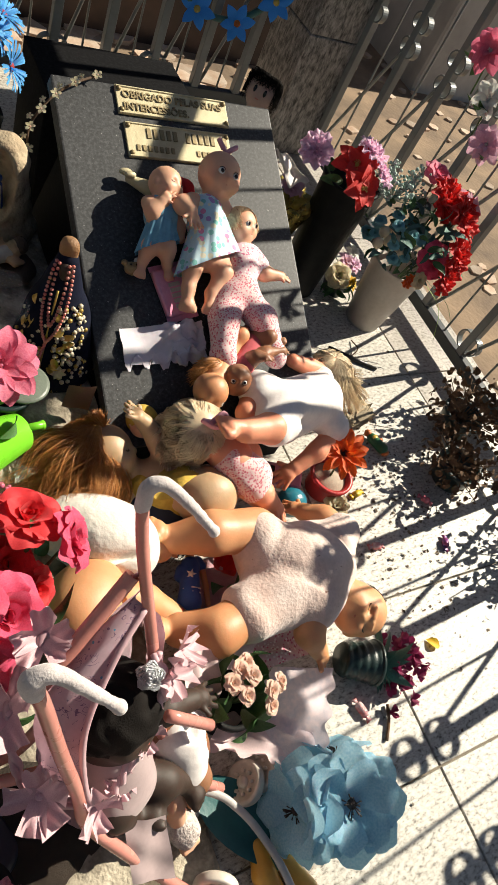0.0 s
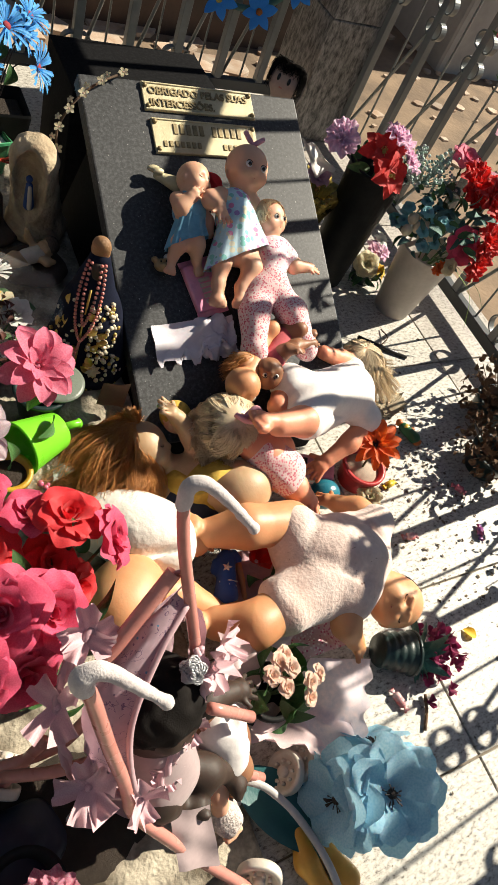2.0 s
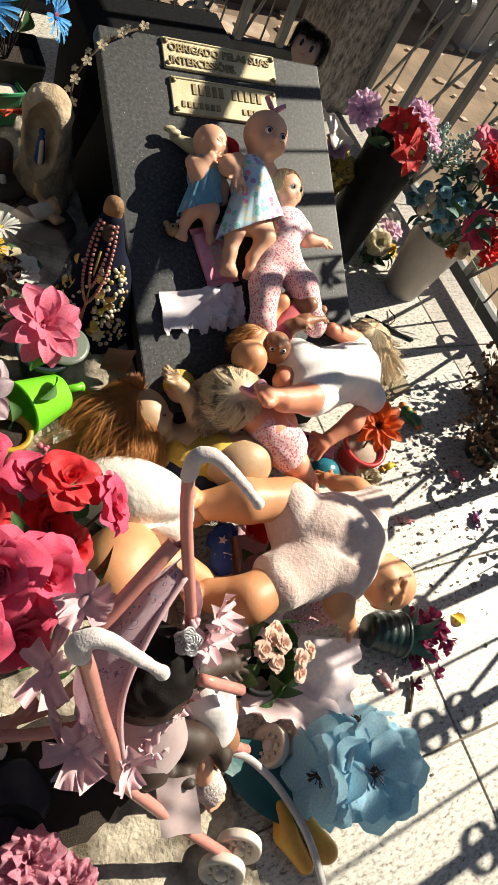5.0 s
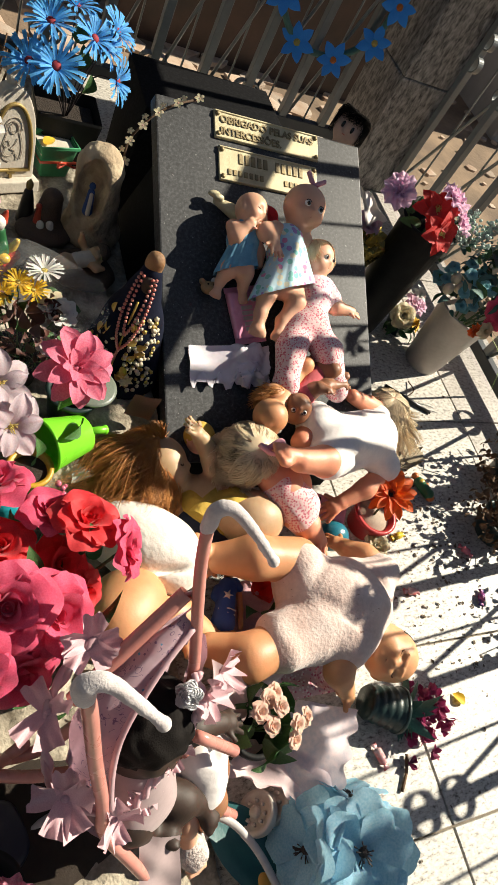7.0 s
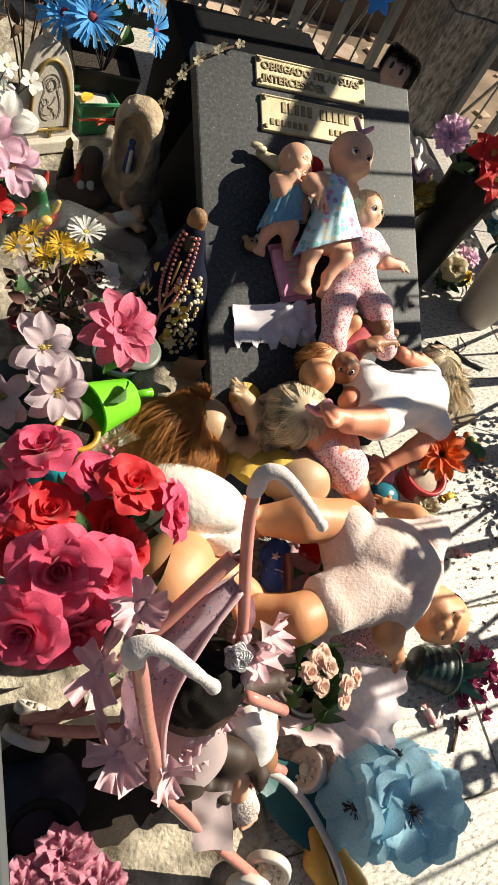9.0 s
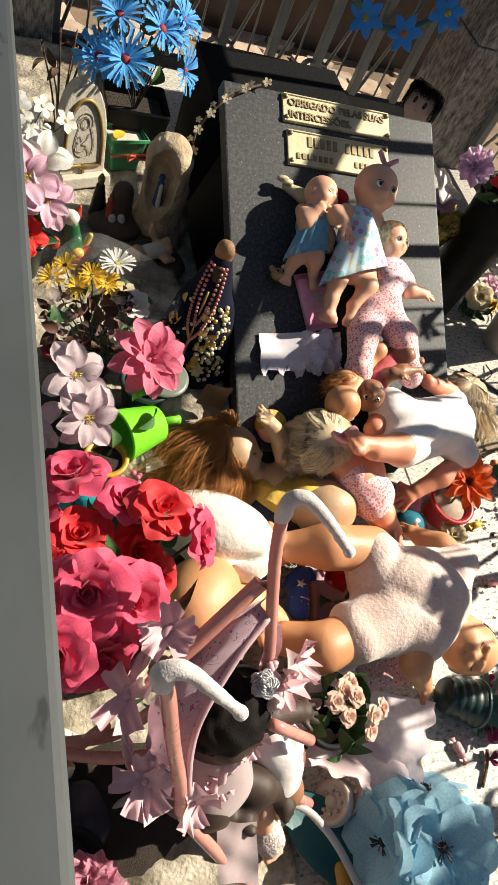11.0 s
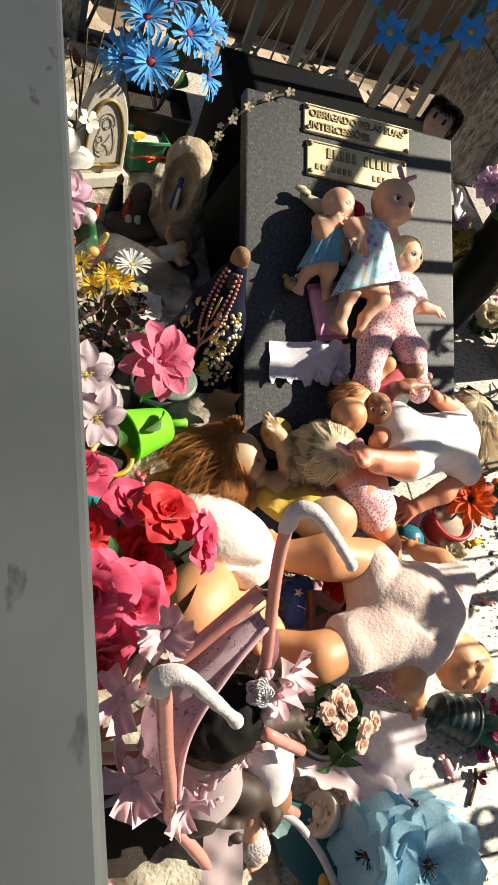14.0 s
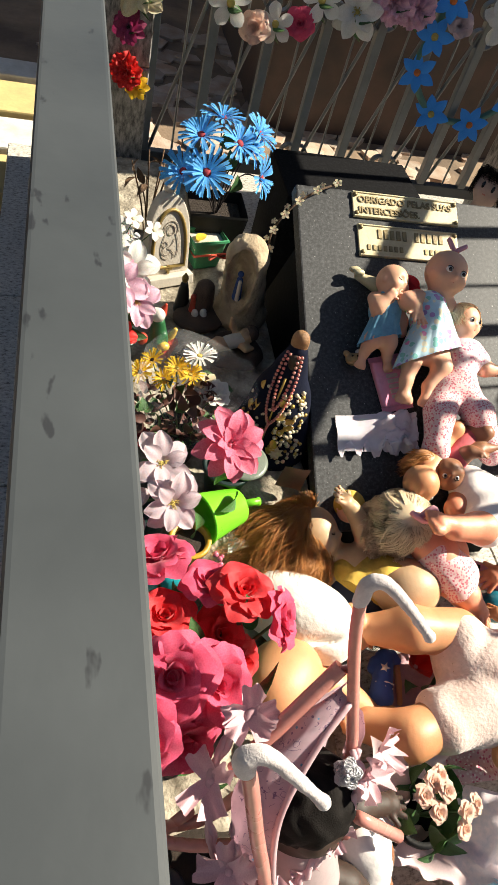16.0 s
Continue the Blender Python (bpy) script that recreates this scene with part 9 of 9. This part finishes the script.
part("stem", tube(curl([(-0.02, -0.02, 0.004), (-0.02, 0.0, 0.018), (-0.022, 0.015, 0.028)], 4), 0.002, 5), DRIED, df)
sf = thing("shell_flower", (0.235, 0.757, 0), "crumpled cream and yellow cloth flower on the floor", "flower")
bloom(sf, "carnation", (0.235, 0.757, 0.022), (-0.2, -0.3, 0.9), 0.03, M_CREAM, joined=True)
solo("dark_twig", tube(curl([(0.12, 0.335, 0.004), (0.14, 0.36, 0.005), (0.152, 0.385, 0.006)], 4), 0.003, 6), M_DRY, "dark dry twig on the sunlit floor", "twig", smooth=True)
solo("yellow_bud", petal_bm(0.028, 0.02, 0.4, 0.1, "point"), M_GOLD, "withered yellow bud on the floor", "bud", m=pose(0.318, 0.44, 0.006, 0, 0, 40), smooth=True)
YTOY = mat("yellow orange plastic", (0.72, 0.38, 0.06), 0.35, scale=16, second=(0.65, 0.32, 0.05), sub=0.1)
yt = Body()
yt.skin([("c", (-0.165, 0.285, 0.016), (-0.17, 0.25, 0.02), 0.012, 0.017, 0.006), ("c", (-0.17, 0.25, 0.02), (-0.155, 0.205, 0.016), 0.017, 0.012, 0.006), ("c", (-0.14, 0.27, 0.014), (-0.118, 0.21, 0.016), 0.012, 0.018, 0.006)], YTOY, 0.0032)
yt.build("yellow_toy", "yellow orange plastic toy lying on the floor", "toy")
HOOP = mat("scuffed white hoop", (0.55, 0.52, 0.5), 0.5, scale=30, second=(0.4, 0.38, 0.36), bump=0.15)
solo("hoop", tube(curl([(-0.55, 0.32, 0.01), (-0.505, 0.377, 0.015), (-0.441, 0.425, 0.028), (-0.33, 0.425, 0.06), (-0.225, 0.373, 0.06), (-0.19, 0.34, 0.056), (-0.166, 0.294, 0.05), (-0.15, 0.23, 0.045), (-0.148, 0.14, 0.03)], 8), 0.0055, 10, flat=0.7), HOOP, "scuffed white plastic hoop lying on the floor", "hoop", smooth=True)
NAVY_BAG = mat("dark navy plastic", (0.008, 0.014, 0.035), 0.45, scale=30, bump=0.4, bump_scale=50)
nb = Body()
nb.skin([("e", (-0.55, 0.4, 0.025), (0.055, 0.06, 0.03), None, 0.02), ("e", (-0.505, 0.415, 0.02), (0.045, 0.045, 0.024), None, 0.02), ("e", (-0.555, 0.345, 0.02), (0.045, 0.05, 0.025), None, 0.02)], NAVY_BAG, 0.004, rough=0.003, rough_scale=120)
nb.build("plastic_bag", "crumpled dark navy plastic bag on the floor", "bag")
# crumbs, petals and dry leaf bits
LITTER = mat("dry leaf litter", (0.2, 0.14, 0.09), 0.95, scale=60, second=(0.05, 0.035, 0.025))
b = bmesh.new()
rnd = random.Random(5)
for i in range(1700):
    x, y = rnd.choice(((rnd.gauss(0.42, 0.1), rnd.gauss(0.8, 0.12)), (rnd.gauss(0.34, 0.09), rnd.gauss(0.8, 0.1)), (rnd.uniform(-0.55, 0.65), rnd.uniform(0.1, 1.9)), (rnd.gauss(0.3, 0.12), rnd.gauss(0.6, 0.15))))
    if -0.22 < x < 0.22 and 0.88 < y < 1.6:
        continue
    s = 0.0007 + 0.005 * rnd.random() ** 3
    a = rnd.uniform(0, 6.28)
    c, d = Vector((x, y, 0.0015)), Vector((math.cos(a), math.sin(a), rnd.uniform(-0.15, 0.15))) * s
    e = Vector((-math.sin(a), math.cos(a), 0.1)) * s * rnd.uniform(0.3, 0.9)
    v = [b.verts.new(c + d), b.verts.new(c + e), b.verts.new(c - d), b.verts.new(c - e + Vector((0, 0, s * 0.5)))]
    b.faces.new((v[0], v[1], v[2]))
    b.faces.new((v[0], v[2], v[3]))
solo("leaf_litter", b, LITTER, "dry leaf crumbs scattered over the granite floor", "litter", kind="stuff")

# things on the raised bed: shrunk about the camera's eye to keep their view
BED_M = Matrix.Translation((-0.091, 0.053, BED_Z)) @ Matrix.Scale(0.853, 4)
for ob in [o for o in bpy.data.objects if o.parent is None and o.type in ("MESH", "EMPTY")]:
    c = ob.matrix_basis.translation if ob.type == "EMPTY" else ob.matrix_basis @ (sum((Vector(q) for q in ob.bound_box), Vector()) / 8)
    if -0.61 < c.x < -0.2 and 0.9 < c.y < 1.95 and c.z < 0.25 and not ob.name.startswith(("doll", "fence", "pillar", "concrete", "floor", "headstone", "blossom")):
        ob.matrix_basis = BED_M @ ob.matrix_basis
